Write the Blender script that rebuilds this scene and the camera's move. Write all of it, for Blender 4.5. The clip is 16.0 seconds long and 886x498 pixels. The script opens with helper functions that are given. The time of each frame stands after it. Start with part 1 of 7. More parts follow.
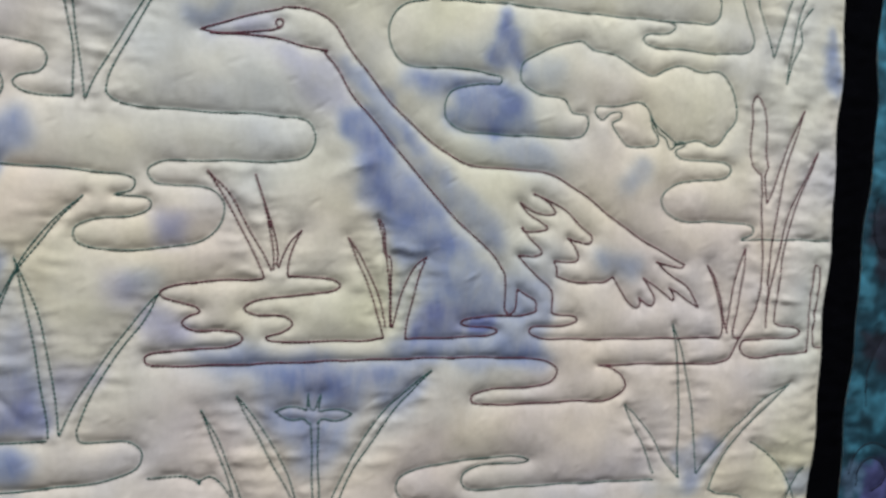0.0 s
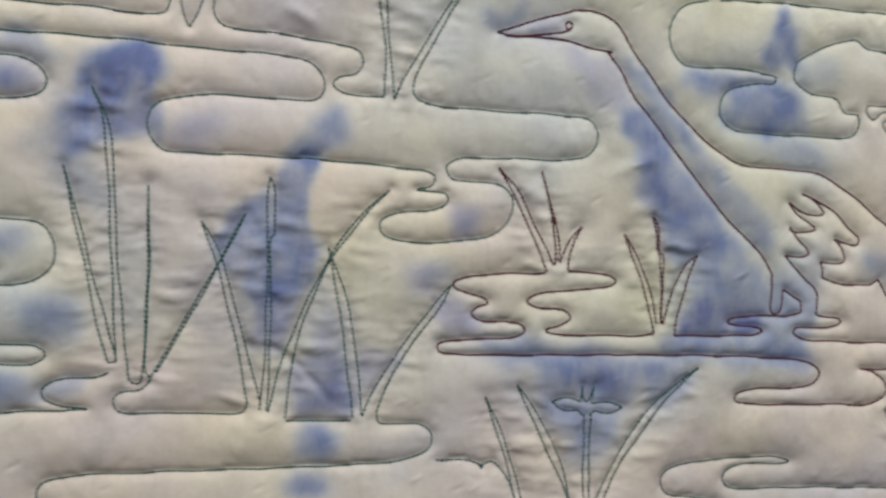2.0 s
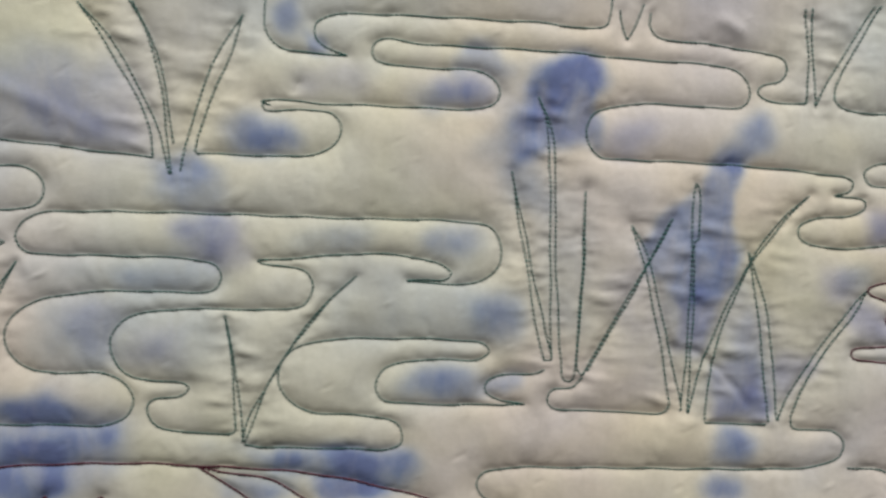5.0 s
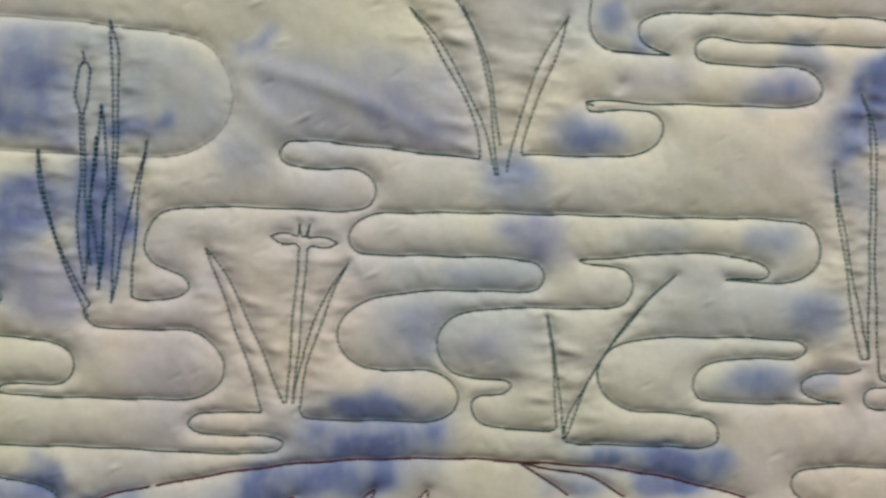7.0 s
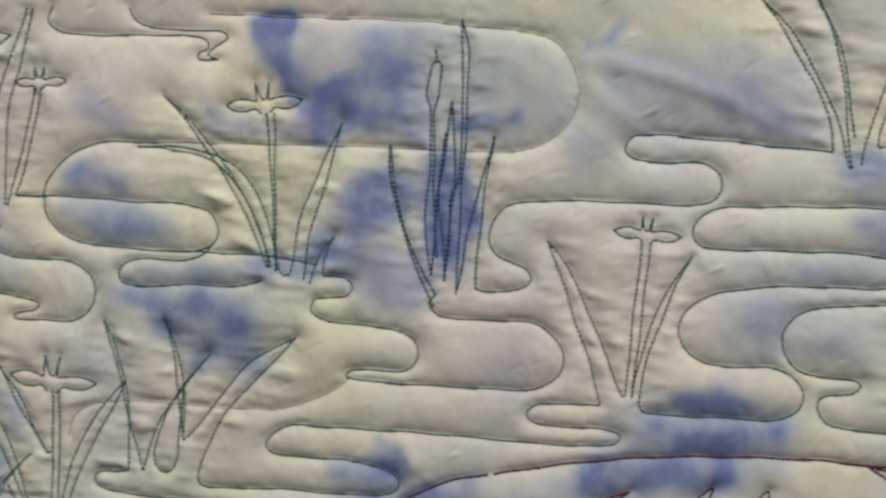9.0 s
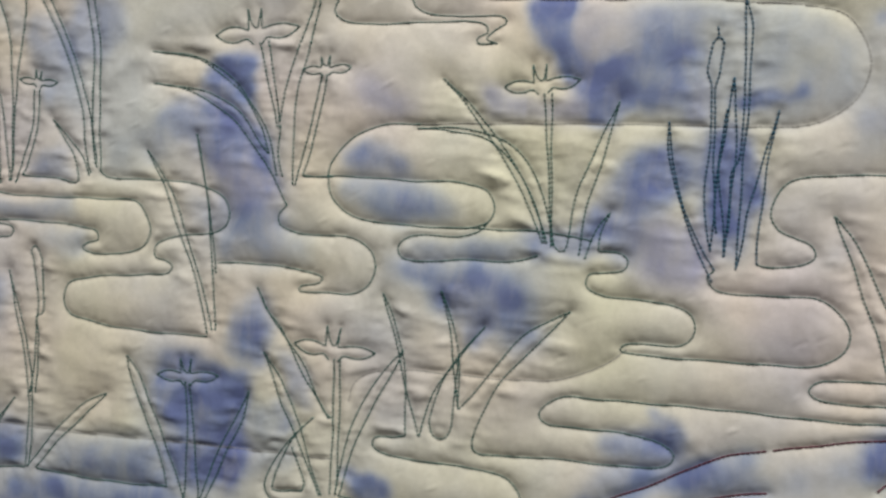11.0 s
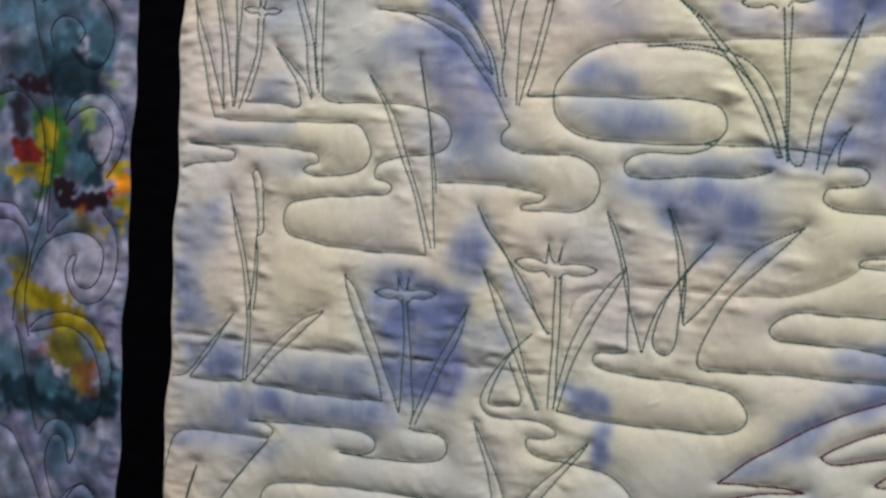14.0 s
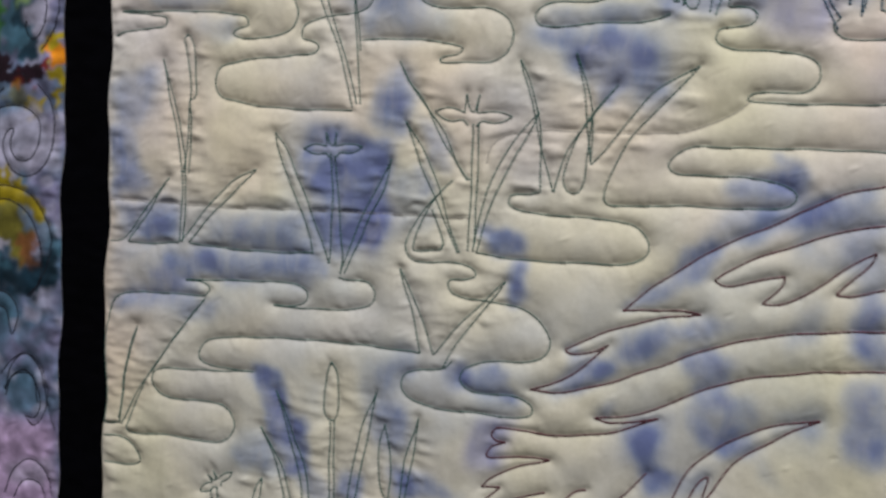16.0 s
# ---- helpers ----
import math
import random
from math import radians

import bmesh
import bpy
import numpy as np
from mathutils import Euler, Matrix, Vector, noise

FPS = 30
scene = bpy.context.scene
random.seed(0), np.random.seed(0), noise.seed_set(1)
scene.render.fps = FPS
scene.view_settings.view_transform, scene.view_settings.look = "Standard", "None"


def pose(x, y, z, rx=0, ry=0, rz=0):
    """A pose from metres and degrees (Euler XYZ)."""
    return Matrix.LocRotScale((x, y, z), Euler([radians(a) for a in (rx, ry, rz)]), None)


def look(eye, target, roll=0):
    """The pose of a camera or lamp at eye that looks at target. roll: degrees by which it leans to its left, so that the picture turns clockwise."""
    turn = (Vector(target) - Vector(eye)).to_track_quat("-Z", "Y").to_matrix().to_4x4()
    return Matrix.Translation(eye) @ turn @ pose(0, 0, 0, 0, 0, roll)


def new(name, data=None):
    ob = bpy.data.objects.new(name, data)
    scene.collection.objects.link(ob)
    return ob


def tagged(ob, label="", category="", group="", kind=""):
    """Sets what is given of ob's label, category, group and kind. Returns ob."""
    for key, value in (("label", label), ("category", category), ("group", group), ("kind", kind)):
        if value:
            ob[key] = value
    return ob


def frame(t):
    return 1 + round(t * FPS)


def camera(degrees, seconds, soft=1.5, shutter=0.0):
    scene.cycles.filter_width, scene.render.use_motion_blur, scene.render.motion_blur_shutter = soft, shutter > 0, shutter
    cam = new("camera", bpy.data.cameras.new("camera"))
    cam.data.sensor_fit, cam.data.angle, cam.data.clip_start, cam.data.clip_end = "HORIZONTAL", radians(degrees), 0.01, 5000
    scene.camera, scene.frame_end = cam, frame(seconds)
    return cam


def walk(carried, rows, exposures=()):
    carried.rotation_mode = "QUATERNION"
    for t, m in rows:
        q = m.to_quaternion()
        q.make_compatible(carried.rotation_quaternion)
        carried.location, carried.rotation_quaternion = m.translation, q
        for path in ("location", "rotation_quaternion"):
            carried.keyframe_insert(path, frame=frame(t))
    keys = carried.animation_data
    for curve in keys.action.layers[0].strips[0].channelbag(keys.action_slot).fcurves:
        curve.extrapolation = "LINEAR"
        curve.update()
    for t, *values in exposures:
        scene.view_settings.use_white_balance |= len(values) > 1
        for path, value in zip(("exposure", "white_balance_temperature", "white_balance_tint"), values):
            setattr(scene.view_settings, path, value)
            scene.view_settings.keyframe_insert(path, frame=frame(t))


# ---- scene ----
cam = camera(55, 16.0, soft=2.7, shutter=0.5)
# seconds, eye, target, lean
ROWS = [
    (0, (0.2400, -0.3793, 1.4500), (0.4127, 0.0891, 1.4215), 3.36),
    (0.5, (0.2229, -0.3728, 1.4448), (0.3891, 0.0973, 1.4082), 3.76),
    (1, (0.2026, -0.3709, 1.4423), (0.3535, 0.1047, 1.4093), 3.79),
    (1.5, (0.1843, -0.3690, 1.4384), (0.3164, 0.1124, 1.4101), 3.76),
    (2, (0.1606, -0.3679, 1.4438), (0.2748, 0.1178, 1.4111), 4.05),
    (2.5, (0.1432, -0.3643, 1.4354), (0.2458, 0.1242, 1.4066), 3.79),
    (3, (0.1242, -0.3621, 1.4312), (0.2141, 0.1291, 1.4058), 3.74),
    (3.5, (0.0988, -0.3616, 1.4280), (0.1691, 0.1328, 1.4037), 4.06),
    (4, (0.0742, -0.3592, 1.4276), (0.1313, 0.1369, 1.4034), 4.51),
    (4.2, (0.0680, -0.3607, 1.4270), (0.1146, 0.1366, 1.4038), 4.39),
    (6.3, (-0.0525, -0.3563, 1.4270), (-0.0056, 0.1406, 1.3977), 3.48),
    (6.5, (-0.0620, -0.3567, 1.4284), (-0.0245, 0.1409, 1.3970), 3.46),
    (7, (-0.0837, -0.3554, 1.4253), (-0.0681, 0.1432, 1.3913), 3.59),
    (7.5, (-0.1125, -0.3550, 1.4203), (-0.1081, 0.1439, 1.3876), 3.78),
    (8, (-0.1346, -0.3546, 1.4176), (-0.1466, 0.1442, 1.3856), 4.03),
    (8.5, (-0.1588, -0.3569, 1.4140), (-0.1914, 0.1409, 1.3791), 4.02),
    (9, (-0.1782, -0.3616, 1.4125), (-0.2294, 0.1347, 1.3805), 3.61),
    (9.5, (-0.1983, -0.3659, 1.4104), (-0.2657, 0.1281, 1.3730), 3.57),
    (10, (-0.2171, -0.3717, 1.4095), (-0.3007, 0.1196, 1.3687), 3.32),
    (10.2, (-0.2230, -0.3746, 1.4055), (-0.3168, 0.1150, 1.3671), 3.31),
    (12.5, (-0.2885, -0.3979, 1.3915), (-0.4249, 0.0821, 1.3584), 3.37),
    (13, (-0.3006, -0.4027, 1.3832), (-0.4508, 0.0732, 1.3524), 3.52),
    (13.5, (-0.3072, -0.4069, 1.3768), (-0.4580, 0.0683, 1.3390), 3.46),
    (14, (-0.3128, -0.4141, 1.3589), (-0.4675, 0.0594, 1.3156), 3.67),
    (14.5, (-0.3109, -0.4167, 1.3402), (-0.4664, 0.0562, 1.2930), 3.50),
    (15, (-0.3061, -0.4188, 1.3265), (-0.4580, 0.0539, 1.2674), 3.58),
    (15.5, (-0.2984, -0.4285, 1.3101), (-0.4401, 0.0472, 1.2501), 3.86),
    (16, (-0.2830, -0.4376, 1.2981), (-0.4130, 0.0419, 1.2411), 3.26),
]
walk(cam, [(t, look(eye, target, lean)) for t, eye, target, lean in ROWS], exposures=[
    (0.0, -0.05, 6300, 7), (0.5, -0.08, 6320, 7), (1.0, -0.17, 6350, 7), (2.0, -0.21, 6450, 7), (4.0, -0.22, 6600, 5.2), (7.0, -0.2, 6750, 5.2),
    (10.0, -0.14, 6700, 6.5), (13.0, 0.02, 6700, 9.2), (16.0, 0.0, 6700, 10),
])

# ---- light ----
world = bpy.data.worlds.new("room_light")
scene.world = world
world.use_nodes = True
world.node_tree.nodes["Background"].inputs[0].default_value = (0.80, 0.88, 1.0, 1)
world.node_tree.nodes["Background"].inputs[1].default_value = 0.25


def ceiling_lamp(name, eye, target, sx, sy, watts, colour):
    data = bpy.data.lights.new(name, "AREA")
    data.shape, data.size, data.size_y, data.energy, data.color = "RECTANGLE", sx, sy, watts, colour
    ob = new(name, data)
    ob.matrix_world = look(eye, target)
    return ob


ceiling_lamp("ceiling_light", (0.1, -0.9, 2.58), (0.1, -0.5, 0.0), 2.8, 0.4, 43, (0.985, 1.0, 1.01))


# ---- materials ----
def material(name):
    m = bpy.data.materials.new(name)
    m.use_nodes = True
    n, l = m.node_tree.nodes, m.node_tree.links
    return m, n, l, n["Principled BSDF"]


def node(n, kind, **values):
    made = n.new(kind)
    for key, value in values.items():
        made.inputs[key.replace("_", " ")].default_value = value
    return made


def ramp(n, stops):
    made = n.new("ShaderNodeValToRGB")
    e = made.color_ramp.elements
    while len(e) < len(stops):
        e.new(0.5)
    for k, (p, c) in zip(e, stops):
        k.position, k.color = p, (*c, 1)
    return made


def mix(n, l, fac, a, b, blend="MIX"):
    made = n.new("ShaderNodeMix")
    made.data_type, made.blend_type = "RGBA", blend
    for socket, value in ((0, fac), (6, a), (7, b)):
        if hasattr(value, "links"):
            l.new(value, made.inputs[socket])
        else:
            made.inputs[socket].default_value = value if socket == 0 else (*value, 1)
    return made.outputs[2]


def maths(n, l, op, a, b):
    made = n.new("ShaderNodeMath")
    made.operation = op
    for k, v in enumerate((a, b)):
        if hasattr(v, "links"):
            l.new(v, made.inputs[k])
        else:
            made.inputs[k].default_value = v
    return made.outputs[0]


def weave(n, l, co, strength, distance):
    """Fine cotton weave and slubs as relief."""
    fine = node(n, "ShaderNodeTexNoise", Scale=1500.0, Detail=2.0)
    soft = node(n, "ShaderNodeTexNoise", Scale=170.0, Detail=3.0)
    l.new(co, fine.inputs[0]), l.new(co, soft.inputs[0])
    total = maths(n, l, "ADD", maths(n, l, "MULTIPLY", fine.outputs[0], 0.35), soft.outputs[0])
    bump = n.new("ShaderNodeBump")
    bump.inputs["Strength"].default_value, bump.inputs["Distance"].default_value = strength, distance
    l.new(total, bump.inputs["Height"])
    return bump.outputs[0]


def dyed_cotton():
    """Cream cotton with watery blue-violet dye, its amount carried by the cloth's dye attribute."""
    m, n, l, shader = material("hand_dyed_cotton")
    co = n.new("ShaderNodeTexCoord").outputs["Object"]
    dye = n.new("ShaderNodeAttribute")
    dye.attribute_name = "dye"
    wash = node(n, "ShaderNodeTexNoise", Scale=13.0, Detail=4.0, Roughness=0.5)
    warm = node(n, "ShaderNodeTexNoise", Scale=9.0, Detail=3.0, Roughness=0.55)
    grain = node(n, "ShaderNodeTexNoise", Scale=420.0, Detail=3.0)
    for k in (wash, warm, grain):
        l.new(co, k.inputs[0])
    cream = ramp(n, [(0.33, (0.61, 0.60, 0.59)), (0.45, (0.685, 0.645, 0.568)), (0.54, (0.714, 0.66, 0.543)), (0.62, (0.705, 0.655, 0.512)), (0.72, (0.68, 0.635, 0.475))])
    l.new(warm.outputs[0], cream.inputs[0])
    blue = ramp(n, [(0.0, (0.48, 0.52, 0.58)), (0.55, (0.315, 0.365, 0.495)), (0.85, (0.215, 0.264, 0.435)), (1.0, (0.135, 0.17, 0.355))])
    l.new(dye.outputs["Fac"], blue.inputs[0])
    tinted = blue.outputs[0]
    for name, tint in (("violet", (1.14, 0.97, 1.0)), ("slate", (1.03, 1.03, 0.94))):
        share = n.new("ShaderNodeAttribute")
        share.attribute_name = name
        tinted = mix(n, l, share.outputs["Fac"], tinted, mix(n, l, 1.0, tinted, tint, "MULTIPLY"))
    # watery grain: streaks that ran down the cloth, and small pools
    run = n.new("ShaderNodeMapping")
    run.inputs["Scale"].default_value = (85.0, 85.0, 30.0)
    l.new(co, run.inputs[0])
    streak = node(n, "ShaderNodeTexNoise", Scale=1.0, Detail=5.0, Roughness=0.62, Distortion=0.6)
    l.new(run.outputs[0], streak.inputs[0])
    pool = maths(n, l, "ADD", maths(n, l, "MULTIPLY", streak.outputs[0], 0.95), maths(n, l, "MULTIPLY", wash.outputs[0], 0.30))
    uneven = maths(n, l, "ADD", pool, 0.38)
    amount = maths(n, l, "MINIMUM", maths(n, l, "MULTIPLY", dye.outputs["Fac"], uneven), 0.97)
    smudge = ramp(n, [(0.36, (0.955, 0.95, 0.94)), (0.50, (1.0, 1.0, 1.0)), (0.64, (1.02, 1.015, 1.01))])
    l.new(streak.outputs[0], smudge.inputs[0])
    blush = node(n, "ShaderNodeTexNoise", Scale=6.0, Detail=2.0)
    place = n.new("ShaderNodeMapping")
    place.inputs["Location"].default_value = (3.3, 1.7, 5.1)
    l.new(co, place.inputs[0]), l.new(place.outputs[0], blush.inputs[0])
    pink = ramp(n, [(0.44, (0.995, 1.003, 0.985)), (0.64, (1.05, 0.965, 0.985))])
    bloom = n.new("ShaderNodeAttribute")
    bloom.attribute_name = "bloom"
    lift = maths(n, l, "MULTIPLY_ADD", bloom.outputs["Fac"], 0.16)
    l.new(blush.outputs[0], lift.node.inputs[2])
    l.new(lift, pink.inputs[0])
    ground = mix(n, l, 1.0, mix(n, l, 1.0, cream.outputs[0], pink.outputs[0], "MULTIPLY"), smudge.outputs[0], "MULTIPLY")
    colour = mix(n, l, amount, ground, tinted)
    faint = ramp(n, [(0.46, (1, 1, 1)), (0.64, (0.86, 0.87, 0.95))])
    l.new(wash.outputs[0], faint.inputs[0])
    colour = mix(n, l, 0.8, colour, faint.outputs[0], "MULTIPLY")
    speck = ramp(n, [(0.3, (0.93, 0.93, 0.92)), (0.7, (1, 1, 1))])
    l.new(grain.outputs[0], speck.inputs[0])
    l.new(mix(n, l, 1.0, colour, speck.outputs[0], "MULTIPLY"), shader.inputs["Base Color"])
    shader.inputs["Roughness"].default_value = 0.85
    shader.inputs["Specular IOR Level"].default_value = 0.25
    shader.inputs["Sheen Weight"].default_value = 0.08
    l.new(weave(n, l, co, 0.25, 0.0006), shader.inputs["Normal"])
    return m


def batik_print():
    """Printed batik: the stains of ink that the cloth carries, mottled where wax cracked and ink ran."""
    m, n, l, shader = material("batik_cotton")
    co = n.new("ShaderNodeTexCoord").outputs["Object"]
    ink = n.new("ShaderNodeAttribute")
    ink.attribute_name = "print"
    colour = ink.outputs["Color"]
    for scale, low, high in ((45.0, 0.75, 1.25), (160.0, 0.93, 1.07)):
        mottle = node(n, "ShaderNodeTexNoise", Scale=scale, Detail=4.0, Roughness=0.6)
        l.new(co, mottle.inputs[0])
        tone = ramp(n, [(0.32, (low, low, low)), (0.68, (high, high, high))])
        l.new(mottle.outputs[0], tone.inputs[0])
        colour = mix(n, l, 1.0, colour, tone.outputs[0], "MULTIPLY")
    l.new(colour, shader.inputs["Base Color"])
    shader.inputs["Roughness"].default_value = 0.8
    shader.inputs["Specular IOR Level"].default_value = 0.25
    l.new(weave(n, l, co, 0.2, 0.0005), shader.inputs["Normal"])
    return m


def plain(name, colour, rough, spread=0.25, scale=60.0, spec=0.25, relief=0.15):
    m, n, l, shader = material(name)
    co = n.new("ShaderNodeTexCoord").outputs["Object"]
    tone = node(n, "ShaderNodeTexNoise", Scale=scale, Detail=4.0)
    l.new(co, tone.inputs[0])
    lo, hi = tuple(c * (1 - spread) for c in colour), tuple(min(1, c * (1 + spread)) for c in colour)
    shade = ramp(n, [(0.3, lo), (0.7, hi)])
    l.new(tone.outputs[0], shade.inputs[0])
    l.new(shade.outputs[0], shader.inputs["Base Color"])
    shader.inputs["Roughness"].default_value = rough
    shader.inputs["Specular IOR Level"].default_value = spec
    l.new(weave(n, l, co, relief, 0.0005), shader.inputs["Normal"])
    return m


COTTON, BATIK = dyed_cotton(), batik_print()
BLACK = plain("black_cotton", (0.0011, 0.0011, 0.002), 0.95, spec=0.03)
BACKING = plain("muslin_backing", (0.55, 0.52, 0.45), 0.9)
PLASTER = plain("painted_plaster", (0.42, 0.41, 0.39), 0.9, 0.06, 8.0)
CARPET = plain("grey_carpet", (0.10, 0.10, 0.11), 0.95, 0.3, 90.0)
CEILING = plain("white_ceiling", (0.75, 0.75, 0.73), 0.9, 0.05, 12.0)
THREADS = {
    "green": plain("dark_green_thread", (0.034, 0.105, 0.092), 0.6, 0.35, 300.0),
    "blue": plain("blue_green_thread", (0.018, 0.078, 0.125), 0.6, 0.35, 300.0),
    "brown": plain("brown_thread", (0.10, 0.021, 0.036), 0.6, 0.35, 300.0),
    # darker than the cream cloth: its grey stands in for shade in the creases
    "pale": plain("crease_shade_thread", (0.30, 0.28, 0.26), 0.7, 0.2, 300.0),
    "dark": plain("indigo_thread", (0.008, 0.008, 0.016), 0.6, 0.35, 300.0),
}

# ---- the quilting design: every row of stitches, in millimetres from the quilt's middle ----
MOTIFS = []


def motif(name, thread, label):
    MOTIFS.append((name, thread, label, []))


def row(name, *runs):
    """A row of stitches through the points of one or more runs; runs meet in sharp corners."""
    MOTIFS[-1][3].append((name, runs))


def flower(left, right):
    """A flower head seen from the side: two petals and two stamens, between its petal tips."""
    (ax, az), (bx, bz) = left, right
    ux, uz = (bx - ax) / 2, (bz - az) / 2
    cx, cz = (ax + bx) / 2, (az + bz) / 2

    def at(*pts):
        return [(cx + p * ux - q * uz, cz + p * uz + q * ux) for p, q in pts]

    row("petal", at((-1, 0), (-0.72, 0.12), (-0.45, 0.12), (-0.2, 0.03)), at((-0.2, 0.03), (-0.2, 0.5)),
        at((-0.2, 0.5), (-0.1, 0.14), (0.0, 0.06), (0.14, 0.5)), at((0.14, 0.5), (0.1, 0.03)),
        at((0.1, 0.03), (0.4, 0.1), (0.7, 0.1), (1, 0)))
    row("petal", at((1, 0), (0.76, -0.15), (0.5, -0.19), (0.24, -0.15), (0.11, -0.3)))
    row("petal", at((-1, 0), (-0.76, -0.15), (-0.5, -0.2), (-0.24, -0.16), (-0.09, -0.3)))


motif("heron_stitching", "brown", "large wading heron outlined in brown thread with raised neck")
row("beak", [(298.8, 179.6), (286.9, 175.1), (275.2, 171), (264.2, 166.1)], [(264.2, 166.1), (270.7, 165.7), (284.8, 167.6), (294.4, 169.3), (298.5, 171)])
row("beak", [(268.8, 165.5), (282.5, 165.9), (297, 166.5), (309.5, 163.8), (319.7, 163.4)])
row("eye", [(298.5, 170.8), (299.8, 173.4), (298.3, 174.9), (296.4, 173.7), (297, 171.6), (298.7, 171.1)])
row("back", [(298.8, 179.6), (309.9, 180.6), (320.3, 176.5), (332.3, 162.7), (347.7, 145.8), (361.0, 134.2), (374.5, 124.6), (388.0, 118.3), (399.2, 116.7), (418.6, 117.1), (436, 115.2), (452.5, 107.4), (471.5, 95.5), (490.9, 84.7), (503.6, 79.2), (516.8, 73.6)], [(516.8, 73.6), (515.2, 71.7), (505.9, 72.7), (498.7, 74.6)])
row("tail", [(498.7, 74.6), (509.9, 66.8), (519.3, 61.6), (524.6, 55), (527.5, 50.4)], [(527.5, 50.4), (519.9, 54.3), (512.3, 59.3), (507.6, 61.3)], [(507.6, 61.3), (510.8, 57.2), (511, 53.9), (505.4, 57.7), (498, 62.6), (491.5, 65.8)], [(491.5, 65.8), (495.7, 60.5), (499.4, 54.6), (498.2, 51.6), (494.3, 52.4), (489.9, 55.6)], [(489.9, 55.6), (490.9, 52.1), (489.1, 49.7), (483.3, 52.9), (478.8, 58.7), (473.5, 65.9)], [(473.5, 65.9), (469.1, 62.9), (462.5, 62.8), (449.5, 62.8), (441.3, 65.1)], [(441.3, 65.1), (441, 69.4), (439.1, 73)])
row("wing", [(439.1, 73), (445.5, 72.4), (452.5, 74), (450.8, 79.7), (445.6, 84.6)], [(445.6, 84.6), (451.1, 83.1), (459.3, 82.9), (460, 85.8), (452.1, 91.2), (443.6, 98.7), (438.6, 101.3), (424.9, 105.8)])
row("wing", [(424.9, 105.8), (430.6, 103.6), (435.5, 100.3), (438.3, 97), (434.3, 96), (426.4, 97), (417.8, 101.3)], [(417.8, 101.3), (423.4, 96), (429.9, 92.4), (434.8, 88.7), (430.2, 87.4), (420.9, 87.6), (419.9, 89.7)], [(419.9, 89.7), (424.2, 84.3), (430.8, 79), (432.5, 76.8), (429.5, 75.3), (418.7, 75.2)], [(418.7, 75.2), (423.7, 70.3), (430.2, 65.4), (437.5, 59.9), (439.4, 56.6), (439.2, 50.8), (439.1, 47.1)])
row("neck", [(319.7, 163.4), (318.0, 163.1), (324.4, 155.5), (332.0, 145.2), (346.9, 129.8), (362.6, 113.9), (376.5, 99.8), (394.5, 83.9), (407.0, 74.1), (412.7, 65.8)])
row("leg", [(412.7, 65.8), (413.3, 56.1), (413.9, 48.3), (416.8, 46.1), (419.4, 48.3), (419.6, 58.5)], [(419.6, 58.5), (424.7, 55.7), (429.9, 53), (430.9, 47.3)])
motif("pond_stitching", "brown", "brown-stitched ripples of pond water around the heron")
row("ripple", [(430.9, 47.3), (422.3, 45.6), (404.2, 44.8), (392.4, 43.1), (391, 41.4), (395.6, 39.8), (407.5, 39.3), (410.6, 37.9), (406.3, 35.7), (387.1, 34.6), (363.2, 33.8)])
row("ripple", [(439.1, 47.1), (444.3, 46), (452.4, 45.2), (454.2, 43.2), (449.5, 40.9), (429, 39.4), (427.6, 37.1), (432.5, 34.5), (448.4, 33.7), (498.7, 33.9), (542.6, 34.5)])
row("ripple", [(352.6, 34.6), (342.3, 33), (321.2, 32.8), (300.8, 32.8), (298.2, 34.6), (305.6, 37.2), (309.7, 40.5), (306.5, 43.6), (292.7, 45), (288.2, 47.7), (291.3, 50.2), (309.9, 53.6), (327.8, 55.9), (330.8, 58.6), (327.5, 61.1), (314.6, 61.8), (306.4, 62.4)])
row("ripple", [(296.2, 61.1), (289.6, 60.2), (275.1, 59.4), (258.8, 57.1), (252.5, 53.8), (253.3, 52.1), (261.4, 49.8), (268, 47.9), (269.8, 45.7), (265.2, 43.7), (262.2, 40.8), (265.4, 38.1), (278.5, 37.6), (287, 35.9), (288.3, 33.4), (283.6, 30.9), (264.6, 29), (250.7, 27.8), (247.6, 26.1), (248.2, 23), (257.8, 22.1), (286.4, 22.5), (332.1, 23.8)])
row("ripple", [(332.1, 23.8), (387.7, 24.7), (427, 24), (439.7, 22.2), (444.8, 17.8), (442, 12.1), (428, 9.5), (406.6, 8.5), (399.3, 5.9), (399.5, 2.5), (410.1, 1.1), (450.8, 1.7), (477.3, 2.5), (485.3, 8.3), (483.1, 14.3), (475.9, 18.8), (467.5, 19.8)], [(467.5, 19.8), (499.8, 20.6), (548.7, 22), (552.7, 27.3), (555.4, 34.5)])
motif("reed_clump", "brown", "clump of brown-stitched reed leaves growing from the pond")
row("leaf", [(363.2, 33.8), (363.3, 40.5), (366, 52.6), (369.4, 66.1), (371.8, 72.9)], [(371.8, 72.9), (366.4, 68.7), (361.5, 57.9), (358, 45.8), (356.2, 39.1)])
row("cattail", [(356.2, 39.1), (354.7, 60.4), (353.7, 72.3), (351.5, 73.5), (349.9, 81.4), (346.8, 89.6)], [(346.8, 89.6), (349.4, 86.6), (351.6, 76.2), (353.9, 60.4), (355.6, 39.1)])
row("leaf", [(353.4, 39.1), (351, 48.4), (346.2, 60.2), (340.2, 71.8), (333.1, 80.7)], [(333.1, 80.7), (337.6, 71.8), (343.5, 60.2), (348.3, 47), (352.6, 34.6)])
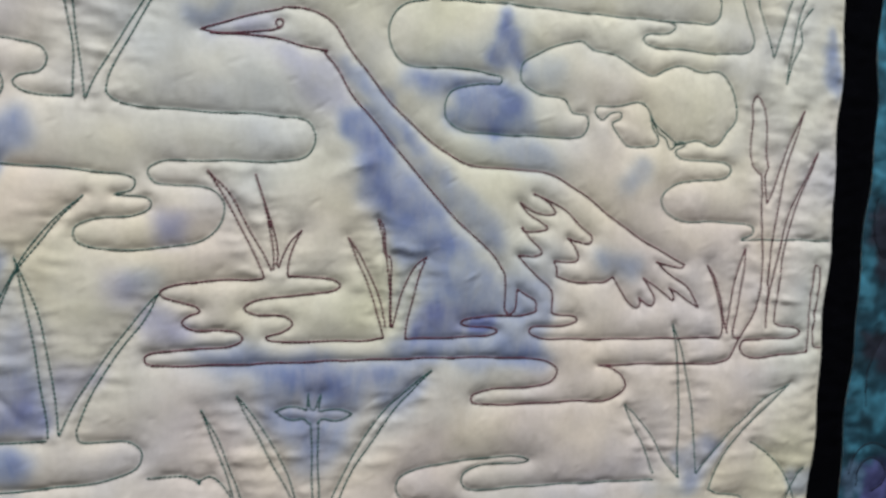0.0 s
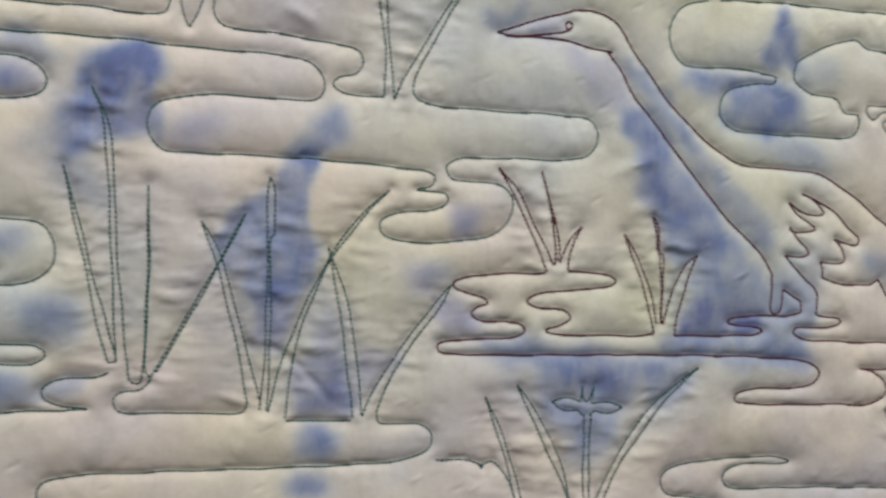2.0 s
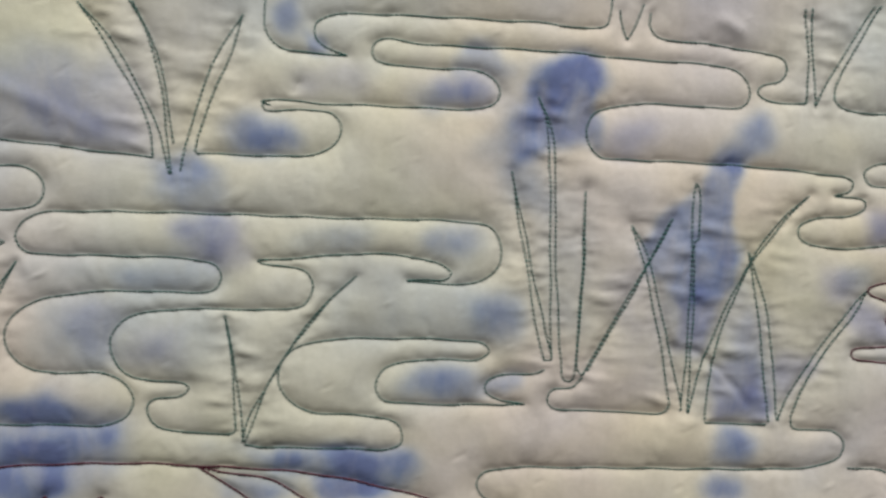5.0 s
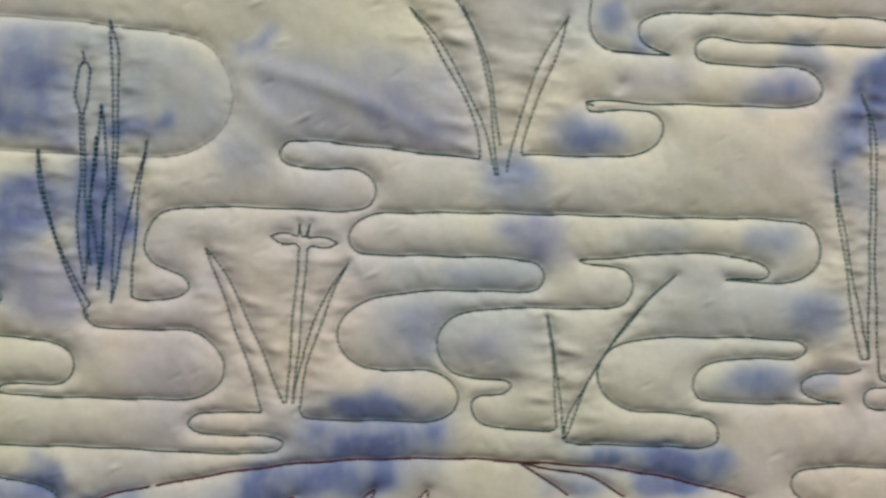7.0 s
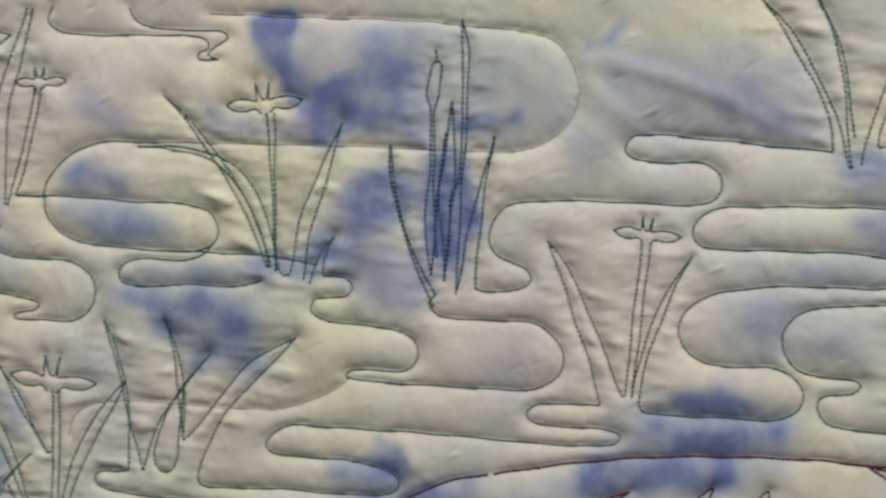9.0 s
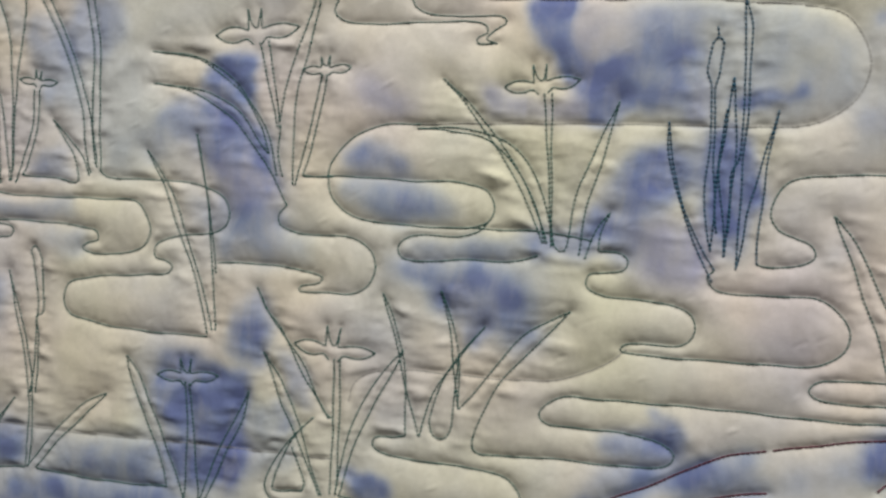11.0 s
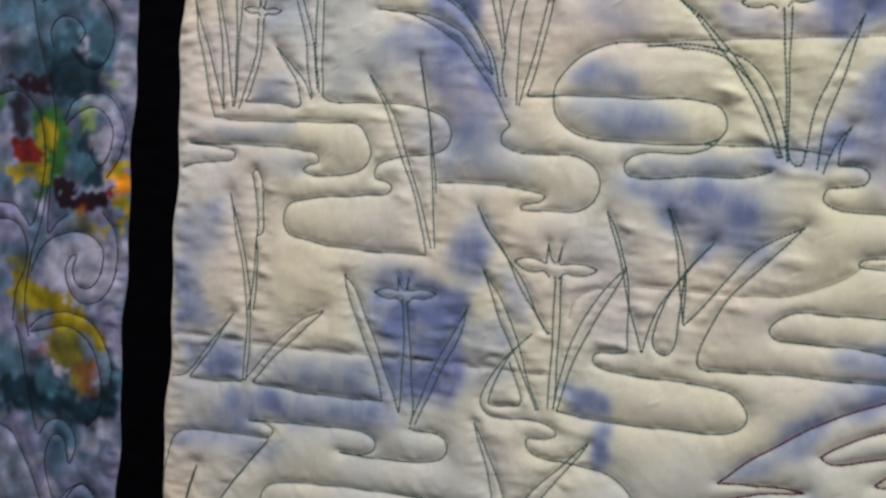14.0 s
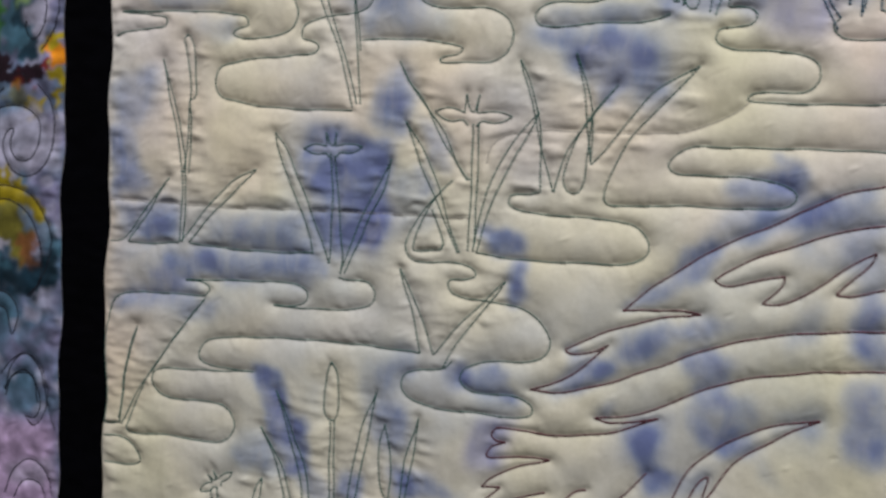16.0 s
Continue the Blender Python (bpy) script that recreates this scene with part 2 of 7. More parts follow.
motif("reed_clump", "brown", "clump of brown-stitched reed leaves above the ripples")
row("leaf", [(296.2, 61.1), (292.9, 69.1), (286.2, 81.3), (277.1, 96.8), (270.1, 107.3)], [(270.1, 107.3), (278.2, 99.3), (286, 87.5), (293.9, 74.1), (299.3, 64.2)])
row("leaf", [(300, 64.3), (299.6, 74.3), (297, 86.7), (290.4, 107)], [(290.4, 107), (294, 97.8), (298.3, 85.5), (301.9, 71.9), (301.7, 66.8)])
row("leaf", [(302.5, 65.6), (304, 70.7), (306.7, 77.1), (312, 82.9)], [(312, 82.9), (308.8, 75.9), (307.1, 69.5), (306.4, 62.4)])
row("knot", [(297.3, 86.5), (298.8, 85.3), (297.6, 83.8), (296.6, 85.2), (298.5, 86.3), (297.9, 83.5), (296.8, 85.7)])
motif("reed_clump", "brown", "brown-stitched reed leaves beside tall cattails")
row("leaf", [(542.6, 34.5), (544.2, 41.3), (539.9, 55.2), (536, 65.9), (531.2, 74)], [(531.2, 74), (535.8, 68), (541.8, 55.2), (546.5, 36.7)])
row("leaf", [(546.5, 36.7), (547.8, 50.7), (550.1, 66.2), (555.3, 83.4)], [(555.3, 83.4), (555.7, 71), (553.8, 55.4), (551.6, 34.5), (555.4, 34.2)])
motif("cattail_clump", "brown", "tall brown-stitched cattail with long leaves by the sash")
row("head", [(562.3, 124), (556.2, 128.2), (553.7, 138.7), (553.8, 152.4), (553, 161.4), (555.5, 166.2), (560.6, 160.6), (563, 151.7), (564.5, 136.4), (566.4, 128.9), (564.3, 123.5)])
row("stem", [(561.9, 123.9), (565.4, 96.2), (567.9, 71.3), (567.7, 61.9), (563.4, 46.1), (555.4, 34.2)])
row("leaf", [(564.3, 123.5), (567.3, 108.2)], [(567.3, 108.2), (571.7, 118.3), (576.1, 132.6), (580.7, 145.4), (588.9, 161.1)], [(588.9, 161.1), (582.9, 142.5), (577.2, 121.8), (575.2, 102.9), (572.4, 80.9), (572.6, 58.8), (572.6, 39.9)])
row("leaf", [(572.6, 39.9), (573.8, 58.9), (577.7, 77.9), (581.5, 98.5), (589.4, 117.8), (601.2, 139.2)], [(601.2, 139.2), (593.1, 121.2), (585.3, 100.3), (581.3, 81.2), (579.7, 59), (578.5, 43.1)])
row("ripple", [(578.5, 43.1), (583.5, 40.9), (593.5, 39.9), (597.8, 37.4), (592.1, 34.5), (568.5, 33.5), (557.9, 32), (557.7, 26.6), (563.7, 23.4), (585.1, 24.5), (603, 26.3)])
row("leaf", [(603, 26.3), (603.7, 46.4), (604.1, 65.8), (603.9, 76.1)], [(603.9, 76.1), (607.4, 74), (608.4, 56.2), (607.6, 29.6), (613, 28.6)])
motif("tree_stitching", "green", "rounded tree canopy outlined in dark green thread")
row("crown", [(414.1, 163.4), (415.2, 168.4), (425.4, 175), (440.5, 181.4), (446.7, 182.7), (453.4, 178.8), (466.5, 178), (480.3, 171.8), (488.9, 169.9), (497.1, 174.2), (505.5, 176.6), (518, 175), (530.5, 175.7), (537.7, 169), (542.4, 159), (542.7, 151.4), (537.1, 144.9), (532.2, 138.5), (528, 136.7), (519.5, 139), (511.5, 137.5), (505.6, 135.6)])
row("crown", [(414.1, 163.4), (415, 159.4), (423.8, 154.9), (439.5, 152.8), (443.7, 147.1), (452.1, 146.4), (453.1, 140.9), (450.3, 135.8), (434.6, 134.3), (404.2, 133.2), (386.6, 133.4), (377.7, 138.5), (376.4, 145), (379.7, 151.9), (393.8, 156), (404, 157.5), (404.7, 160.3), (396.4, 161.6), (379, 162.4), (356.8, 161.2), (349.6, 168.1), (347.2, 176.8), (350, 184.8), (355.1, 189.3), (366, 192)])
row("trunk", [(456.4, 148.2), (457.2, 151.1), (463.7, 151.7), (470.1, 152.9), (481.6, 155.6), (488, 152.5), (491.1, 144.1), (495, 137.7), (493.6, 134.7), (486.9, 133.3), (476.7, 133.4), (471.3, 138.1), (466.9, 143.5), (471.6, 146.7), (471.4, 149.6), (465.5, 149), (460.9, 144.9), (456.4, 148.2)])
row("vine", [(488, 152.5), (492.6, 145.7), (500, 140.4), (505.6, 135.6), (502.4, 133.3), (499.4, 138.9), (494.7, 141.5), (490.8, 147)])
motif("cloud_stitching", "green", "curling cloud band stitched in dark green thread")
row("band", [(618, 89.9), (586.4, 89.3), (563.2, 88.4), (551.8, 88.2), (559, 91.3), (559.5, 94.4), (554.8, 96.4), (532.4, 96.9), (510.8, 96.8), (501.6, 101.7), (499.3, 108.1), (505.8, 114.3), (519.6, 118.2), (539.3, 120.9), (542.2, 125.7), (538.6, 128.5), (525.8, 128.8), (516.9, 128.7), (507.9, 129.9), (505.9, 132.7), (511.6, 136.1), (509, 137.6), (503.9, 136)])
motif("cloud_stitching", "green", "curling cloud band stitched in dark green thread")
row("band", [(371.5, 192.8), (391.3, 194.6), (411.8, 195.5), (436.3, 196), (468.2, 197.1), (495, 198.5), (512.3, 199.5), (522.8, 200.8), (527.1, 204.9), (527, 213.7)])
row("band", [(495, 198.5), (500.3, 196.3), (497.2, 193), (483.8, 190.2), (481.7, 187.1), (485.9, 184.8), (503, 185), (531.4, 185.9), (547.7, 189), (550.6, 193.5), (546.2, 204.3), (541.4, 215.6)])
motif("reed_clump", "green", "thin reed leaves in grey-green thread by the sash")
row("leaf", [(550.5, 216.9), (557.6, 202.8), (564.8, 187)], [(564.8, 187), (569, 202.7), (573, 219.9)])
row("leaf", [(582.6, 221.2), (578.4, 205.3), (576.1, 189.8), (574.6, 174.2)], [(574.6, 174.2), (577.6, 186.9), (583.1, 198.2), (581.1, 205.7), (587, 217.2)])
motif("reed_clump", "green", "clump of broad reed leaves in green thread beside a low cloud")
row("leaf", [(505.9, -39), (500.2, -25.5), (492.2, -13), (485.7, -1.1)], [(485.7, -1.1), (493.4, -7), (503.1, -18), (513.2, -32.3), (522, -42.1)])
row("leaf", [(522, -42.1), (520.4, -15.6), (518.5, 9.1), (514.9, 30.5), (512.1, 42.1)], [(512.1, 42.1), (518.7, 27.5), (524.7, 9), (530.2, -16), (533.2, -40.5)])
row("leaf", [(533.2, -40.5), (544, -29.1), (561.4, -12.4), (579.5, 1.5), (594, 8.2)], [(594, 8.2), (580, -3.4), (562, -18.8), (548.4, -35.7), (542.2, -49.6)])
row("leaf", [(542.2, -49.6), (548, -52.2), (557.7, -53.5), (565.6, -55.9), (570.9, -62.8)])
row("leaf", [(568.3, -23.9), (582.9, -32.6), (596.3, -46.4), (606.2, -63.6)])
row("leaf", [(607.9, -40.5), (599, -53.2), (594.8, -62.8)])
motif("cloud_stitching", "green", "low cloud hook stitched in dark green thread")
row("band", [(506.8, -42.4), (476.9, -41.6), (443.5, -41.2), (411.7, -41.4), (399.3, -40.8), (396, -36.9), (397.2, -32.7), (404.5, -29.3), (426.3, -28.8), (432.6, -27.8), (422.9, -25.4), (395.2, -26.4), (374.6, -29), (364.7, -32.7), (363.1, -38.2), (366.9, -43.9), (381.7, -45.6), (393.8, -48.2), (395, -52), (391.3, -54.6), (379.5, -55.6)])
motif("reed_clump", "green", "pair of reed leaves stitched above a cloud band")
row("leaf", [(216.3, 133.3), (215.9, 150.7), (213.3, 164.8), (211.7, 174.1)])
row("leaf", [(214.3, 174.5), (217.3, 155.6), (220.7, 131.8)], [(220.7, 131.8), (225.5, 144.4), (234.4, 161.1), (243.3, 177.9)])
row("leaf", [(246.3, 178.3), (237, 160.2), (229.4, 142.4), (228.6, 136.2)])
motif("cloud_stitching", "green", "long winding cloud bands stitched in dark green thread")
row("band", [(228.6, 136.2), (232.6, 132.9), (259.6, 131.7), (299.5, 132.7), (312, 131.3), (315.9, 125.2), (314, 117.8), (309.4, 114.3), (274.3, 111.3), (250.9, 109.2), (246, 105.6), (248.9, 100.8), (256.8, 99.7), (272.6, 98.8), (277.9, 92.8), (276.5, 83.7), (269, 76.9), (253.6, 73), (225.5, 71.9), (219, 75.2), (218.6, 80.2), (224.7, 83.5), (242.2, 86.6), (247.9, 90), (246.9, 93.2), (232.7, 94.7), (240.2, 97), (241.2, 101), (235.9, 103.1)])
row("band", [(235.9, 103.1), (210.9, 104.2), (174.7, 104.3), (140.2, 103.4), (126.8, 103.5), (121.0, 110.0), (120.1, 115.6), (122.7, 121.6), (130.2, 125.2), (150.3, 128.1), (187.4, 129.9), (190.3, 133.8), (189.2, 139.6), (182.9, 145.3), (168.0, 146.6), (137.8, 146.1), (126.4, 146.2)])
row("band", [(216.3, 133.3), (206.5, 132.9), (196.8, 134.4), (194.2, 137.0), (196.4, 139.6), (203.5, 142.2), (206.1, 147.3), (204.1, 151.8), (195.6, 153.3), (171.9, 155.2), (157.4, 155.5), (147.0, 156.6), (143.6, 160.7), (143.6, 166.2)])
row("band", [(126.4, 146.2), (112.5, 146.6), (87.6, 146.1), (63.0, 145.2), (46.0, 144.8), (35.0, 145.6), (30.2, 145.0), (27.5, 142.9), (26.9, 140.6), (28.1, 137.1), (32.1, 135.6), (39.4, 134.9), (51.5, 135.1), (66.2, 135.7), (73.6, 134.9), (78.8, 132.4), (81.6, 128.1), (80.5, 123.2), (76.0, 120.5), (67.5, 119.2), (52.8, 118.5), (28.6, 117.7), (4.6, 116.7), (-4.9, 117.0), (-12.0, 117.0), (-17.1, 115.9), (-13.3, 114.5)])
row("band", [(130.2, 166.3), (132.1, 159.3), (134.6, 154.0)], [(134.6, 154.0), (137.1, 159.7), (140.3, 169.5)])
motif("reed_clump", "green", "tall dense clump of reed leaves in green thread")
row("leaf", [(88.8, 94.8), (93.4, 74.7), (99.7, 49.8), (105, 26.7), (108.8, 14.6)], [(108.8, 14.6), (112, 15.1), (108.2, 29.1), (101.9, 49.9), (95.6, 72.6), (88.8, 94.8)])
row("leaf", [(112, 15.1), (109.7, 43.2), (107.5, 71), (105.2, 98.4), (102.3, 116.3), (98.3, 127.2)], [(98.3, 127.2), (104.6, 114.2), (108, 94), (109.6, 71.1), (112.6, 43.4), (116.4, 15.2), (117.9, 6.9), (121.3, 6.3), (122.7, 10.6)])
row("leaf", [(122.7, 10.6), (122.9, 34.4), (122.6, 60.2), (121.3, 89.2)], [(121.3, 89.2), (123, 67.3), (123.6, 39.1), (123.9, 11.8), (126.3, 9)])
row("leaf", [(126.3, 9), (132.9, 22.8), (145.3, 47.1), (153.6, 64.2), (160.9, 79.5)], [(160.9, 79.5), (153.7, 62.8), (145.4, 45.2), (134, 22.3), (127.8, 10.7)])
row("cloud", [(126.3, 8.3), (122.5, 3.4), (113.7, 2.1), (111.6, -1.5), (114, -5.8), (134.2, -6), (164.3, -5.2), (166, -2)])
row("leaf", [(166, -2), (162, 16.3), (154.8, 42.7), (147.9, 63.9), (143, 75.5)], [(143, 75.5), (151.5, 61.7), (159.8, 35.7), (166.8, 14), (171.2, -1.9)])
row("cattail", [(171.2, -4.5), (172.0, 13.2), (171.8, 32.8), (171.1, 54.6), (170.5, 71.4), (169.2, 88.2), (170.0, 96.1)], [(170.0, 96.1), (172.2, 91.7), (173.2, 71.1)], [(173.2, 71.1), (171.8, 70.8), (172.8, 54.7), (173.7, 32.8), (174.2, 13.3), (174.1, -4.4)])
row("leaf", [(174.3, -5.6), (180.7, 21.7), (187.9, 41.6), (198.6, 65.5), (209.8, 82.1), (221.5, 93.9)], [(221.5, 93.9), (207.7, 77), (196.6, 59.2), (188.2, 36.7), (183.5, 14.3), (182.4, -8)])
row("cloud", [(182.4, -8.8), (190.9, -9.2), (210.6, -8.3)])
row("leaf", [(211.1, -7.8), (210, 2.3), (206.2, 22.4), (202.5, 42.2), (196, 67.8)], [(196, 67.8), (203.1, 52.1), (209.5, 30), (213.4, 7.4), (215.5, -6.5)])
row("leaf", [(215.5, -6.5), (219.8, 5), (228.9, 20.5), (240.5, 38.6), (252.4, 53.6)], [(252.4, 53.6), (245.6, 40.1), (233.9, 23.1), (227.1, 10.2), (221.8, -5.1)])
motif("cloud_stitching", "green", "long low cloud bar stitched in dark green thread")
row("band", [(222.2, -5.4), (223.3, -9.2), (231.8, -10), (242.9, -10.7), (248.1, -15.1), (246.6, -21.6), (236, -26.4), (223, -28), (176.8, -30.1), (126.8, -31.6), (92.7, -33.6), (85.7, -36.4), (83.9, -41.4), (87.7, -46.6), (98.8, -49.6)])
motif("flower_clump", "green", "flower with reed leaves stitched in green thread")
row("leaf", [(250.3, -26.2), (266.3, -27), (271.8, -28.9), (277.1, -27.1), (283.6, -33.2), (290.2, -47.3)])
row("leaf", [(271.5, 3.2), (280, -12.5), (287.8, -31.1), (292.9, -47.3)])
row("leaf", [(271.5, 3.2), (278.9, -15.1), (285.7, -32.5), (290.2, -47.3)])
row("leaf", [(286.5, 8.7), (296.3, -9.7), (307, -28.5), (317.8, -49)], [(317.8, -49), (310.3, -27.2), (298.8, -7), (286.5, 8.7)])
flower((303.7, 1), (339.5, -1.2))
row("stem", [(320.2, -4.1), (321.8, -23.1), (323.5, -49.1)])
row("stem", [(323.6, -4.1), (324.7, -23.1), (326.4, -49.2)])
row("leaf", [(377.6, 18.7), (362.6, 3.2), (346.9, -19), (338.1, -34.2), (332.2, -49.3)])
row("leaf", [(377.6, 18.7), (356.8, 1.7), (341.2, -20.4), (328.7, -49.2)])
row("knot", [(270.7, -27.9), (271.8, -29.4), (273.2, -30), (272.3, -28.4), (271.4, -30), (272.7, -30.5)])
motif("reed_clump", "green", "spread of reed leaves stitched in green thread over cloud")
row("leaf", [(-59.4, 89.8), (-61.2, 100.7), (-70.3, 118.7), (-83, 137.4), (-92.4, 150)], [(-92.4, 150), (-78.2, 135.4), (-66.8, 117.8), (-57.6, 99.7), (-52.4, 83.1)])
row("leaf", [(-74.7, 156.3), (-63.2, 136.5), (-57.9, 118.4), (-54.2, 97.6), (-51.9, 83.2)])
row("leaf", [(-71, 152), (-61.2, 134.4), (-55.7, 116.2), (-51.7, 95.4)])
row("leaf", [(-48, 84.4), (-46.8, 95.7), (-42, 114.8), (-36.1, 133.8), (-26.5, 150.3)], [(-26.5, 150.3), (-32.2, 129.5), (-38.3, 112.7), (-42.2, 98.4), (-42.5, 92.5)])
motif("cloud_stitching", "green", "winding cloud bands stitched in dark green thread")
row("band", [(-58.9, 89.8), (-71.1, 90), (-103.8, 91.6), (-131.3, 92.6), (-139.3, 91.7), (-142.4, 86.2), (-140, 82.9), (-126.3, 81.4), (-110.2, 81.9), (-103.1, 78.2), (-101.7, 72.4), (-104.9, 66.8), (-111.7, 64.8), (-148.4, 63.8), (-182.2, 61.4), (-191, 57.9), (-195.3, 50.7), (-196.2, 43.7), (-192.6, 38.1), (-185.8, 35.7), (-179, 33), (-177, 28.4), (-181, 24.7), (-197.8, 22.7), (-200.7, 23.7)])
row("band", [(-42.5, 92.5), (-21.7, 93.3), (4.6, 95.4), (13.9, 100.8), (15.8, 108), (11.8, 113.2), (1, 113.7), (-15.7, 112.6), (-17.1, 115.3)])
row("band", [(-17.7, 160.7), (-18.0, 152.1), (-17.3, 145.3), (-14.0, 140.5), (-8.6, 137.6), (-1.5, 137.2), (10.4, 137.4), (16.6, 137.4)], [(16.6, 137.4), (9.1, 139.2), (4.1, 142.3), (2.7, 145.7), (3.2, 149.6), (7.0, 152.3), (14.0, 154.2), (35.5, 155.7), (62.1, 156.9), (86.6, 157.6), (99.0, 158.1), (111.6, 157.4), (120.3, 157.6), (124.7, 159.2), (126.0, 162.4), (127.0, 171.7)])
motif("cloud_stitching", "green", "thick winding cloud bars stitched in dark green thread")
row("band", [(47.4, 45.4), (62.3, 45), (79.6, 47.4), (86.6, 54.4), (86.6, 62.9), (81.5, 70), (70.2, 71.8), (16.1, 69.8), (-32, 68.2), (-79.2, 66), (-102.4, 63.7), (-110.3, 59), (-112.3, 53), (-108.6, 47.8), (-97, 47.3), (-66.5, 48.5), (-40.4, 48.7), (-31.9, 46.7), (-29.2, 42.1), (-31.3, 37.2), (-39.6, 35.1), (-65.7, 34.2), (-86.8, 31.9), (-103, 27.5), (-112, 21.1), (-114.5, 12.7), (-111.3, 4.5), (-104.1, -0), (-94.6, -1.5)])
row("band", [(-94.6, -1.5), (-75.7, -0.7), (-66, -4.3), (-62.1, -10.2), (-64.1, -17.6), (-71.1, -21.6), (-98.3, -23.1), (-126.4, -23.3), (-128.8, -20.3)])
row("band", [(47.4, 45.4), (54.7, 46.5), (64.6, 47.1), (66.4, 49.6), (61.7, 53), (46.6, 55.8), (26.9, 55.5), (2.7, 52.2), (-15.3, 50)], [(-15.3, 50), (-14, 48.9), (-1.9, 48.4), (5.5, 46.3), (8.4, 40.4), (5.2, 33), (-3.1, 30.2), (-29.6, 28.8), (-55.8, 26.3), (-67.5, 22.1), (-72.3, 14.7), (-71.4, 6.3), (-66.3, -0.2), (-54.2, -2.6), (-42.1, -3.3), (-40.1, -4.9), (-43.1, -8.2), (-53.7, -10.4), (-56.4, -13.6), (-53.2, -20.8), (-41, -23.5), (-21.6, -23.2), (-19.7, -21.9)])
motif("reed_clump", "green", "spread pair of reed leaves stitched in green thread")
row("leaf", [(-19.7, -21.9), (-21.4, -6), (-23.5, 8.5), (-26.8, 26.5)], [(-26.8, 26.5), (-23.8, 13.4), (-19.9, -3.5), (-16.5, -26.7)])
row("leaf", [(-16.5, -26.7), (-14.7, -15.6), (-8.2, -3), (-1.7, 9.5), (7, 24.6), (26.3, 46.7)], [(26.3, 46.7), (13.8, 32.2), (0.5, 13.3), (-8.2, -3), (-14.3, -23), (-15.8, -26.7)])
motif("cloud_stitching", "green", "rounded cloud bars stitched in dark green thread")
row("band", [(-15.7, -27.5), (-9, -28.4), (23, -27.7), (45.3, -26.8), (50.1, -24.1), (49.2, -17.9), (44.4, -14.4), (29.4, -13), (12, -12.7), (1.9, -8.7), (-3, -1.6), (-2.8, 7), (1.7, 13.3), (14.8, 18.1), (39.3, 20.3), (69.2, 21.4), (81.8, 20.3), (85.1, 17.2), (81.1, 13.8), (64.9, 12.6), (47.5, 10.5), (39.9, 6.5), (37.1, 0.2), (40, -5.4), (46.3, -6.8), (71.4, -6.5), (101.7, -4.8)])
row("band", [(101.7, -4.8), (91.4, -3.7), (84.8, -0.2), (84.5, 3.5), (89.3, 6.7), (105.6, 9), (109.3, 10.9)])
motif("flower_clump", "green", "small flower between reed leaves stitched in green thread")
row("leaf", [(-144.3, -22.1), (-150.3, -4.5), (-157.9, 14.1), (-165.4, 32.6), (-171.1, 45.8)], [(-171.1, 45.8), (-162.1, 35.1), (-151, 14.5), (-141, -6.4), (-135.4, -18.2)])
flower((-144.5, 52.4), (-116.4, 51.1))
row("stem", [(-132.2, 48.4), (-133.7, 12.9), (-134.3, -18.1)])
row("stem", [(-129, 48.1), (-130.2, 13.1), (-131.7, -18)])
row("leaf", [(-131.7, -18), (-130.5, -8.4), (-126.7, 10.9), (-119.4, 30.2), (-111.4, 43.7)], [(-111.4, 43.7), (-118.2, 27.9), (-123.2, 11.1), (-127.6, -5.8), (-128.8, -20.3)])
motif("cloud_stitching", "green", "low cloud hooks stitched in dark green thread")
row("band", [(-144.3, -22.1), (-158.8, -23.2), (-171.4, -24.4), (-175.1, -28.9), (-172.2, -32.1), (-160.7, -32.8), (-139.9, -32.8), (-135.2, -34.5), (-137.4, -38), (-148.9, -40.3), (-178.8, -41)])
row("band", [(-172.7, -41.3), (-197, -41), (-221.6, -41.3), (-258.8, -42.4), (-278.8, -43.4), (-287.3, -49.2), (-288.4, -53.1), (-284.4, -56.5), (-270.5, -56.5), (-250.5, -56.6), (-235.4, -58.7), (-228.1, -63.8), (-229.8, -68.2), (-244.6, -71.2), (-282.3, -72.2), (-316.7, -73.9), (-319.4, -71.1)])
motif("wing_stitching", "brown", "great spread wing of a bird in brown thread")
row("arc", [(-187.5, -56.2), (-167, -51.1), (-144.1, -46.2), (-120.9, -42.4), (-97.5, -39.9), (-73.8, -38.3), (-49.8, -37.4), (-35.3, -37.6)])
row("arc", [(-35.3, -37.6), (-13.3, -37.8), (11.3, -38.8), (36.4, -42.2), (64.6, -48)])
row("feather", [(-35.3, -37.6), (-25.4, -39.7), (-13.2, -40.7), (-0.7, -43.5), (12.1, -50.6)])
row("feather", [(-35.3, -37.6), (-25.2, -43.1), (-12.5, -51.4)])
row("feather", [(-103.7, -64.4), (-100.7, -57.9), (-95.2, -53), (-96.7, -58), (-97.8, -63.8)])
row("feather", [(-77.9, -61.9), (-76.1, -56.1), (-72.4, -52.3), (-72.5, -57.2), (-72.6, -61.4)])
row("feather", [(-145.5, -68.8), (-139.1, -62.6), (-128.5, -57.6)], [(-128.5, -57.6), (-134.4, -63.3), (-137.4, -68.6)])
motif("reed_clump", "blue", "dense clump of cattails and leaves in blue-green thread")
row("leaf", [(-241.0, 82.5), (-238.9, 70.2), (-236.6, 60.7), (-232.5, 46.4), (-225.5, 32.3), (-217.4, 19.5)])
row("leaf", [(-241.0, 82.5), (-240.6, 72.5), (-236.6, 56.3), (-230.4, 39.3), (-223.8, 25.2), (-218.2, 13.9)])
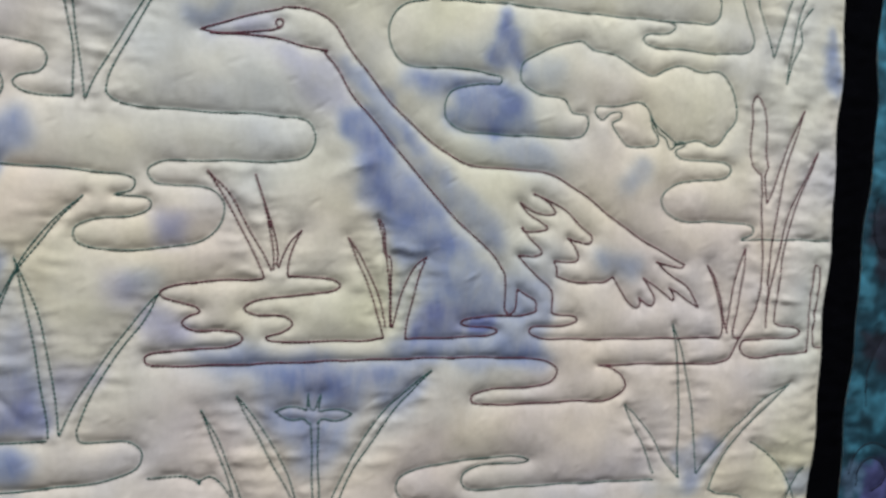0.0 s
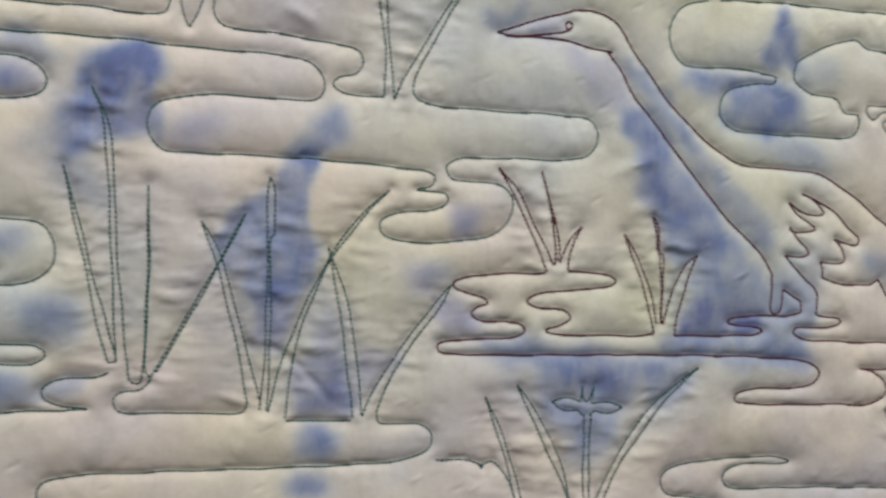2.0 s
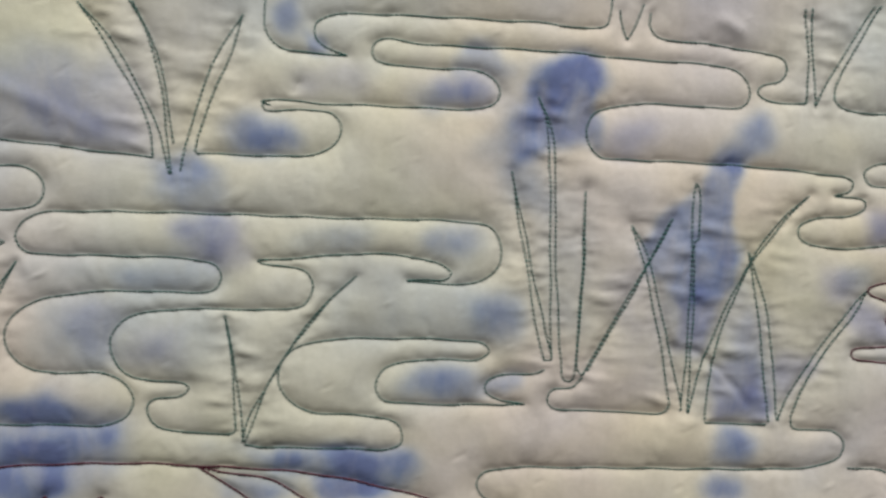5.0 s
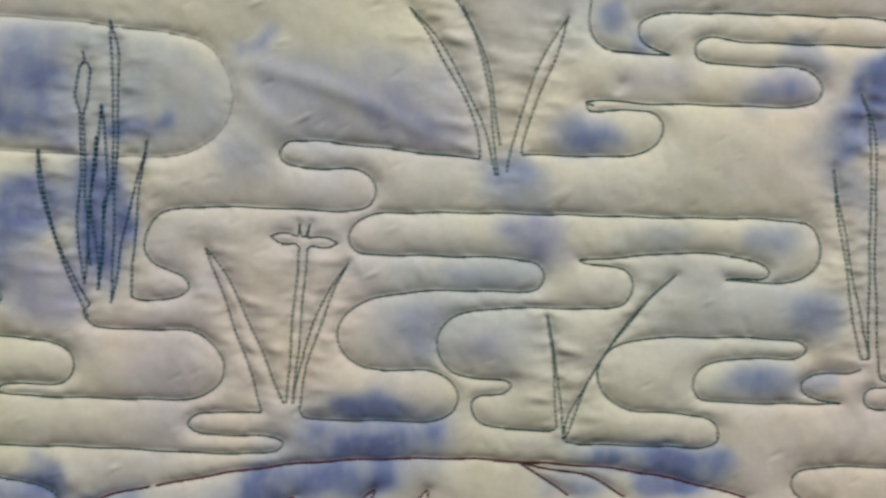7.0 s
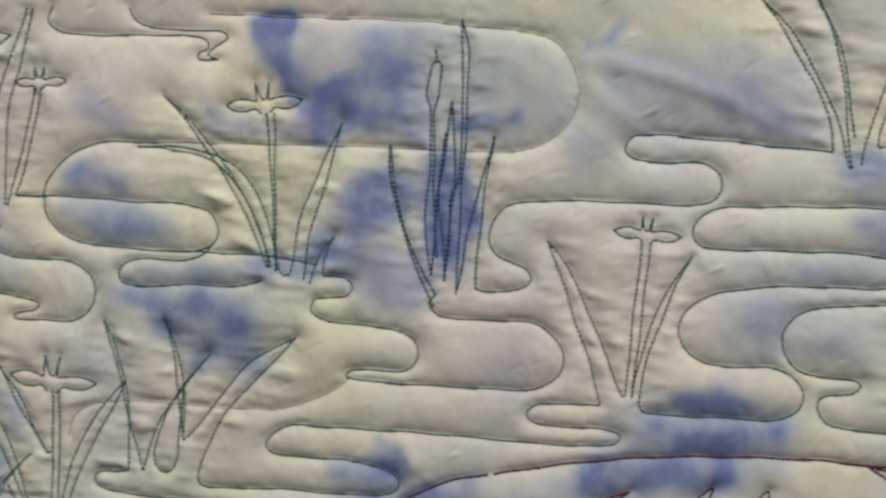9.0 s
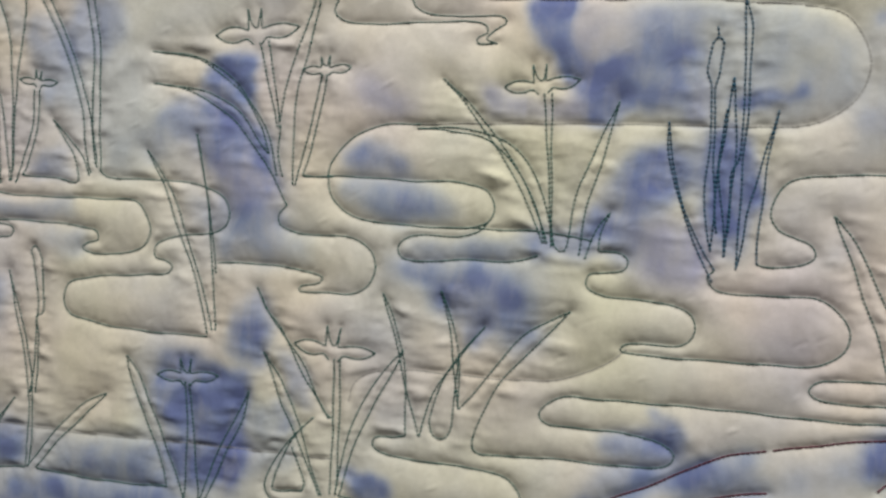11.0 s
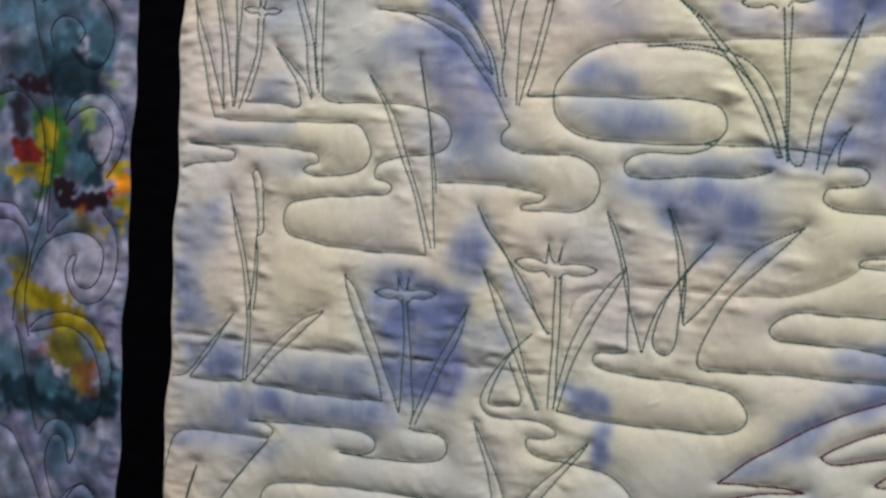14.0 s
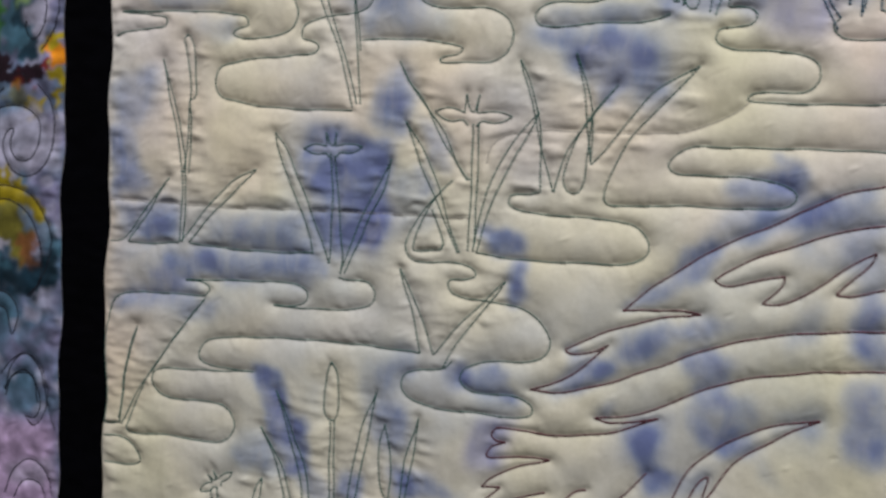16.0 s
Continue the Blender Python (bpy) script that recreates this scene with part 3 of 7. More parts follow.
row("cattail", [(-223.5, 123.1), (-222.7, 119.0)], [(-222.7, 119.0), (-224.7, 116.8), (-225.6, 112.5), (-226.5, 107.7), (-226.8, 104.7), (-225.9, 101.9), (-224.7, 99.1)], [(-224.7, 99.1), (-223.5, 87.8), (-223.2, 73.5), (-223.9, 59.0), (-223.2, 44.6), (-221.2, 32.6), (-219.6, 27.4)])
row("cattail", [(-222.7, 119.0), (-221.0, 117.4), (-221.3, 109.1), (-221.8, 102.1), (-222.6, 99.2), (-221.9, 85.5), (-221.5, 68.8), (-219.6, 52.1), (-219.6, 37.6), (-219.6, 27.4)])
row("leaf", [(-215.6, 102.3), (-216.1, 91.7), (-217.3, 78.6), (-218.7, 64.2), (-217.0, 49.9), (-214.8, 35.5), (-213.9, 25.4)])
row("leaf", [(-215.6, 102.3), (-213.9, 90.6), (-212.5, 74.1), (-212.8, 55.0), (-213.7, 40.4), (-213.9, 25.4)])
row("leaf", [(-213.1, 136.3), (-212.1, 116.6), (-210.6, 97.9), (-210.6, 81.3), (-210.8, 67.0), (-213.3, 62.1), (-213.1, 45.3), (-212.9, 35.7)])
row("leaf", [(-213.1, 136.3), (-210.2, 126.0), (-209.4, 114.3), (-208.8, 95.6), (-208.8, 79.1), (-209.2, 64.7), (-208.8, 45.6), (-208.7, 33.6), (-209.0, 20.2)])
row("leaf", [(-217.4, 89.3), (-218.1, 76.2), (-219.5, 61.7), (-218.9, 44.9), (-217.7, 35.3)])
row("leaf", [(-196.7, 88.7), (-198.0, 80.6), (-200.6, 70.0), (-203.3, 58.0), (-205.5, 45.8), (-206.6, 33.7), (-208.6, 21.5)])
row("leaf", [(-196.7, 88.7), (-198.0, 77.3), (-199.3, 65.4), (-199.9, 53.4), (-200.4, 41.4), (-200.7, 29.3), (-200.5, 23.0)])
motif("cloud_stitching", "green", "thick rounded cloud bars stitched in dark green thread")
row("band", [(-217.3, 19.3), (-220.3, 15.9), (-216.8, 11.2), (-208.2, 9.9), (-193.9, 10.1), (-175.1, 10.5), (-165.3, 4.5), (-161.3, -2.4), (-162.9, -11.1), (-169.5, -16.6), (-179.9, -18.9), (-198.9, -19.5), (-228, -20.3), (-247.9, -20.4), (-254.8, -19), (-253.2, -16.6), (-228.5, -14.3), (-223.9, -9.3), (-224.9, -1.9), (-232, 2.5), (-247, 3.7), (-264.7, 4.8), (-271.2, 8), (-270.3, 13.2), (-262.8, 15), (-255.3, 16.9), (-253.8, 20.7), (-257, 23.5), (-267.1, 24.3)])
motif("cloud_stitching", "green", "large domed cloud stitched in dark green thread")
row("band", [(-396.4, 52.3), (-395.1, 57.6), (-384.5, 69.9), (-371, 75.7), (-352, 77.4)])
row("band", [(-396.4, 52.3), (-394.6, 41.9), (-385.8, 33.3), (-369.1, 30.4), (-339.1, 29.9), (-325.8, 30.8), (-316.7, 35.2), (-314.9, 40.5), (-318.7, 47.9), (-329.4, 51), (-356.3, 50.7), (-383.7, 51.2), (-409, 50)])
row("band", [(-316.7, 35.2), (-320.4, 29.9), (-328.2, 26.8), (-355.1, 24.3), (-359.8, 19.3), (-357.4, 14.2), (-327.7, 15.7), (-301.4, 17.2), (-293.7, 20.3)])
row("band", [(-337.8, 30.1), (-312.6, 30.7), (-287.6, 30.9), (-270.1, 28.3)])
row("band", [(-395.2, 134.9), (-397.2, 128.5), (-390.7, 123.6), (-372.9, 122.8), (-333.1, 124.3), (-323.9, 122.8), (-322.9, 119.7), (-327.5, 117.1), (-327.4, 114.6), (-318.3, 114.4)], [(-318.3, 114.4), (-323.6, 116.7), (-319.9, 120.5), (-314.4, 124.3), (-316.3, 126.3), (-328, 126.9), (-349, 127.1), (-357.1, 130.7), (-360, 135.6)])
motif("cloud_stitching", "pale", "large faint cloud pill quilted in thread toned like crease shade")
row("band", [(-352, 77.4), (-279.3, 80.1), (-230.1, 81.2), (-190, 82.4), (-176.4, 86.2), (-165.9, 96), (-162.8, 107.7), (-165.5, 119.1), (-173, 128.1), (-186.9, 132.4), (-200.8, 133.2), (-233.8, 134.8), (-282.5, 134.4), (-323.2, 134.4)])
motif("flower_clump", "green", "tall flower between arching reed leaves in green thread")
row("leaf", [(-290.2, 25.6), (-294.7, 38), (-303.4, 55.1), (-317.5, 74.5), (-331.3, 88.9), (-342.4, 98.6)], [(-342.4, 98.6), (-325.6, 80.4), (-314.4, 65.8), (-303.1, 48.8), (-292, 25.5)])
row("leaf", [(-287.5, 24.6), (-292.6, 45.7), (-304, 65.1), (-317.4, 73.2), (-336, 76.1), (-353.8, 75.3)], [(-353.8, 75.3), (-338.6, 74.7), (-322.6, 72.2), (-309, 62.4), (-297.7, 45.4), (-290.9, 25.6)])
flower((-314.1, 95.2), (-279.7, 99.7))
row("stem", [(-295.8, 92.9), (-292.6, 68.3), (-288.3, 24.5)])
row("stem", [(-292.2, 93.6), (-290.5, 63.4), (-286.3, 24.6), (-283.6, 23.1), (-281.6, 24.2)])
row("leaf", [(-281.6, 24.2), (-277.6, 51.6), (-270, 71.9), (-262.5, 90.7)], [(-262.5, 90.7), (-267.2, 67.1), (-273.4, 44.4), (-275.8, 21.6)])
row("leaf", [(-272.7, 19.8), (-268.9, 33.4), (-262.7, 42.1)], [(-262.7, 42.1), (-266.4, 32.4), (-267.1, 24.3)])
motif("flower_clump", "green", "two flowers with long arching leaves in green thread")
row("leaf", [(-422.8, 49), (-427.6, 66.7), (-434.2, 79), (-445.4, 92.5), (-458, 102), (-473.6, 106.8), (-492.4, 107.7)], [(-492.4, 107.7), (-470.4, 105.5), (-454.7, 97.9), (-442.1, 87), (-432.4, 73.5), (-427.8, 59.8)])
row("leaf", [(-427.8, 59.8), (-433.5, 66.5), (-444.7, 80), (-457.2, 87.2), (-472.7, 90.5), (-491.6, 92.1)], [(-491.6, 92.1), (-475.8, 90.4), (-460.1, 83.8), (-447.5, 75.8), (-434.8, 62.3), (-425.1, 48.9), (-417, 36)])
flower((-458.8, 116.2), (-414.4, 121.3))
row("stem", [(-434.8, 113.3), (-429.2, 92.9), (-423.6, 72.4)])
row("stem", [(-430.4, 114.7), (-426.4, 95.7), (-422.4, 72.5)])
row("stem", [(-422.2, 73.8), (-422.8, 60), (-419.9, 49.1)])
row("leaf", [(-422.3, 75.2), (-420.4, 93), (-413.1, 114.8), (-406.6, 133.6)])
row("leaf", [(-404.3, 133.6), (-408.7, 112.2), (-413.8, 93.2), (-415.4, 71.3), (-414.4, 45.3)])
flower((-412.3, 100.8), (-387.6, 102.6))
row("stem", [(-402.2, 98.8), (-404.2, 85.3), (-408.7, 66.1), (-413.2, 45.3)])
row("stem", [(-398.9, 99.4), (-402.1, 82.6), (-405.7, 63.5), (-409.8, 50.2)])
motif("cloud_stitching", "green", "winding cloud hooks stitched in dark green thread")
row("band", [(-409.8, 50.2), (-402, 50), (-393.6, 51)])
row("band", [(-417, 36), (-421.1, 31), (-420.3, 26.3), (-411.9, 22.5), (-397.5, 22.4), (-380.5, 21.4), (-373.3, 16.5), (-370.8, 8.5), (-373.6, 0.1), (-381.7, -4.7), (-395.8, -5.4), (-408.8, -5.1), (-408, -3.4), (-398.9, -1.2), (-397.1, 1.7), (-400.6, 3.3), (-413.7, 5.1), (-431.5, 5.9), (-452.7, 4.8)])
motif("reed_clump", "green", "crossing pair of slim reed leaves in green thread")
row("leaf", [(-456.9, -31.6), (-464.5, -4.8), (-475.3, 20.4), (-486.1, 45.8), (-494.7, 59.2)], [(-494.7, 59.2), (-481.1, 41.7), (-471.4, 19.2), (-461.3, -7.4), (-453.9, -29.3)])
row("leaf", [(-452.3, -29.1), (-455.4, -1.2), (-458.5, 27.3), (-463, 52.6), (-466.9, 68.1)], [(-466.9, 68.1), (-460.8, 41.4), (-455.7, 16), (-453.6, -1)])
motif("cloud_stitching", "green", "long cloud pill stitched in dark green thread")
row("band", [(-456.8, -32.5), (-472.5, -33.2), (-501.5, -33.2), (-525, -31), (-537, -27.6), (-540.4, -20.3), (-537.7, -12.4), (-526, -8.4), (-493.2, -4.3), (-480.4, -2.6), (-478.1, 1.4), (-482.3, 3.9), (-487.8, 5), (-487.5, 10.8), (-478.2, 15.9), (-456.5, 19.4), (-449.1, 23.6), (-447.3, 29.4), (-451.4, 37.6), (-460.8, 41.9), (-476.5, 44), (-518.5, 44.7), (-521.2, 47.5)])
motif("flower_clump", "green", "dense clump of leaves and a small flower in green thread")
row("leaf", [(-585.9, 33), (-589.9, 43.6), (-595.6, 67.9), (-603.2, 98.2)], [(-603.2, 98.2), (-596.1, 81.6), (-588.8, 62), (-580.7, 37.3)])
row("leaf", [(-580.7, 37.3), (-584.6, 80.4), (-590.5, 104.5), (-599.3, 119.5)], [(-599.3, 119.5), (-587.9, 101.5), (-580.9, 77.5), (-574.7, 38.8)])
row("leaf", [(-583.9, 134.5), (-577.9, 116.6), (-575, 89.7), (-573.7, 38.9)])
row("leaf", [(-566.4, 134.4), (-569.6, 110.7), (-572.4, 86.7), (-573.2, 44.4)])
flower((-570.6, 92.2), (-547.4, 90.9))
row("stem", [(-561, 87), (-561.9, 69), (-567.1, 50.7), (-571.1, 37.8)])
row("stem", [(-557.5, 87.1), (-559.4, 66.1), (-564.5, 47.8), (-566.8, 42.3)])
row("cloud", [(-566.8, 42.3), (-555.6, 42.2), (-545.2, 41.6), (-535.7, 40.3), (-533, 42.2)])
row("leaf", [(-533, 42.2), (-537.3, 55.1), (-550, 72.4)], [(-550, 72.4), (-539.4, 62.4), (-530.5, 52.4), (-526.8, 44.3)])
row("leaf", [(-557.8, 134.4), (-544.9, 110.9), (-533.5, 81.8), (-529.7, 58.3), (-526.1, 45.2)])
row("leaf", [(-552.7, 134.4), (-539.7, 108.1), (-529.5, 81.9), (-523.7, 49.8)])
row("leaf", [(-530.9, 134.3), (-526.3, 105.3), (-526.6, 76.1), (-522.6, 48.3)])
row("leaf", [(-526.6, 134.2), (-522.6, 105.4), (-522.3, 76.2), (-520.3, 47.6)])
motif("cloud_stitching", "green", "cloud hook stitched in green thread against the sash")
row("band", [(-585.9, 33), (-569.1, 31.8), (-521.2, 32.7), (-498.2, 32), (-493, 25.1), (-491.1, 17.9), (-494.5, 10.3), (-506.7, 5.6), (-523.2, 4.4), (-530.1, 6.8), (-527.5, 9.4), (-520.9, 11.4), (-522.1, 15.8), (-530.6, 17.6), (-554.6, 18.7), (-582.8, 18.4), (-602.8, 18.1)], [(-602.8, 18.1), (-582.7, 16.3), (-573, 14.8), (-573.6, 10.7), (-582.4, 8.6), (-600.5, 6.7), (-607.8, 3.7)])
motif("cattail_clump", "green", "cattail and low leaves stitched in green thread by sash")
row("head", [(-559.5, -73.1), (-557.1, -46.4), (-556.3, -21.7), (-559.7, -0.5), (-560.9, 2.4), (-558.6, 5.7), (-554.8, -0.2), (-553.1, -15.3), (-553.2, -29.1), (-556.7, -31)])
row("stem", [(-556.7, -31), (-555.3, -46.2), (-556.3, -72.7)])
row("leaf", [(-561.4, -113.3), (-560.5, -74.8), (-563.8, -53.4), (-570.3, -26), (-574.6, -7.8)], [(-574.6, -7.8), (-568.5, -25.9), (-562.3, -47), (-558.4, -73), (-558.9, -112.9)])
row("leaf", [(-608, -116.1), (-599.8, -114.3), (-585.6, -96.9), (-569, -75.8)], [(-569, -75.8), (-583.7, -98.3), (-596, -115.4)])
row("cloud", [(-596, -116), (-584.8, -116), (-561.3, -113.6)])
row("leaf", [(-560.3, -113.1), (-546.2, -94.8), (-529.7, -77.2), (-513.1, -67.5)], [(-513.1, -67.5), (-526, -81.3), (-542.6, -97.5), (-554.9, -113.3)])
row("cloud", [(-554.9, -113.3), (-531.4, -114.5), (-497.6, -114.1), (-476.4, -112.4)])
motif("cloud_stitching", "pale", "long straight quilted seam line in thread toned like crease shade")
row("band", [(-609.3, -91.3), (-569, -91.1), (-532, -91.1), (-479.3, -88.9), (-429.4, -87.4), (-388.4, -86.5)])
motif("flower_clump", "green", "flower and tall leaves stitched in green thread on blue")
flower((-484.8, -54.7), (-449.9, -52.1))
row("leaf", [(-476.2, -113.0), (-483.0, -92.8), (-490.6, -78.0), (-499.5, -57.1), (-502.4, -46.6)], [(-502.4, -46.6), (-495.2, -55.3), (-485.8, -74.5), (-476.2, -95.3), (-466.6, -117.5)])
row("stem", [(-468.0, -56.4), (-466.5, -76.0), (-466.2, -97.4), (-466.6, -117.5)])
row("stem", [(-465.7, -57.1), (-463.1, -78.7), (-460.5, -99.9), (-459.0, -113.6), (-459.7, -123.0)])
row("leaf", [(-459.7, -123.0), (-454.3, -105.4), (-448.2, -89.5), (-439.0, -70.6), (-432.7, -57.6)], [(-432.7, -57.6), (-435.8, -71.8), (-444.8, -92.2), (-451.5, -108.2), (-457.1, -122.4)])
motif("flower_clump", "green", "flower with crossing reed leaves stitched in green thread")
flower((-410.3, -31.4), (-368.5, -32.5))
row("stem", [(-389, -36.9), (-388.1, -66.4), (-387.9, -103.9)])
row("stem", [(-385.7, -36.8), (-384.9, -69.2), (-384.8, -103.7)])
row("leaf", [(-388.7, -66.4), (-392.9, -63.7), (-403.4, -43.5), (-413.5, -30.6), (-421.9, -20.6), (-431.2, -5.5)], [(-431.2, -5.5), (-425.3, -16.2), (-418.6, -22.8), (-409.9, -37.9), (-399.7, -53.7), (-390.2, -66.5)])
row("leaf", [(-393.4, -105.3), (-407.7, -76.7), (-416.6, -59.2), (-425.7, -37.1)], [(-425.7, -37.1), (-414.7, -53), (-405.8, -70.5), (-399, -91.2), (-391.9, -105.2)])
row("leaf", [(-397.9, -67), (-409.1, -79.2), (-417.5, -100.3), (-417.8, -105.6), (-402.9, -104.6)], [(-402.9, -104.6), (-401.6, -100.5), (-408.9, -82.8)])
row("leaf", [(-384.8, -103.7), (-382.4, -83.9), (-376.1, -62.7), (-366.8, -44.6), (-354.6, -29.6)], [(-354.6, -29.6), (-362.3, -46.7), (-371.5, -64.8), (-379.2, -86.7), (-383.3, -104.4)])
motif("cloud_stitching", "green", "winding cloud bands stitched in dark green thread")
row("band", [(-397.9, -67), (-410.6, -79.9), (-420.8, -97.5), (-422.6, -105.4), (-418.5, -111.2), (-396.2, -110.8), (-385.2, -112.8), (-382.8, -116.2), (-387.9, -119.2), (-397.2, -121), (-396, -126.1), (-388.9, -129), (-373.3, -129.9), (-358, -131.4), (-345.5, -139.1), (-340.4, -147.6), (-342.8, -155.4), (-350.1, -159.3), (-377.4, -163.3), (-386.5, -168.5), (-387.7, -174.9), (-382.7, -178.9), (-373.2, -179.9), (-354.7, -179.9), (-347.8, -183.6), (-348.1, -188.3), (-354, -190.7), (-375.6, -191.2), (-404.3, -191.3), (-417.6, -186.7), (-421.1, -182.4), (-419.8, -175.8), (-411.9, -171.6), (-397.5, -168.9), (-393, -164.6)])
row("band", [(-383.3, -104.4), (-359.7, -106), (-321.6, -104.6), (-301.9, -102.9), (-295.4, -97.4), (-295.1, -91.7), (-300.6, -85), (-312, -82.1), (-337.8, -81.5), (-361.5, -80.3), (-367.1, -76.9), (-366.4, -73), (-356.1, -71.7), (-351.2, -69.9)])
motif("reed_clump", "green", "fan of reed leaves stitched in green thread over cloud")
row("leaf", [(-351.2, -69.9), (-354.4, -32.5), (-360, -15.5), (-366.1, -2.9)], [(-366.1, -2.9), (-357.6, -28.3), (-351.8, -49.6), (-344.5, -70)])
row("leaf", [(-337.5, 0.7), (-333.3, -14.6), (-329.8, -34.2), (-326.9, -54.5)], [(-326.9, -54.5), (-327, -34.1), (-331.3, -14.5), (-337.5, 0.7)])
row("leaf", [(-344.5, -70), (-343.5, -63.6), (-336.3, -43), (-326, -28.4), (-316, -14)], [(-316, -14), (-329.9, -32.8), (-337.3, -48.8), (-339.7, -63.3), (-337.3, -68.9), (-332.9, -69.5), (-330.3, -65.6), (-328.6, -51.2), (-328, -28.5)])
row("leaf", [(-326.9, -54.5), (-317.8, -44.3), (-307.9, -29), (-295.4, -14.7), (-277.6, -4.1)], [(-277.6, -4.1), (-288.5, -17.2), (-304.6, -35.8), (-314.3, -53.2), (-318.7, -69.1), (-317.8, -73.4)])
motif("cloud_stitching", "pale", "faint domed cloud quilted in thread toned like crease shade")
row("band", [(-380.4, -57.1), (-378.6, -48.1), (-370, -41.8), (-352.5, -38.7), (-312.7, -38.2), (-285.5, -36.3), (-270, -31.4), (-257.6, -24.1), (-251.7, -18.5)])
motif("reed_clump", "green", "slim reed leaves stitched in green thread by the sash")
row("leaf", [(-599.4, -228), (-598.5, -207.2), (-594.1, -185.6), (-588.6, -165.8)], [(-588.6, -165.8), (-596, -189.3), (-600.6, -225.3)])
row("leaf", [(-598.6, -228.6), (-589.7, -209.6), (-574.5, -186.7), (-556, -160.5), (-543.3, -144.6)], [(-543.3, -144.6), (-567, -175.4), (-585.9, -205.6), (-594.6, -229.8)])
motif("cloud_stitching", "green", "winding cloud hooks stitched in green thread by sash")
row("band", [(-556.6, -135.2), (-545.4, -135.8), (-540.5, -138.7), (-543.3, -143), (-552.6, -143.9), (-587, -145.6), (-600.6, -148.7), (-606.4, -157.3), (-610.2, -176.9), (-611.8, -205.4), (-610.7, -228.5), (-600.2, -228.1)])
row("band", [(-594.5, -230.5), (-593.3, -232.5), (-565.8, -231), (-531.5, -230.1), (-523.5, -223.1), (-522.6, -216.1), (-528.4, -208.3), (-543.4, -206.9), (-570.2, -207), (-577.3, -201), (-577.5, -194), (-570.6, -190.4), (-547.7, -188.5), (-510.8, -185)], [(-510.8, -185), (-536.6, -184.8), (-546, -181.5), (-546.1, -176.4), (-540.7, -169.6), (-522.4, -165.9), (-476.2, -162.2), (-442.1, -161.5), (-410.8, -162)])
row("band", [(-556.6, -135.2), (-512.6, -132), (-484.4, -131.6), (-479, -135.9), (-480.5, -140.9), (-497.9, -145), (-499.7, -144.5)], [(-499.7, -144.5), (-483.9, -144.5), (-453.1, -142.2), (-441.6, -138.5), (-438.6, -131.9), (-442.2, -126.5), (-457.2, -125.7), (-460.7, -124.5)])
row("band", [(-610.6, -236.8), (-599.3, -236.6), (-589.2, -241.6), (-585, -249.9), (-591, -253.3), (-610.3, -253.8)])
motif("reed_clump", "green", "open pair of straight reed leaves in green thread")
row("leaf", [(-410.8, -162), (-417.7, -137.6), (-425.3, -116.5)], [(-425.3, -116.5), (-413.8, -137.2), (-403.4, -162.1)])
row("leaf", [(-403.4, -162.1), (-394, -149.1), (-379.4, -132.1), (-365.9, -117.7)], [(-365.9, -117.7), (-376.2, -133.3), (-393.4, -158.4), (-397.6, -168.3)])
motif("cattail_clump", "green", "cattails and reed leaves in green thread on blue")
row("head", [(-462.6, -173), (-465, -179.9), (-465, -204.6), (-461, -207.4), (-458.4, -203.7), (-458.9, -179.1), (-462.6, -173)])
row("stem", [(-461.7, -207.5), (-461.6, -232.5), (-460.5, -257.6)])
row("stem", [(-459.7, -207.2), (-458.9, -232), (-457.4, -257)])
row("leaf", [(-472.1, -259.5), (-476.5, -238.2), (-484.4, -219.1), (-496.1, -193.8)], [(-496.1, -193.8), (-487.2, -219.5), (-480.8, -238.8), (-476.3, -260.3)])
row("leaf", [(-488.1, -260.6), (-494.4, -237.6), (-505.3, -217)], [(-505.3, -217), (-491.9, -237.2), (-483.5, -259.8)])
row("leaf", [(-450.5, -255.9), (-443.1, -209.8), (-434.9, -185.8)], [(-434.9, -185.8), (-438.9, -212.4), (-446, -255.1)])
row("head", [(-429.2, -204.5), (-431.9, -218), (-430, -242.4), (-425.9, -248.4), (-424.7, -239.9), (-425.9, -217.1), (-429.2, -204.5)])
row("leaf", [(-419.1, -250.5), (-416.3, -222.1), (-409.7, -198.5)], [(-409.7, -198.5), (-412.3, -223.1), (-416.5, -250.1)])
motif("flower_clump", "green", "small half-open flower stitched in green thread")
flower((-543.8, -262.2), (-522.7, -247.2))
row("stem", [(-536.3, -259.9), (-534.8, -270.2)])
row("stem", [(-532.5, -258.2), (-531.1, -269.6)])
row("leaf", [(-509.9, -266), (-507.7, -255.2), (-503.2, -246.8)], [(-503.2, -246.8), (-503.9, -256.3), (-505.1, -265.2)])
motif("wing_stitching", "brown", "overlapping wing feathers of a bird in brown thread")
row("feather", [(-190.2, -56.4), (-210.9, -63.1), (-234.6, -77), (-259.4, -90.1), (-279.7, -104.6), (-295.2, -117.6), (-305.1, -127.3)], [(-305.1, -127.3), (-291.7, -125.9), (-278, -124.5), (-266.2, -125.5)], [(-266.2, -125.5), (-283.2, -128.5), (-304.9, -136.1), (-321.6, -143.9), (-332.7, -151.2)], [(-332.7, -151.2), (-329.7, -152.9), (-318.2, -150.1), (-310.2, -145.6)], [(-310.2, -145.6), (-317.9, -153.9), (-331.6, -166.2), (-349.6, -174.6)], [(-349.6, -174.6), (-337, -174.5), (-316.8, -168.8), (-289.2, -156.3), (-262.8, -142.9), (-237, -133.7), (-211.8, -128.6), (-183, -124.8)])
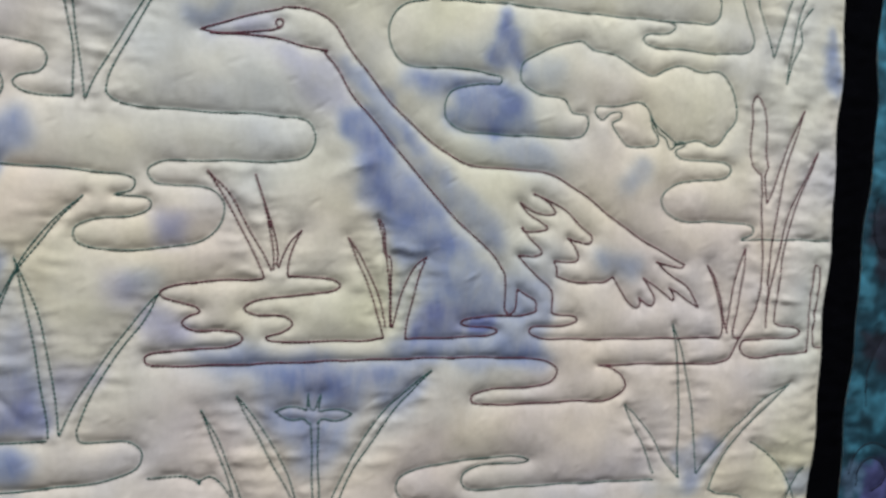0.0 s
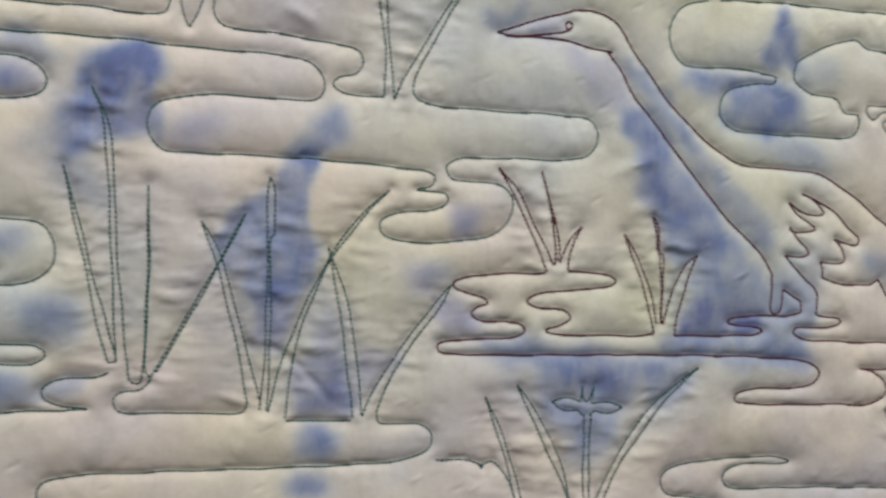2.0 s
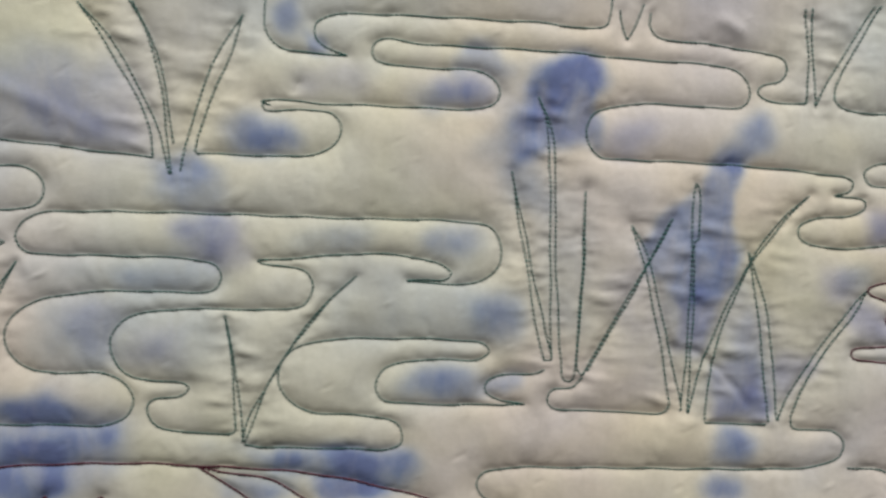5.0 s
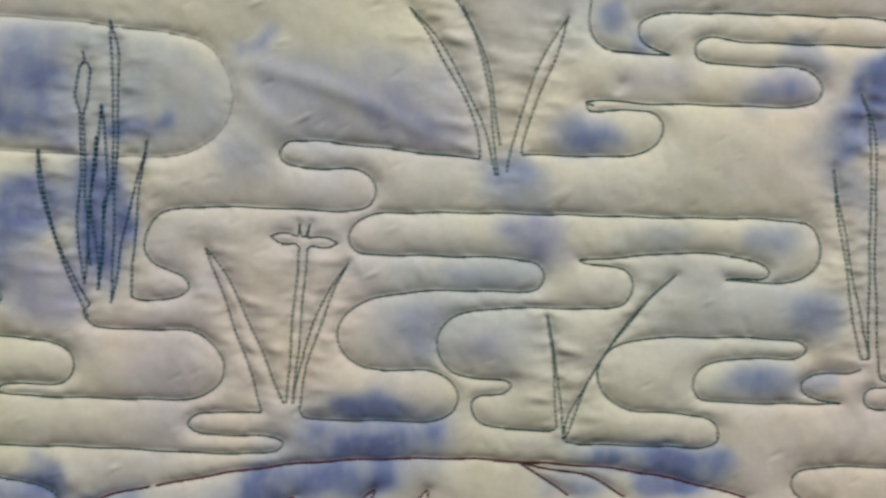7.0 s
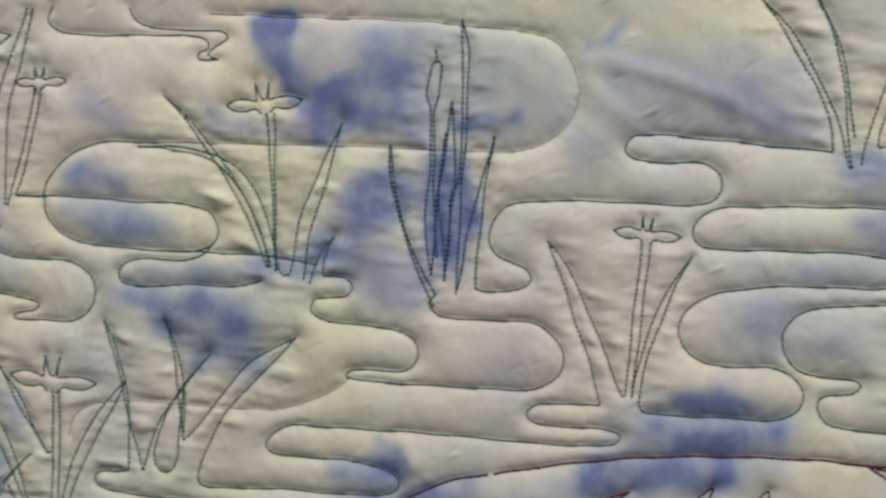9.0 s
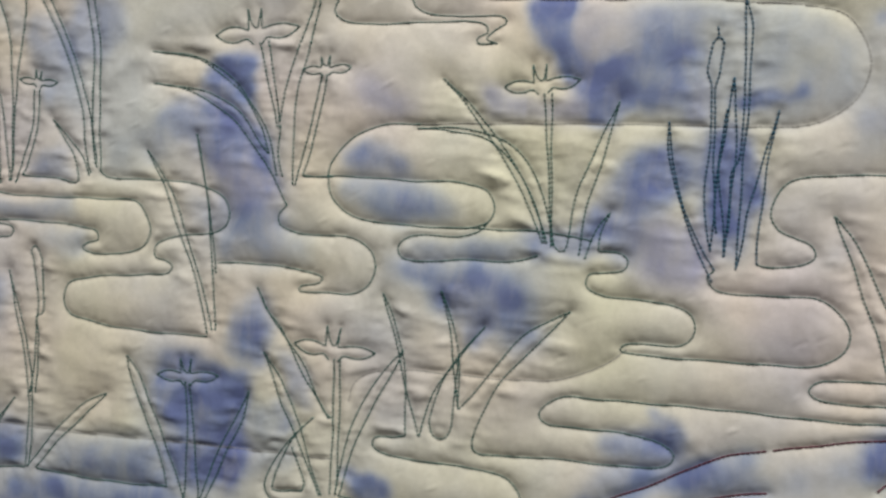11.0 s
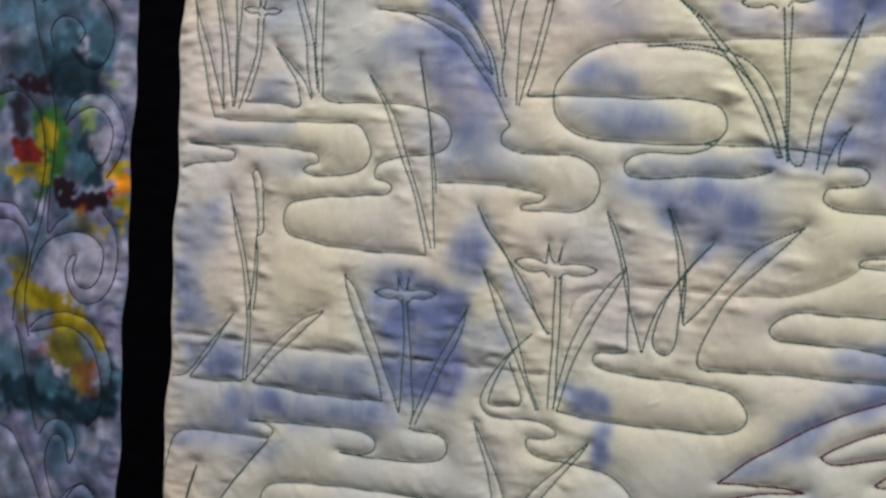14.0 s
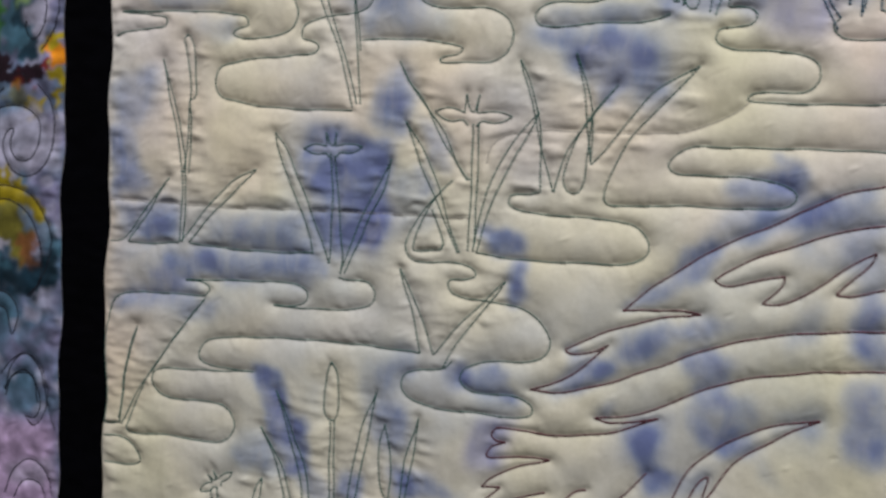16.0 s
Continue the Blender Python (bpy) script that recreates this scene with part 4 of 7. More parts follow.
row("feather", [(-188.1, -75.2), (-204.8, -78.6), (-228.7, -88.6), (-245.9, -96.2), (-255.8, -102.6), (-261.9, -107.9)], [(-261.8, -108), (-257.6, -110.1), (-244.8, -106.9), (-229.6, -102.7)], [(-229.6, -102.7), (-230.5, -106.9), (-239.1, -117.6)], [(-239.1, -117.6), (-230.9, -116.7), (-216.4, -108.3), (-202.6, -96.1), (-190.5, -87.8)], [(-190.5, -87.8), (-193, -93.9), (-206.7, -109.6)], [(-206.7, -109.6), (-198.8, -109.3), (-185, -105.2)])
row("feather", [(-180.9, -144.2), (-209.9, -147.9), (-248.1, -157), (-268.9, -166.9), (-287.4, -177.7), (-301.3, -182.6), (-315.5, -185.3)], [(-315.5, -185.3), (-306.7, -186.4), (-295.4, -184.8), (-283, -180.7)], [(-283, -180.7), (-300.7, -189.8), (-317.7, -194.7), (-338.3, -197.7), (-359.7, -197.1), (-365.8, -197.7)], [(-365.8, -197.7), (-368.7, -202.2), (-366, -204.9), (-360.7, -204.8)], [(-360.7, -204.8), (-368.3, -208.4), (-370.4, -214.4), (-352.6, -211.7), (-335.9, -211.3)], [(-335.9, -211.3), (-352.2, -217), (-367.1, -225.7), (-372.4, -232)], [(-372.4, -232), (-362.2, -230.3)], [(-362.2, -230.3), (-369.5, -237.9)])
row("feather", [(-207.1, -171.4), (-220.1, -174.7), (-237.8, -181.6), (-255.5, -194.4), (-265.6, -204.9), (-272.5, -221.6)])
row("feather", [(-207.1, -171.4), (-224.6, -182.5), (-244.3, -198.6), (-256.1, -218.9)])
row("feather", [(-286.2, -210.6), (-295.3, -221.8), (-301.9, -229)])
row("feather", [(-265.4, -222.9), (-260.9, -211.6), (-256.5, -207.9), (-258.6, -221.7)])
row("feather", [(-363.1, -239.4), (-351, -234.2), (-337.6, -229.4)])
row("feather", [(-326.9, -231.7), (-321.3, -226.1), (-316.1, -224)])
motif("loose_thread", "brown", "short loose end of brown thread on the cloth")
row("snippet", [(-2.3, 124.3), (-3.1, 123.1), (-3.7, 121.4)])
motif("scroll_quilting", "dark", "feathered scrolls quilted in dark thread on the printed border")
row("curl", [(-685.1, -218.6), (-680.8, -203.3), (-670, -192.8), (-658.6, -198.7), (-653, -214.4), (-657.2, -233.3), (-663.6, -238.6), (-668.7, -234.9)])
row("curl", [(-684.3, -222.2), (-679.9, -208.7), (-670, -203.8), (-661.5, -211.8), (-658.5, -224.3), (-662.7, -233.3), (-670, -233.2)])
row("curl", [(-685.3, -286.3), (-678.7, -270.1), (-667.8, -261.6), (-654.9, -266.3), (-648.4, -283.9)])
row("curl", [(-678.7, -289), (-670, -275.5), (-659.2, -276.3), (-652.7, -288.4)])
row("curl", [(-693.5, 124), (-686.1, 112.6), (-675.7, 107.8), (-665.9, 112.6), (-656.6, 125.4), (-654.9, 131.7)])
row("curl", [(-708.2, 96.1), (-695.9, 102.2), (-675.5, 102.3), (-661.2, 93.4), (-655.4, 79.1), (-660, 64.5), (-669.7, 57.7), (-680, 62.2), (-686.5, 70.2)])
row("curl", [(-698.8, 69.9), (-701.3, 79.7), (-693.3, 88.1), (-683, 86.6), (-676.6, 78.6), (-680.4, 72)])
row("curl", [(-688.6, -208.6), (-680.2, -198.2), (-669.6, -192.8), (-658.8, -201.7), (-653.2, -222.1), (-647.2, -238.9)])
row("curl", [(-686.2, -217.3), (-675.7, -206.4), (-665, -206.3), (-660.3, -223.4)])
row("curl", [(-738.7, -163.4), (-724.9, -168.8), (-711.1, -188.7), (-699.4, -217.8), (-710.6, -214.2), (-737.9, -215.2)])
row("curl", [(-689.8, 25.9), (-684.4, 36.8), (-673.9, 43.1), (-661, 43.5), (-650.3, 34.7), (-645.9, 22.5), (-649.3, 7.6), (-658, -5.7)])
row("curl", [(-689.3, 23.6), (-680.1, 31.6), (-668.4, 35.4), (-657.7, 29.2), (-654.5, 17.9), (-658.5, 5.8), (-664.8, 1.2), (-669.4, 6.5), (-668.4, 11.9)])
row("curl", [(-712.7, -66.3), (-706.1, -53.1), (-695.3, -43.2), (-681.9, -39.1), (-668.6, -40), (-660.2, -47), (-659.8, -59.8), (-666, -70.3), (-674.2, -72.5), (-679.8, -67.6), (-680.8, -60.8), (-678.1, -53), (-682.7, -54.5), (-686.6, -62.4), (-683.3, -73.4), (-676.4, -80.3), (-667.2, -81), (-656.8, -75.1), (-650, -61.2), (-648.5, -48), (-651.7, -35.2), (-661, -25.3)])
row("curl", [(-713, -101.5), (-702.4, -92.2), (-685.8, -88.2), (-669.4, -90.8), (-658.3, -100.5), (-651.3, -114), (-652, -129.6), (-658.4, -146.1), (-667.2, -156.6)])
row("curl", [(-711.6, -103.1), (-699.1, -99.9), (-682.6, -96.5), (-669, -103.9), (-660.6, -117.3), (-657.2, -132.4), (-660.8, -148.6), (-668.5, -156.4)])
row("curl", [(-703.3, -166.9), (-697.5, -157.7), (-686.3, -154.9), (-676.7, -162.6), (-676.3, -173.9), (-679.9, -182), (-681.8, -175.9), (-684.7, -166.1), (-691.6, -165), (-697.4, -175.3), (-697.9, -189), (-690.3, -208.6)])
row("curl", [(-714.6, 97.4), (-711.1, 80.1), (-705, 58.9), (-699.1, 44), (-696.1, 26.7), (-696.8, 7.1), (-699.1, -14.8), (-699.6, -41.5), (-693, -34.5), (-684.8, -28.1)])
row("curl", [(-739.5, 41.4), (-722.5, 43.3), (-708.5, 30.6), (-703.7, 11.2), (-704.7, -11), (-713.4, -37.8), (-716.6, -33.9), (-726.4, -25.6), (-737.9, -24.3)])
row("curl", [(-700.4, -12.8), (-706.5, -37.6), (-714.1, -62.9), (-716.4, -90.2), (-712.9, -106.1)])
row("curl", [(-737.7, -34.5), (-723.5, -36.9), (-716.2, -47.4), (-717.1, -63.2), (-723.7, -79.7), (-725.9, -98.4)])
row("curl", [(-723.2, -100.2), (-718.3, -115.7), (-711.9, -142.7), (-705.6, -164.7)])
motif("scroll_quilting", "dark", "feathered scrolls quilted in dark thread on the printed border")
row("curl", [(642.4, -47.4), (647.4, -34.1), (659.9, -28.9), (674.1, -35.4), (687.1, -50)])
row("curl", [(648.4, -54.6), (650.5, -42.8), (661, -38.2), (670.8, -45.6), (669.5, -54.2), (661.1, -58.2)])
row("curl", [(647.6, 116.4), (645.2, 99.8), (653.6, 83.6), (667.5, 77.3)])
row("curl", [(675.6, 47), (659.4, 33.4), (650.7, 13.2), (650.9, -7.1)])

# ---- dye: watery washes that have run into the cloth, in millimetres from the quilt's middle ----
BLUE, VIOLET, SLATE = 0, 1, 2
WASHES, BLUSHES = [], []


def wash(tone, amount, soft, *corners):
    """One wash of dye: its tone, strength, the softness of its edge and its outline."""
    WASHES.append((tone, amount, soft, corners))


def blush(x, z, half_width, half_height, amount):
    """A faint pink bloom in the cream."""
    BLUSHES.append((x, z, half_width, half_height, amount))


wash(BLUE, 0.35, 4, (256, 177), (276, 179), (274, 170), (264, 166), (257, 168))
wash(VIOLET, 0.3, 4, (266, 167), (282, 172), (300, 178), (294, 165), (272, 165))
wash(VIOLET, 0.26, 6, (294, 164), (324, 163), (332, 144), (324, 133), (314, 140), (300, 151))
wash(BLUE, 0.55, 4, (325, 139), (338, 143), (350, 131), (354, 116), (340, 112), (330, 121), (325, 129))
wash(BLUE, 0.38, 3, (325, 163), (339, 157), (358, 136), (370, 124), (362, 123), (347, 134), (333, 149))
wash(BLUE, 0.42, 5, (337, 112), (354, 116), (371, 103), (384, 88), (398, 78), (383, 76), (366, 87), (350, 89), (339, 93))
wash(BLUE, 0.38, 5, (346, 89), (366, 91), (384, 83), (405, 70), (412, 51), (410, 36), (395, 34), (363, 34), (368, 50), (373, 69), (356, 73))
wash(VIOLET, 0.45, 4, (374, 50), (400, 49), (412, 51), (410, 37), (395, 34), (366, 34), (367, 43))
wash(BLUE, 0.3, 5, (367, 125), (382, 115), (397, 99), (413, 87), (411, 75), (401, 80), (383, 96), (365, 116))
wash(SLATE, 0.22, 6, (419, 82), (444, 79), (439, 63), (414, 67))
wash(SLATE, 0.38, 6, (461, 80), (490, 78), (488, 64), (464, 66))
wash(BLUE, 0.4, 5, (411, 66), (435, 62), (441, 46), (427, 22), (410, 34))
wash(BLUE, 0.6, 3.5, (406, 195), (415, 174), (414, 163), (398, 165), (392, 169), (400, 183))
wash(BLUE, 0.4, 5, (358, 160), (379, 160), (402, 158), (415, 147), (412, 134), (400, 132), (394, 142), (379, 150), (356, 148), (351, 151))
wash(SLATE, 0.38, 4, (379, 148), (402, 155), (417, 154), (428, 136), (394, 132), (380, 136))
wash(BLUE, 0.22, 6, (394, 131), (422, 132), (440, 122), (419, 117), (401, 124))
wash(SLATE, 0.35, 5, (469, 112), (479, 129), (493, 125), (490, 116), (474, 108))
wash(BLUE, 0.4, 4, (594, 188), (606, 208), (613, 178), (610, 168), (601, 173))
wash(BLUE, 0.45, 5, (355, 34), (375, 36), (413, 34), (442, 26), (436, 19), (376, 23), (353, 26))
wash(BLUE, 0.42, 6, (269, 31), (299, 29), (322, 24), (359, 23), (376, 21), (371, 7), (358, -3), (343, 11), (317, 9), (302, 14), (277, 21), (267, 27))
wash(BLUE, 0.34, 5, (302, 19), (342, 19), (346, 7), (339, -8), (332, -26), (319, -31), (308, -17), (297, -2), (295, 9))
wash(VIOLET, 0.28, 5, (247, 48), (264, 44), (269, 37), (253, 30), (244, 34))
wash(BLUE, 0.35, 5, (194, -11), (204, -12), (205, -26), (194, -28))
wash(SLATE, 0.22, 6, (193, 25), (206, 25), (211, -3), (194, -3))
wash(VIOLET, 0.36, 5, (246, 89), (262, 89), (264, 73), (249, 75))
wash(BLUE, 0.34, 5, (518, -27), (542, -19), (553, -26), (536, -44), (523, -52))
wash(SLATE, 0.34, 4, (593, -41), (614, -39), (616, -58), (599, -57))
wash(SLATE, 0.2, 5, (493, -45), (532, -41), (533, -53), (494, -51))
wash(BLUE, 0.38, 5, (190, 122), (200, 125), (203, 112), (191, 108))
wash(SLATE, 0.24, 5, (238, 62), (254, 66), (257, 54), (241, 53))
wash(SLATE, 0.22, 6, (415, 179), (439, 177), (438, 155), (416, 155))
wash(BLUE, 0.2, 6, (353, 76), (364, 79), (368, 45), (358, 37))
wash(BLUE, 0.6, 5, (91, 128), (96, 137), (109, 146), (123, 145), (124, 132), (123, 118), (120, 106), (108, 106), (97, 102), (88, 97), (88, 117))
wash(BLUE, 0.38, 4, (94, 131), (103, 136), (118, 142), (120, 128), (107, 122), (96, 122))
wash(SLATE, 0.28, 7, (73, 107), (88, 117), (89, 94), (78, 96), (71, 100))
wash(BLUE, 0.3, 5, (66, 142), (80, 146), (90, 140), (76, 136))
wash(VIOLET, 0.32, 6, (50, 133), (74, 135), (80, 130), (79, 122), (57, 121))
wash(SLATE, 0.2, 7, (21, 137), (35, 138), (36, 132), (23, 131))
wash(SLATE, 0.2, 6, (82, 96), (98, 99), (108, 86), (99, 76), (87, 83))
wash(SLATE, 0.14, 8, (91, 92), (107, 100), (127, 69), (124, 31), (108, 30))
wash(BLUE, 0.28, 3, (176, 110), (189, 111), (191, 99), (189, 87), (188, 72), (194, 67), (187, 55), (185, 46), (176, 43), (168, 47), (170, 57), (166, 71), (170, 88), (172, 100))
wash(BLUE, 0.22, 4, (157, 84), (168, 88), (170, 71), (168, 47), (155, 58), (148, 62), (151, 73))
wash(BLUE, 0.24, 5, (183, 123), (197, 129), (200, 119), (189, 106), (176, 107))
wash(VIOLET, 0.3, 4, (168, 47), (186, 46), (182, 33), (178, 18), (169, 22))
wash(VIOLET, 0.34, 4, (184, 14), (197, 23), (208, 12), (212, -6), (184, -7))
wash(VIOLET, 0.28, 6, (133, 118), (147, 120), (152, 113), (139, 107), (126, 108))
wash(BLUE, 0.34, 3, (120, 120), (126, 122), (127, 106), (121, 111))
wash(BLUE, 0.36, 5, (183, -12), (199, -10), (201, -26), (185, -27))
wash(BLUE, 0.42, 5, (184, -31), (203, -30), (205, -44), (186, -45))
wash(VIOLET, 0.26, 5, (212, 21), (235, 25), (233, 15), (219, 4), (213, 9))
wash(VIOLET, 0.24, 6, (229, 63), (246, 58), (244, 46), (231, 50))
wash(BLUE, 0.42, 6, (16, -29), (44, -28), (59, -25), (51, -37), (30, -38), (17, -35))
wash(BLUE, 0.6, 4, (17, -40), (43, -40), (49, -47), (17, -47))
wash(BLUE, 0.34, 6, (53, 7), (77, 8), (87, -1), (63, -5), (48, -2))
wash(BLUE, 0.3, 4, (85, 5), (102, 9), (102, -1), (87, -2))
wash(SLATE, 0.28, 7, (78, 43), (91, 43), (97, 25), (86, 22), (76, 31))
wash(SLATE, 0.16, 8, (13, 66), (32, 68), (32, 57), (13, 56))
wash(BLUE, 0.42, 4, (-163, 128), (-152, 134), (-141, 140), (-143, 133), (-154, 125), (-161, 123))
wash(BLUE, 0.34, 6, (-167, 94), (-155, 93), (-150, 86), (-158, 79), (-168, 83))
wash(SLATE, 0.24, 8, (-170, 78), (-140, 80), (-144, 70), (-166, 71))
wash(VIOLET, 0.18, 8, (-110, 114), (-81, 107), (-62, 97), (-78, 91), (-95, 97), (-107, 105))
wash(BLUE, 0.45, 4, (-15, 152), (-6, 158), (-2, 149), (-10, 143))
wash(BLUE, 0.4, 3, (-6, 146), (7, 143), (13, 137), (1, 137))
wash(BLUE, 0.4, 6, (-26, 108), (-7, 110), (-3, 98), (-25, 94), (-35, 101))
wash(VIOLET, 0.22, 7, (-6, 130), (19, 134), (25, 123), (-1, 119))
wash(BLUE, 0.3, 6, (46, 126), (71, 133), (79, 127), (68, 120), (47, 119))
wash(BLUE, 0.3, 4, (61, 141), (73, 140), (76, 136), (62, 134))
wash(BLUE, 0.3, 6, (-57, 89), (-34, 91), (-35, 82), (-54, 78))
wash(SLATE, 0.28, 7, (-73, 42), (-50, 48), (-33, 47), (-32, 37), (-54, 36), (-70, 37))
wash(SLATE, 0.24, 7, (-53, 62), (-32, 66), (-31, 54), (-50, 52))
wash(SLATE, 0.22, 7, (-1, 60), (25, 66), (31, 58), (2, 53))
wash(BLUE, 0.34, 6, (51, 68), (73, 72), (80, 63), (69, 55), (52, 61))
wash(VIOLET, 0.2, 7, (-86, 29), (-70, 33), (-73, 13), (-70, 4), (-85, 8), (-90, 17))
wash(VIOLET, 0.24, 7, (-64, 16), (-43, 25), (-46, 5), (-65, 4))
wash(BLUE, 0.58, 5, (-115, -16), (-103, -10), (-88, -11), (-78, -18), (-88, -22), (-114, -22))
wash(BLUE, 0.5, 6, (-121, -23), (-102, -26), (-73, -23), (-68, -30), (-87, -38), (-110, -40), (-125, -38), (-135, -38))
wash(BLUE, 0.46, 6, (-153, -52), (-129, -43), (-110, -41), (-87, -39), (-98, -51), (-119, -57), (-153, -59))
wash(BLUE, 0.4, 5, (-101, -44), (-87, -41), (-85, -50), (-98, -54))
wash(SLATE, 0.42, 6, (-18, -32), (4, -29), (54, -25), (63, -35), (49, -43), (22, -45), (-0, -41))
wash(BLUE, 0.28, 5, (-32, -39), (-14, -44), (10, -50), (-23, -50))
wash(SLATE, 0.34, 7, (49, 6), (83, 12), (86, 3), (77, -3), (52, -4))
wash(SLATE, 0.28, 7, (75, 41), (94, 47), (101, 33), (85, 20), (74, 26))
wash(BLUE, 0.44, 5, (-238, -51), (-223, -55), (-227, -63), (-242, -64))
wash(BLUE, 0.6, 4, (-302, 135), (-290, 134), (-288, 121), (-285, 111), (-278, 107), (-258, 111), (-254, 103), (-259, 88), (-266, 80), (-274, 82), (-280, 92), (-288, 99), (-293, 111), (-299, 123))
wash(SLATE, 0.26, 7, (-257, 117), (-234, 118), (-229, 106), (-235, 94), (-249, 88), (-262, 85), (-256, 103))
wash(SLATE, 0.14, 8, (-287, 133), (-226, 132), (-232, 116), (-278, 109))
wash(BLUE, 0.4, 5, (-283, 106), (-258, 110), (-262, 98), (-272, 94))
wash(BLUE, 0.5, 6, (-261, 64), (-241, 68), (-232, 51), (-227, 49), (-254, 43), (-259, 32), (-268, 31), (-265, 49))
wash(BLUE, 0.4, 6, (-258, 69), (-232, 73), (-223, 81), (-207, 63), (-201, 51), (-209, 26), (-219, 26), (-225, 45), (-238, 63))
wash(BLUE, 0.48, 3.5, (-225, 80), (-210, 81), (-203, 58), (-207, 36), (-217, 37), (-224, 57))
wash(BLUE, 0.48, 3, (-216, 92), (-200, 95), (-186, 102), (-185, 98), (-199, 90), (-209, 86))
wash(VIOLET, 0.3, 5, (-233, 97), (-226, 102), (-225, 82), (-235, 84))
wash(BLUE, 0.36, 6, (-269, 41), (-254, 43), (-246, 33), (-252, 18), (-268, 24), (-271, 31))
wash(VIOLET, 0.22, 7, (-252, 38), (-231, 37), (-221, 25), (-222, 11), (-242, 11))
wash(VIOLET, 0.34, 6, (-323, 94), (-307, 93), (-297, 89), (-277, 92), (-271, 82), (-296, 80), (-322, 84))
wash(BLUE, 0.4, 4, (-272, 48), (-264, 42), (-268, 31), (-281, 30))
wash(BLUE, 0.46, 5, (-390, 61), (-374, 70), (-360, 58), (-357, 53), (-384, 53))
wash(SLATE, 0.42, 6, (-392, 48), (-366, 51), (-346, 51), (-330, 37), (-362, 33), (-386, 36))
wash(BLUE, 0.32, 5, (-365, 45), (-346, 46), (-340, 37), (-362, 34))
wash(VIOLET, 0.3, 6, (-387, 102), (-367, 93), (-351, 86), (-358, 78), (-378, 85), (-386, 92))
wash(SLATE, 0.3, 5, (-356, 22), (-296, 27), (-293, 19), (-332, 15), (-356, 16))
wash(BLUE, 0.36, 5, (-304, 31), (-268, 34), (-273, 21), (-293, 17))
wash(SLATE, 0.46, 6, (-345, 13), (-303, 14), (-292, -0), (-299, -16), (-317, -13), (-333, -9), (-344, 1), (-363, 12))
wash(VIOLET, 0.26, 7, (-340, 6), (-308, 6), (-302, -11), (-323, -13))
wash(SLATE, 0.3, 7, (-367, 17), (-345, 11), (-347, 0), (-363, 6))
wash(SLATE, 0.28, 6, (-302, -12), (-291, -13), (-301, -22), (-314, -23))
wash(BLUE, 0.34, 4, (-325, -14), (-312, -9), (-309, -17), (-320, -26))
wash(BLUE, 0.55, 4, (-458, 103), (-441, 104), (-437, 87), (-451, 84), (-458, 85))
wash(VIOLET, 0.22, 6, (-457, 81), (-440, 77), (-428, 59), (-419, 39), (-438, 30), (-457, 55))
wash(SLATE, 0.24, 6, (-456, 36), (-417, 31), (-410, 24), (-438, 19))
wash(SLATE, 0.18, 7, (-433, 20), (-399, 22), (-404, 9), (-430, 9))
wash(BLUE, 0.34, 6, (-443, -16), (-429, -6), (-422, -32), (-428, -46), (-445, -40))
wash(BLUE, 0.56, 5, (-454, -46), (-431, -55), (-433, -74), (-435, -99), (-453, -101))
wash(SLATE, 0.24, 6, (-436, -61), (-407, -68), (-406, -96), (-432, -99))
wash(BLUE, 0.28, 5, (-417, -32), (-402, -46), (-402, -65), (-413, -56))
wash(BLUE, 0.44, 5, (-243, -54), (-228, -55), (-227, -67), (-247, -70), (-263, -64))
wash(BLUE, 0.3, 3, (-239, -45), (-233, -44), (-225, -54), (-231, -55))
wash(SLATE, 0.32, 6, (-218, -67), (-188, -58), (-202, -72), (-222, -75))
wash(SLATE, 0.2, 7, (-172, 34), (-165, 32), (-162, 25), (-176, 24))
wash(BLUE, 0.36, 6, (-531, 134), (-508, 134), (-507, 114), (-522, 99), (-542, 102), (-546, 119))
wash(SLATE, 0.2, 7, (-599, 131), (-571, 134), (-567, 116), (-591, 116))
wash(SLATE, 0.28, 6, (-567, 121), (-547, 128), (-532, 99), (-534, 76), (-555, 80), (-563, 104))
wash(BLUE, 0.5, 4, (-463, 103), (-448, 111), (-436, 109), (-435, 87), (-447, 94), (-468, 92))
wash(BLUE, 0.34, 5, (-489, 71), (-474, 86), (-452, 86), (-434, 73), (-421, 54), (-430, 51), (-454, 55), (-469, 63))
wash(VIOLET, 0.2, 7, (-454, 55), (-421, 52), (-417, 35), (-443, 30), (-453, 41))
wash(BLUE, 0.24, 5, (-499, 68), (-485, 69), (-481, 52), (-494, 51))
wash(SLATE, 0.14, 8, (-521, 67), (-499, 68), (-494, 48), (-514, 47))
wash(BLUE, 0.3, 5, (-564, 50), (-544, 61), (-533, 43), (-561, 41))
wash(SLATE, 0.28, 5, (-588, 28), (-539, 32), (-532, 23), (-584, 17))
wash(SLATE, 0.24, 6, (-563, 17), (-528, 17), (-528, 2), (-548, 3))
wash(BLUE, 0.34, 7, (-608, -27), (-575, -8), (-571, -20), (-588, -46), (-607, -49))
wash(BLUE, 0.5, 6, (-609, -49), (-594, -50), (-584, -74), (-580, -80), (-606, -90))
wash(SLATE, 0.28, 6, (-605, -103), (-561, -99), (-557, -108), (-597, -114))
wash(BLUE, 0.46, 5, (-483, -46), (-464, -39), (-448, -49), (-433, -50), (-432, -67), (-437, -88), (-448, -107), (-460, -115), (-470, -108), (-477, -85), (-482, -65))
wash(BLUE, 0.25, 6, (-480, -56), (-451, -55), (-438, -68), (-462, -83), (-475, -76))
wash(VIOLET, 0.3, 5, (-450, -82), (-431, -73), (-433, -96), (-447, -114))
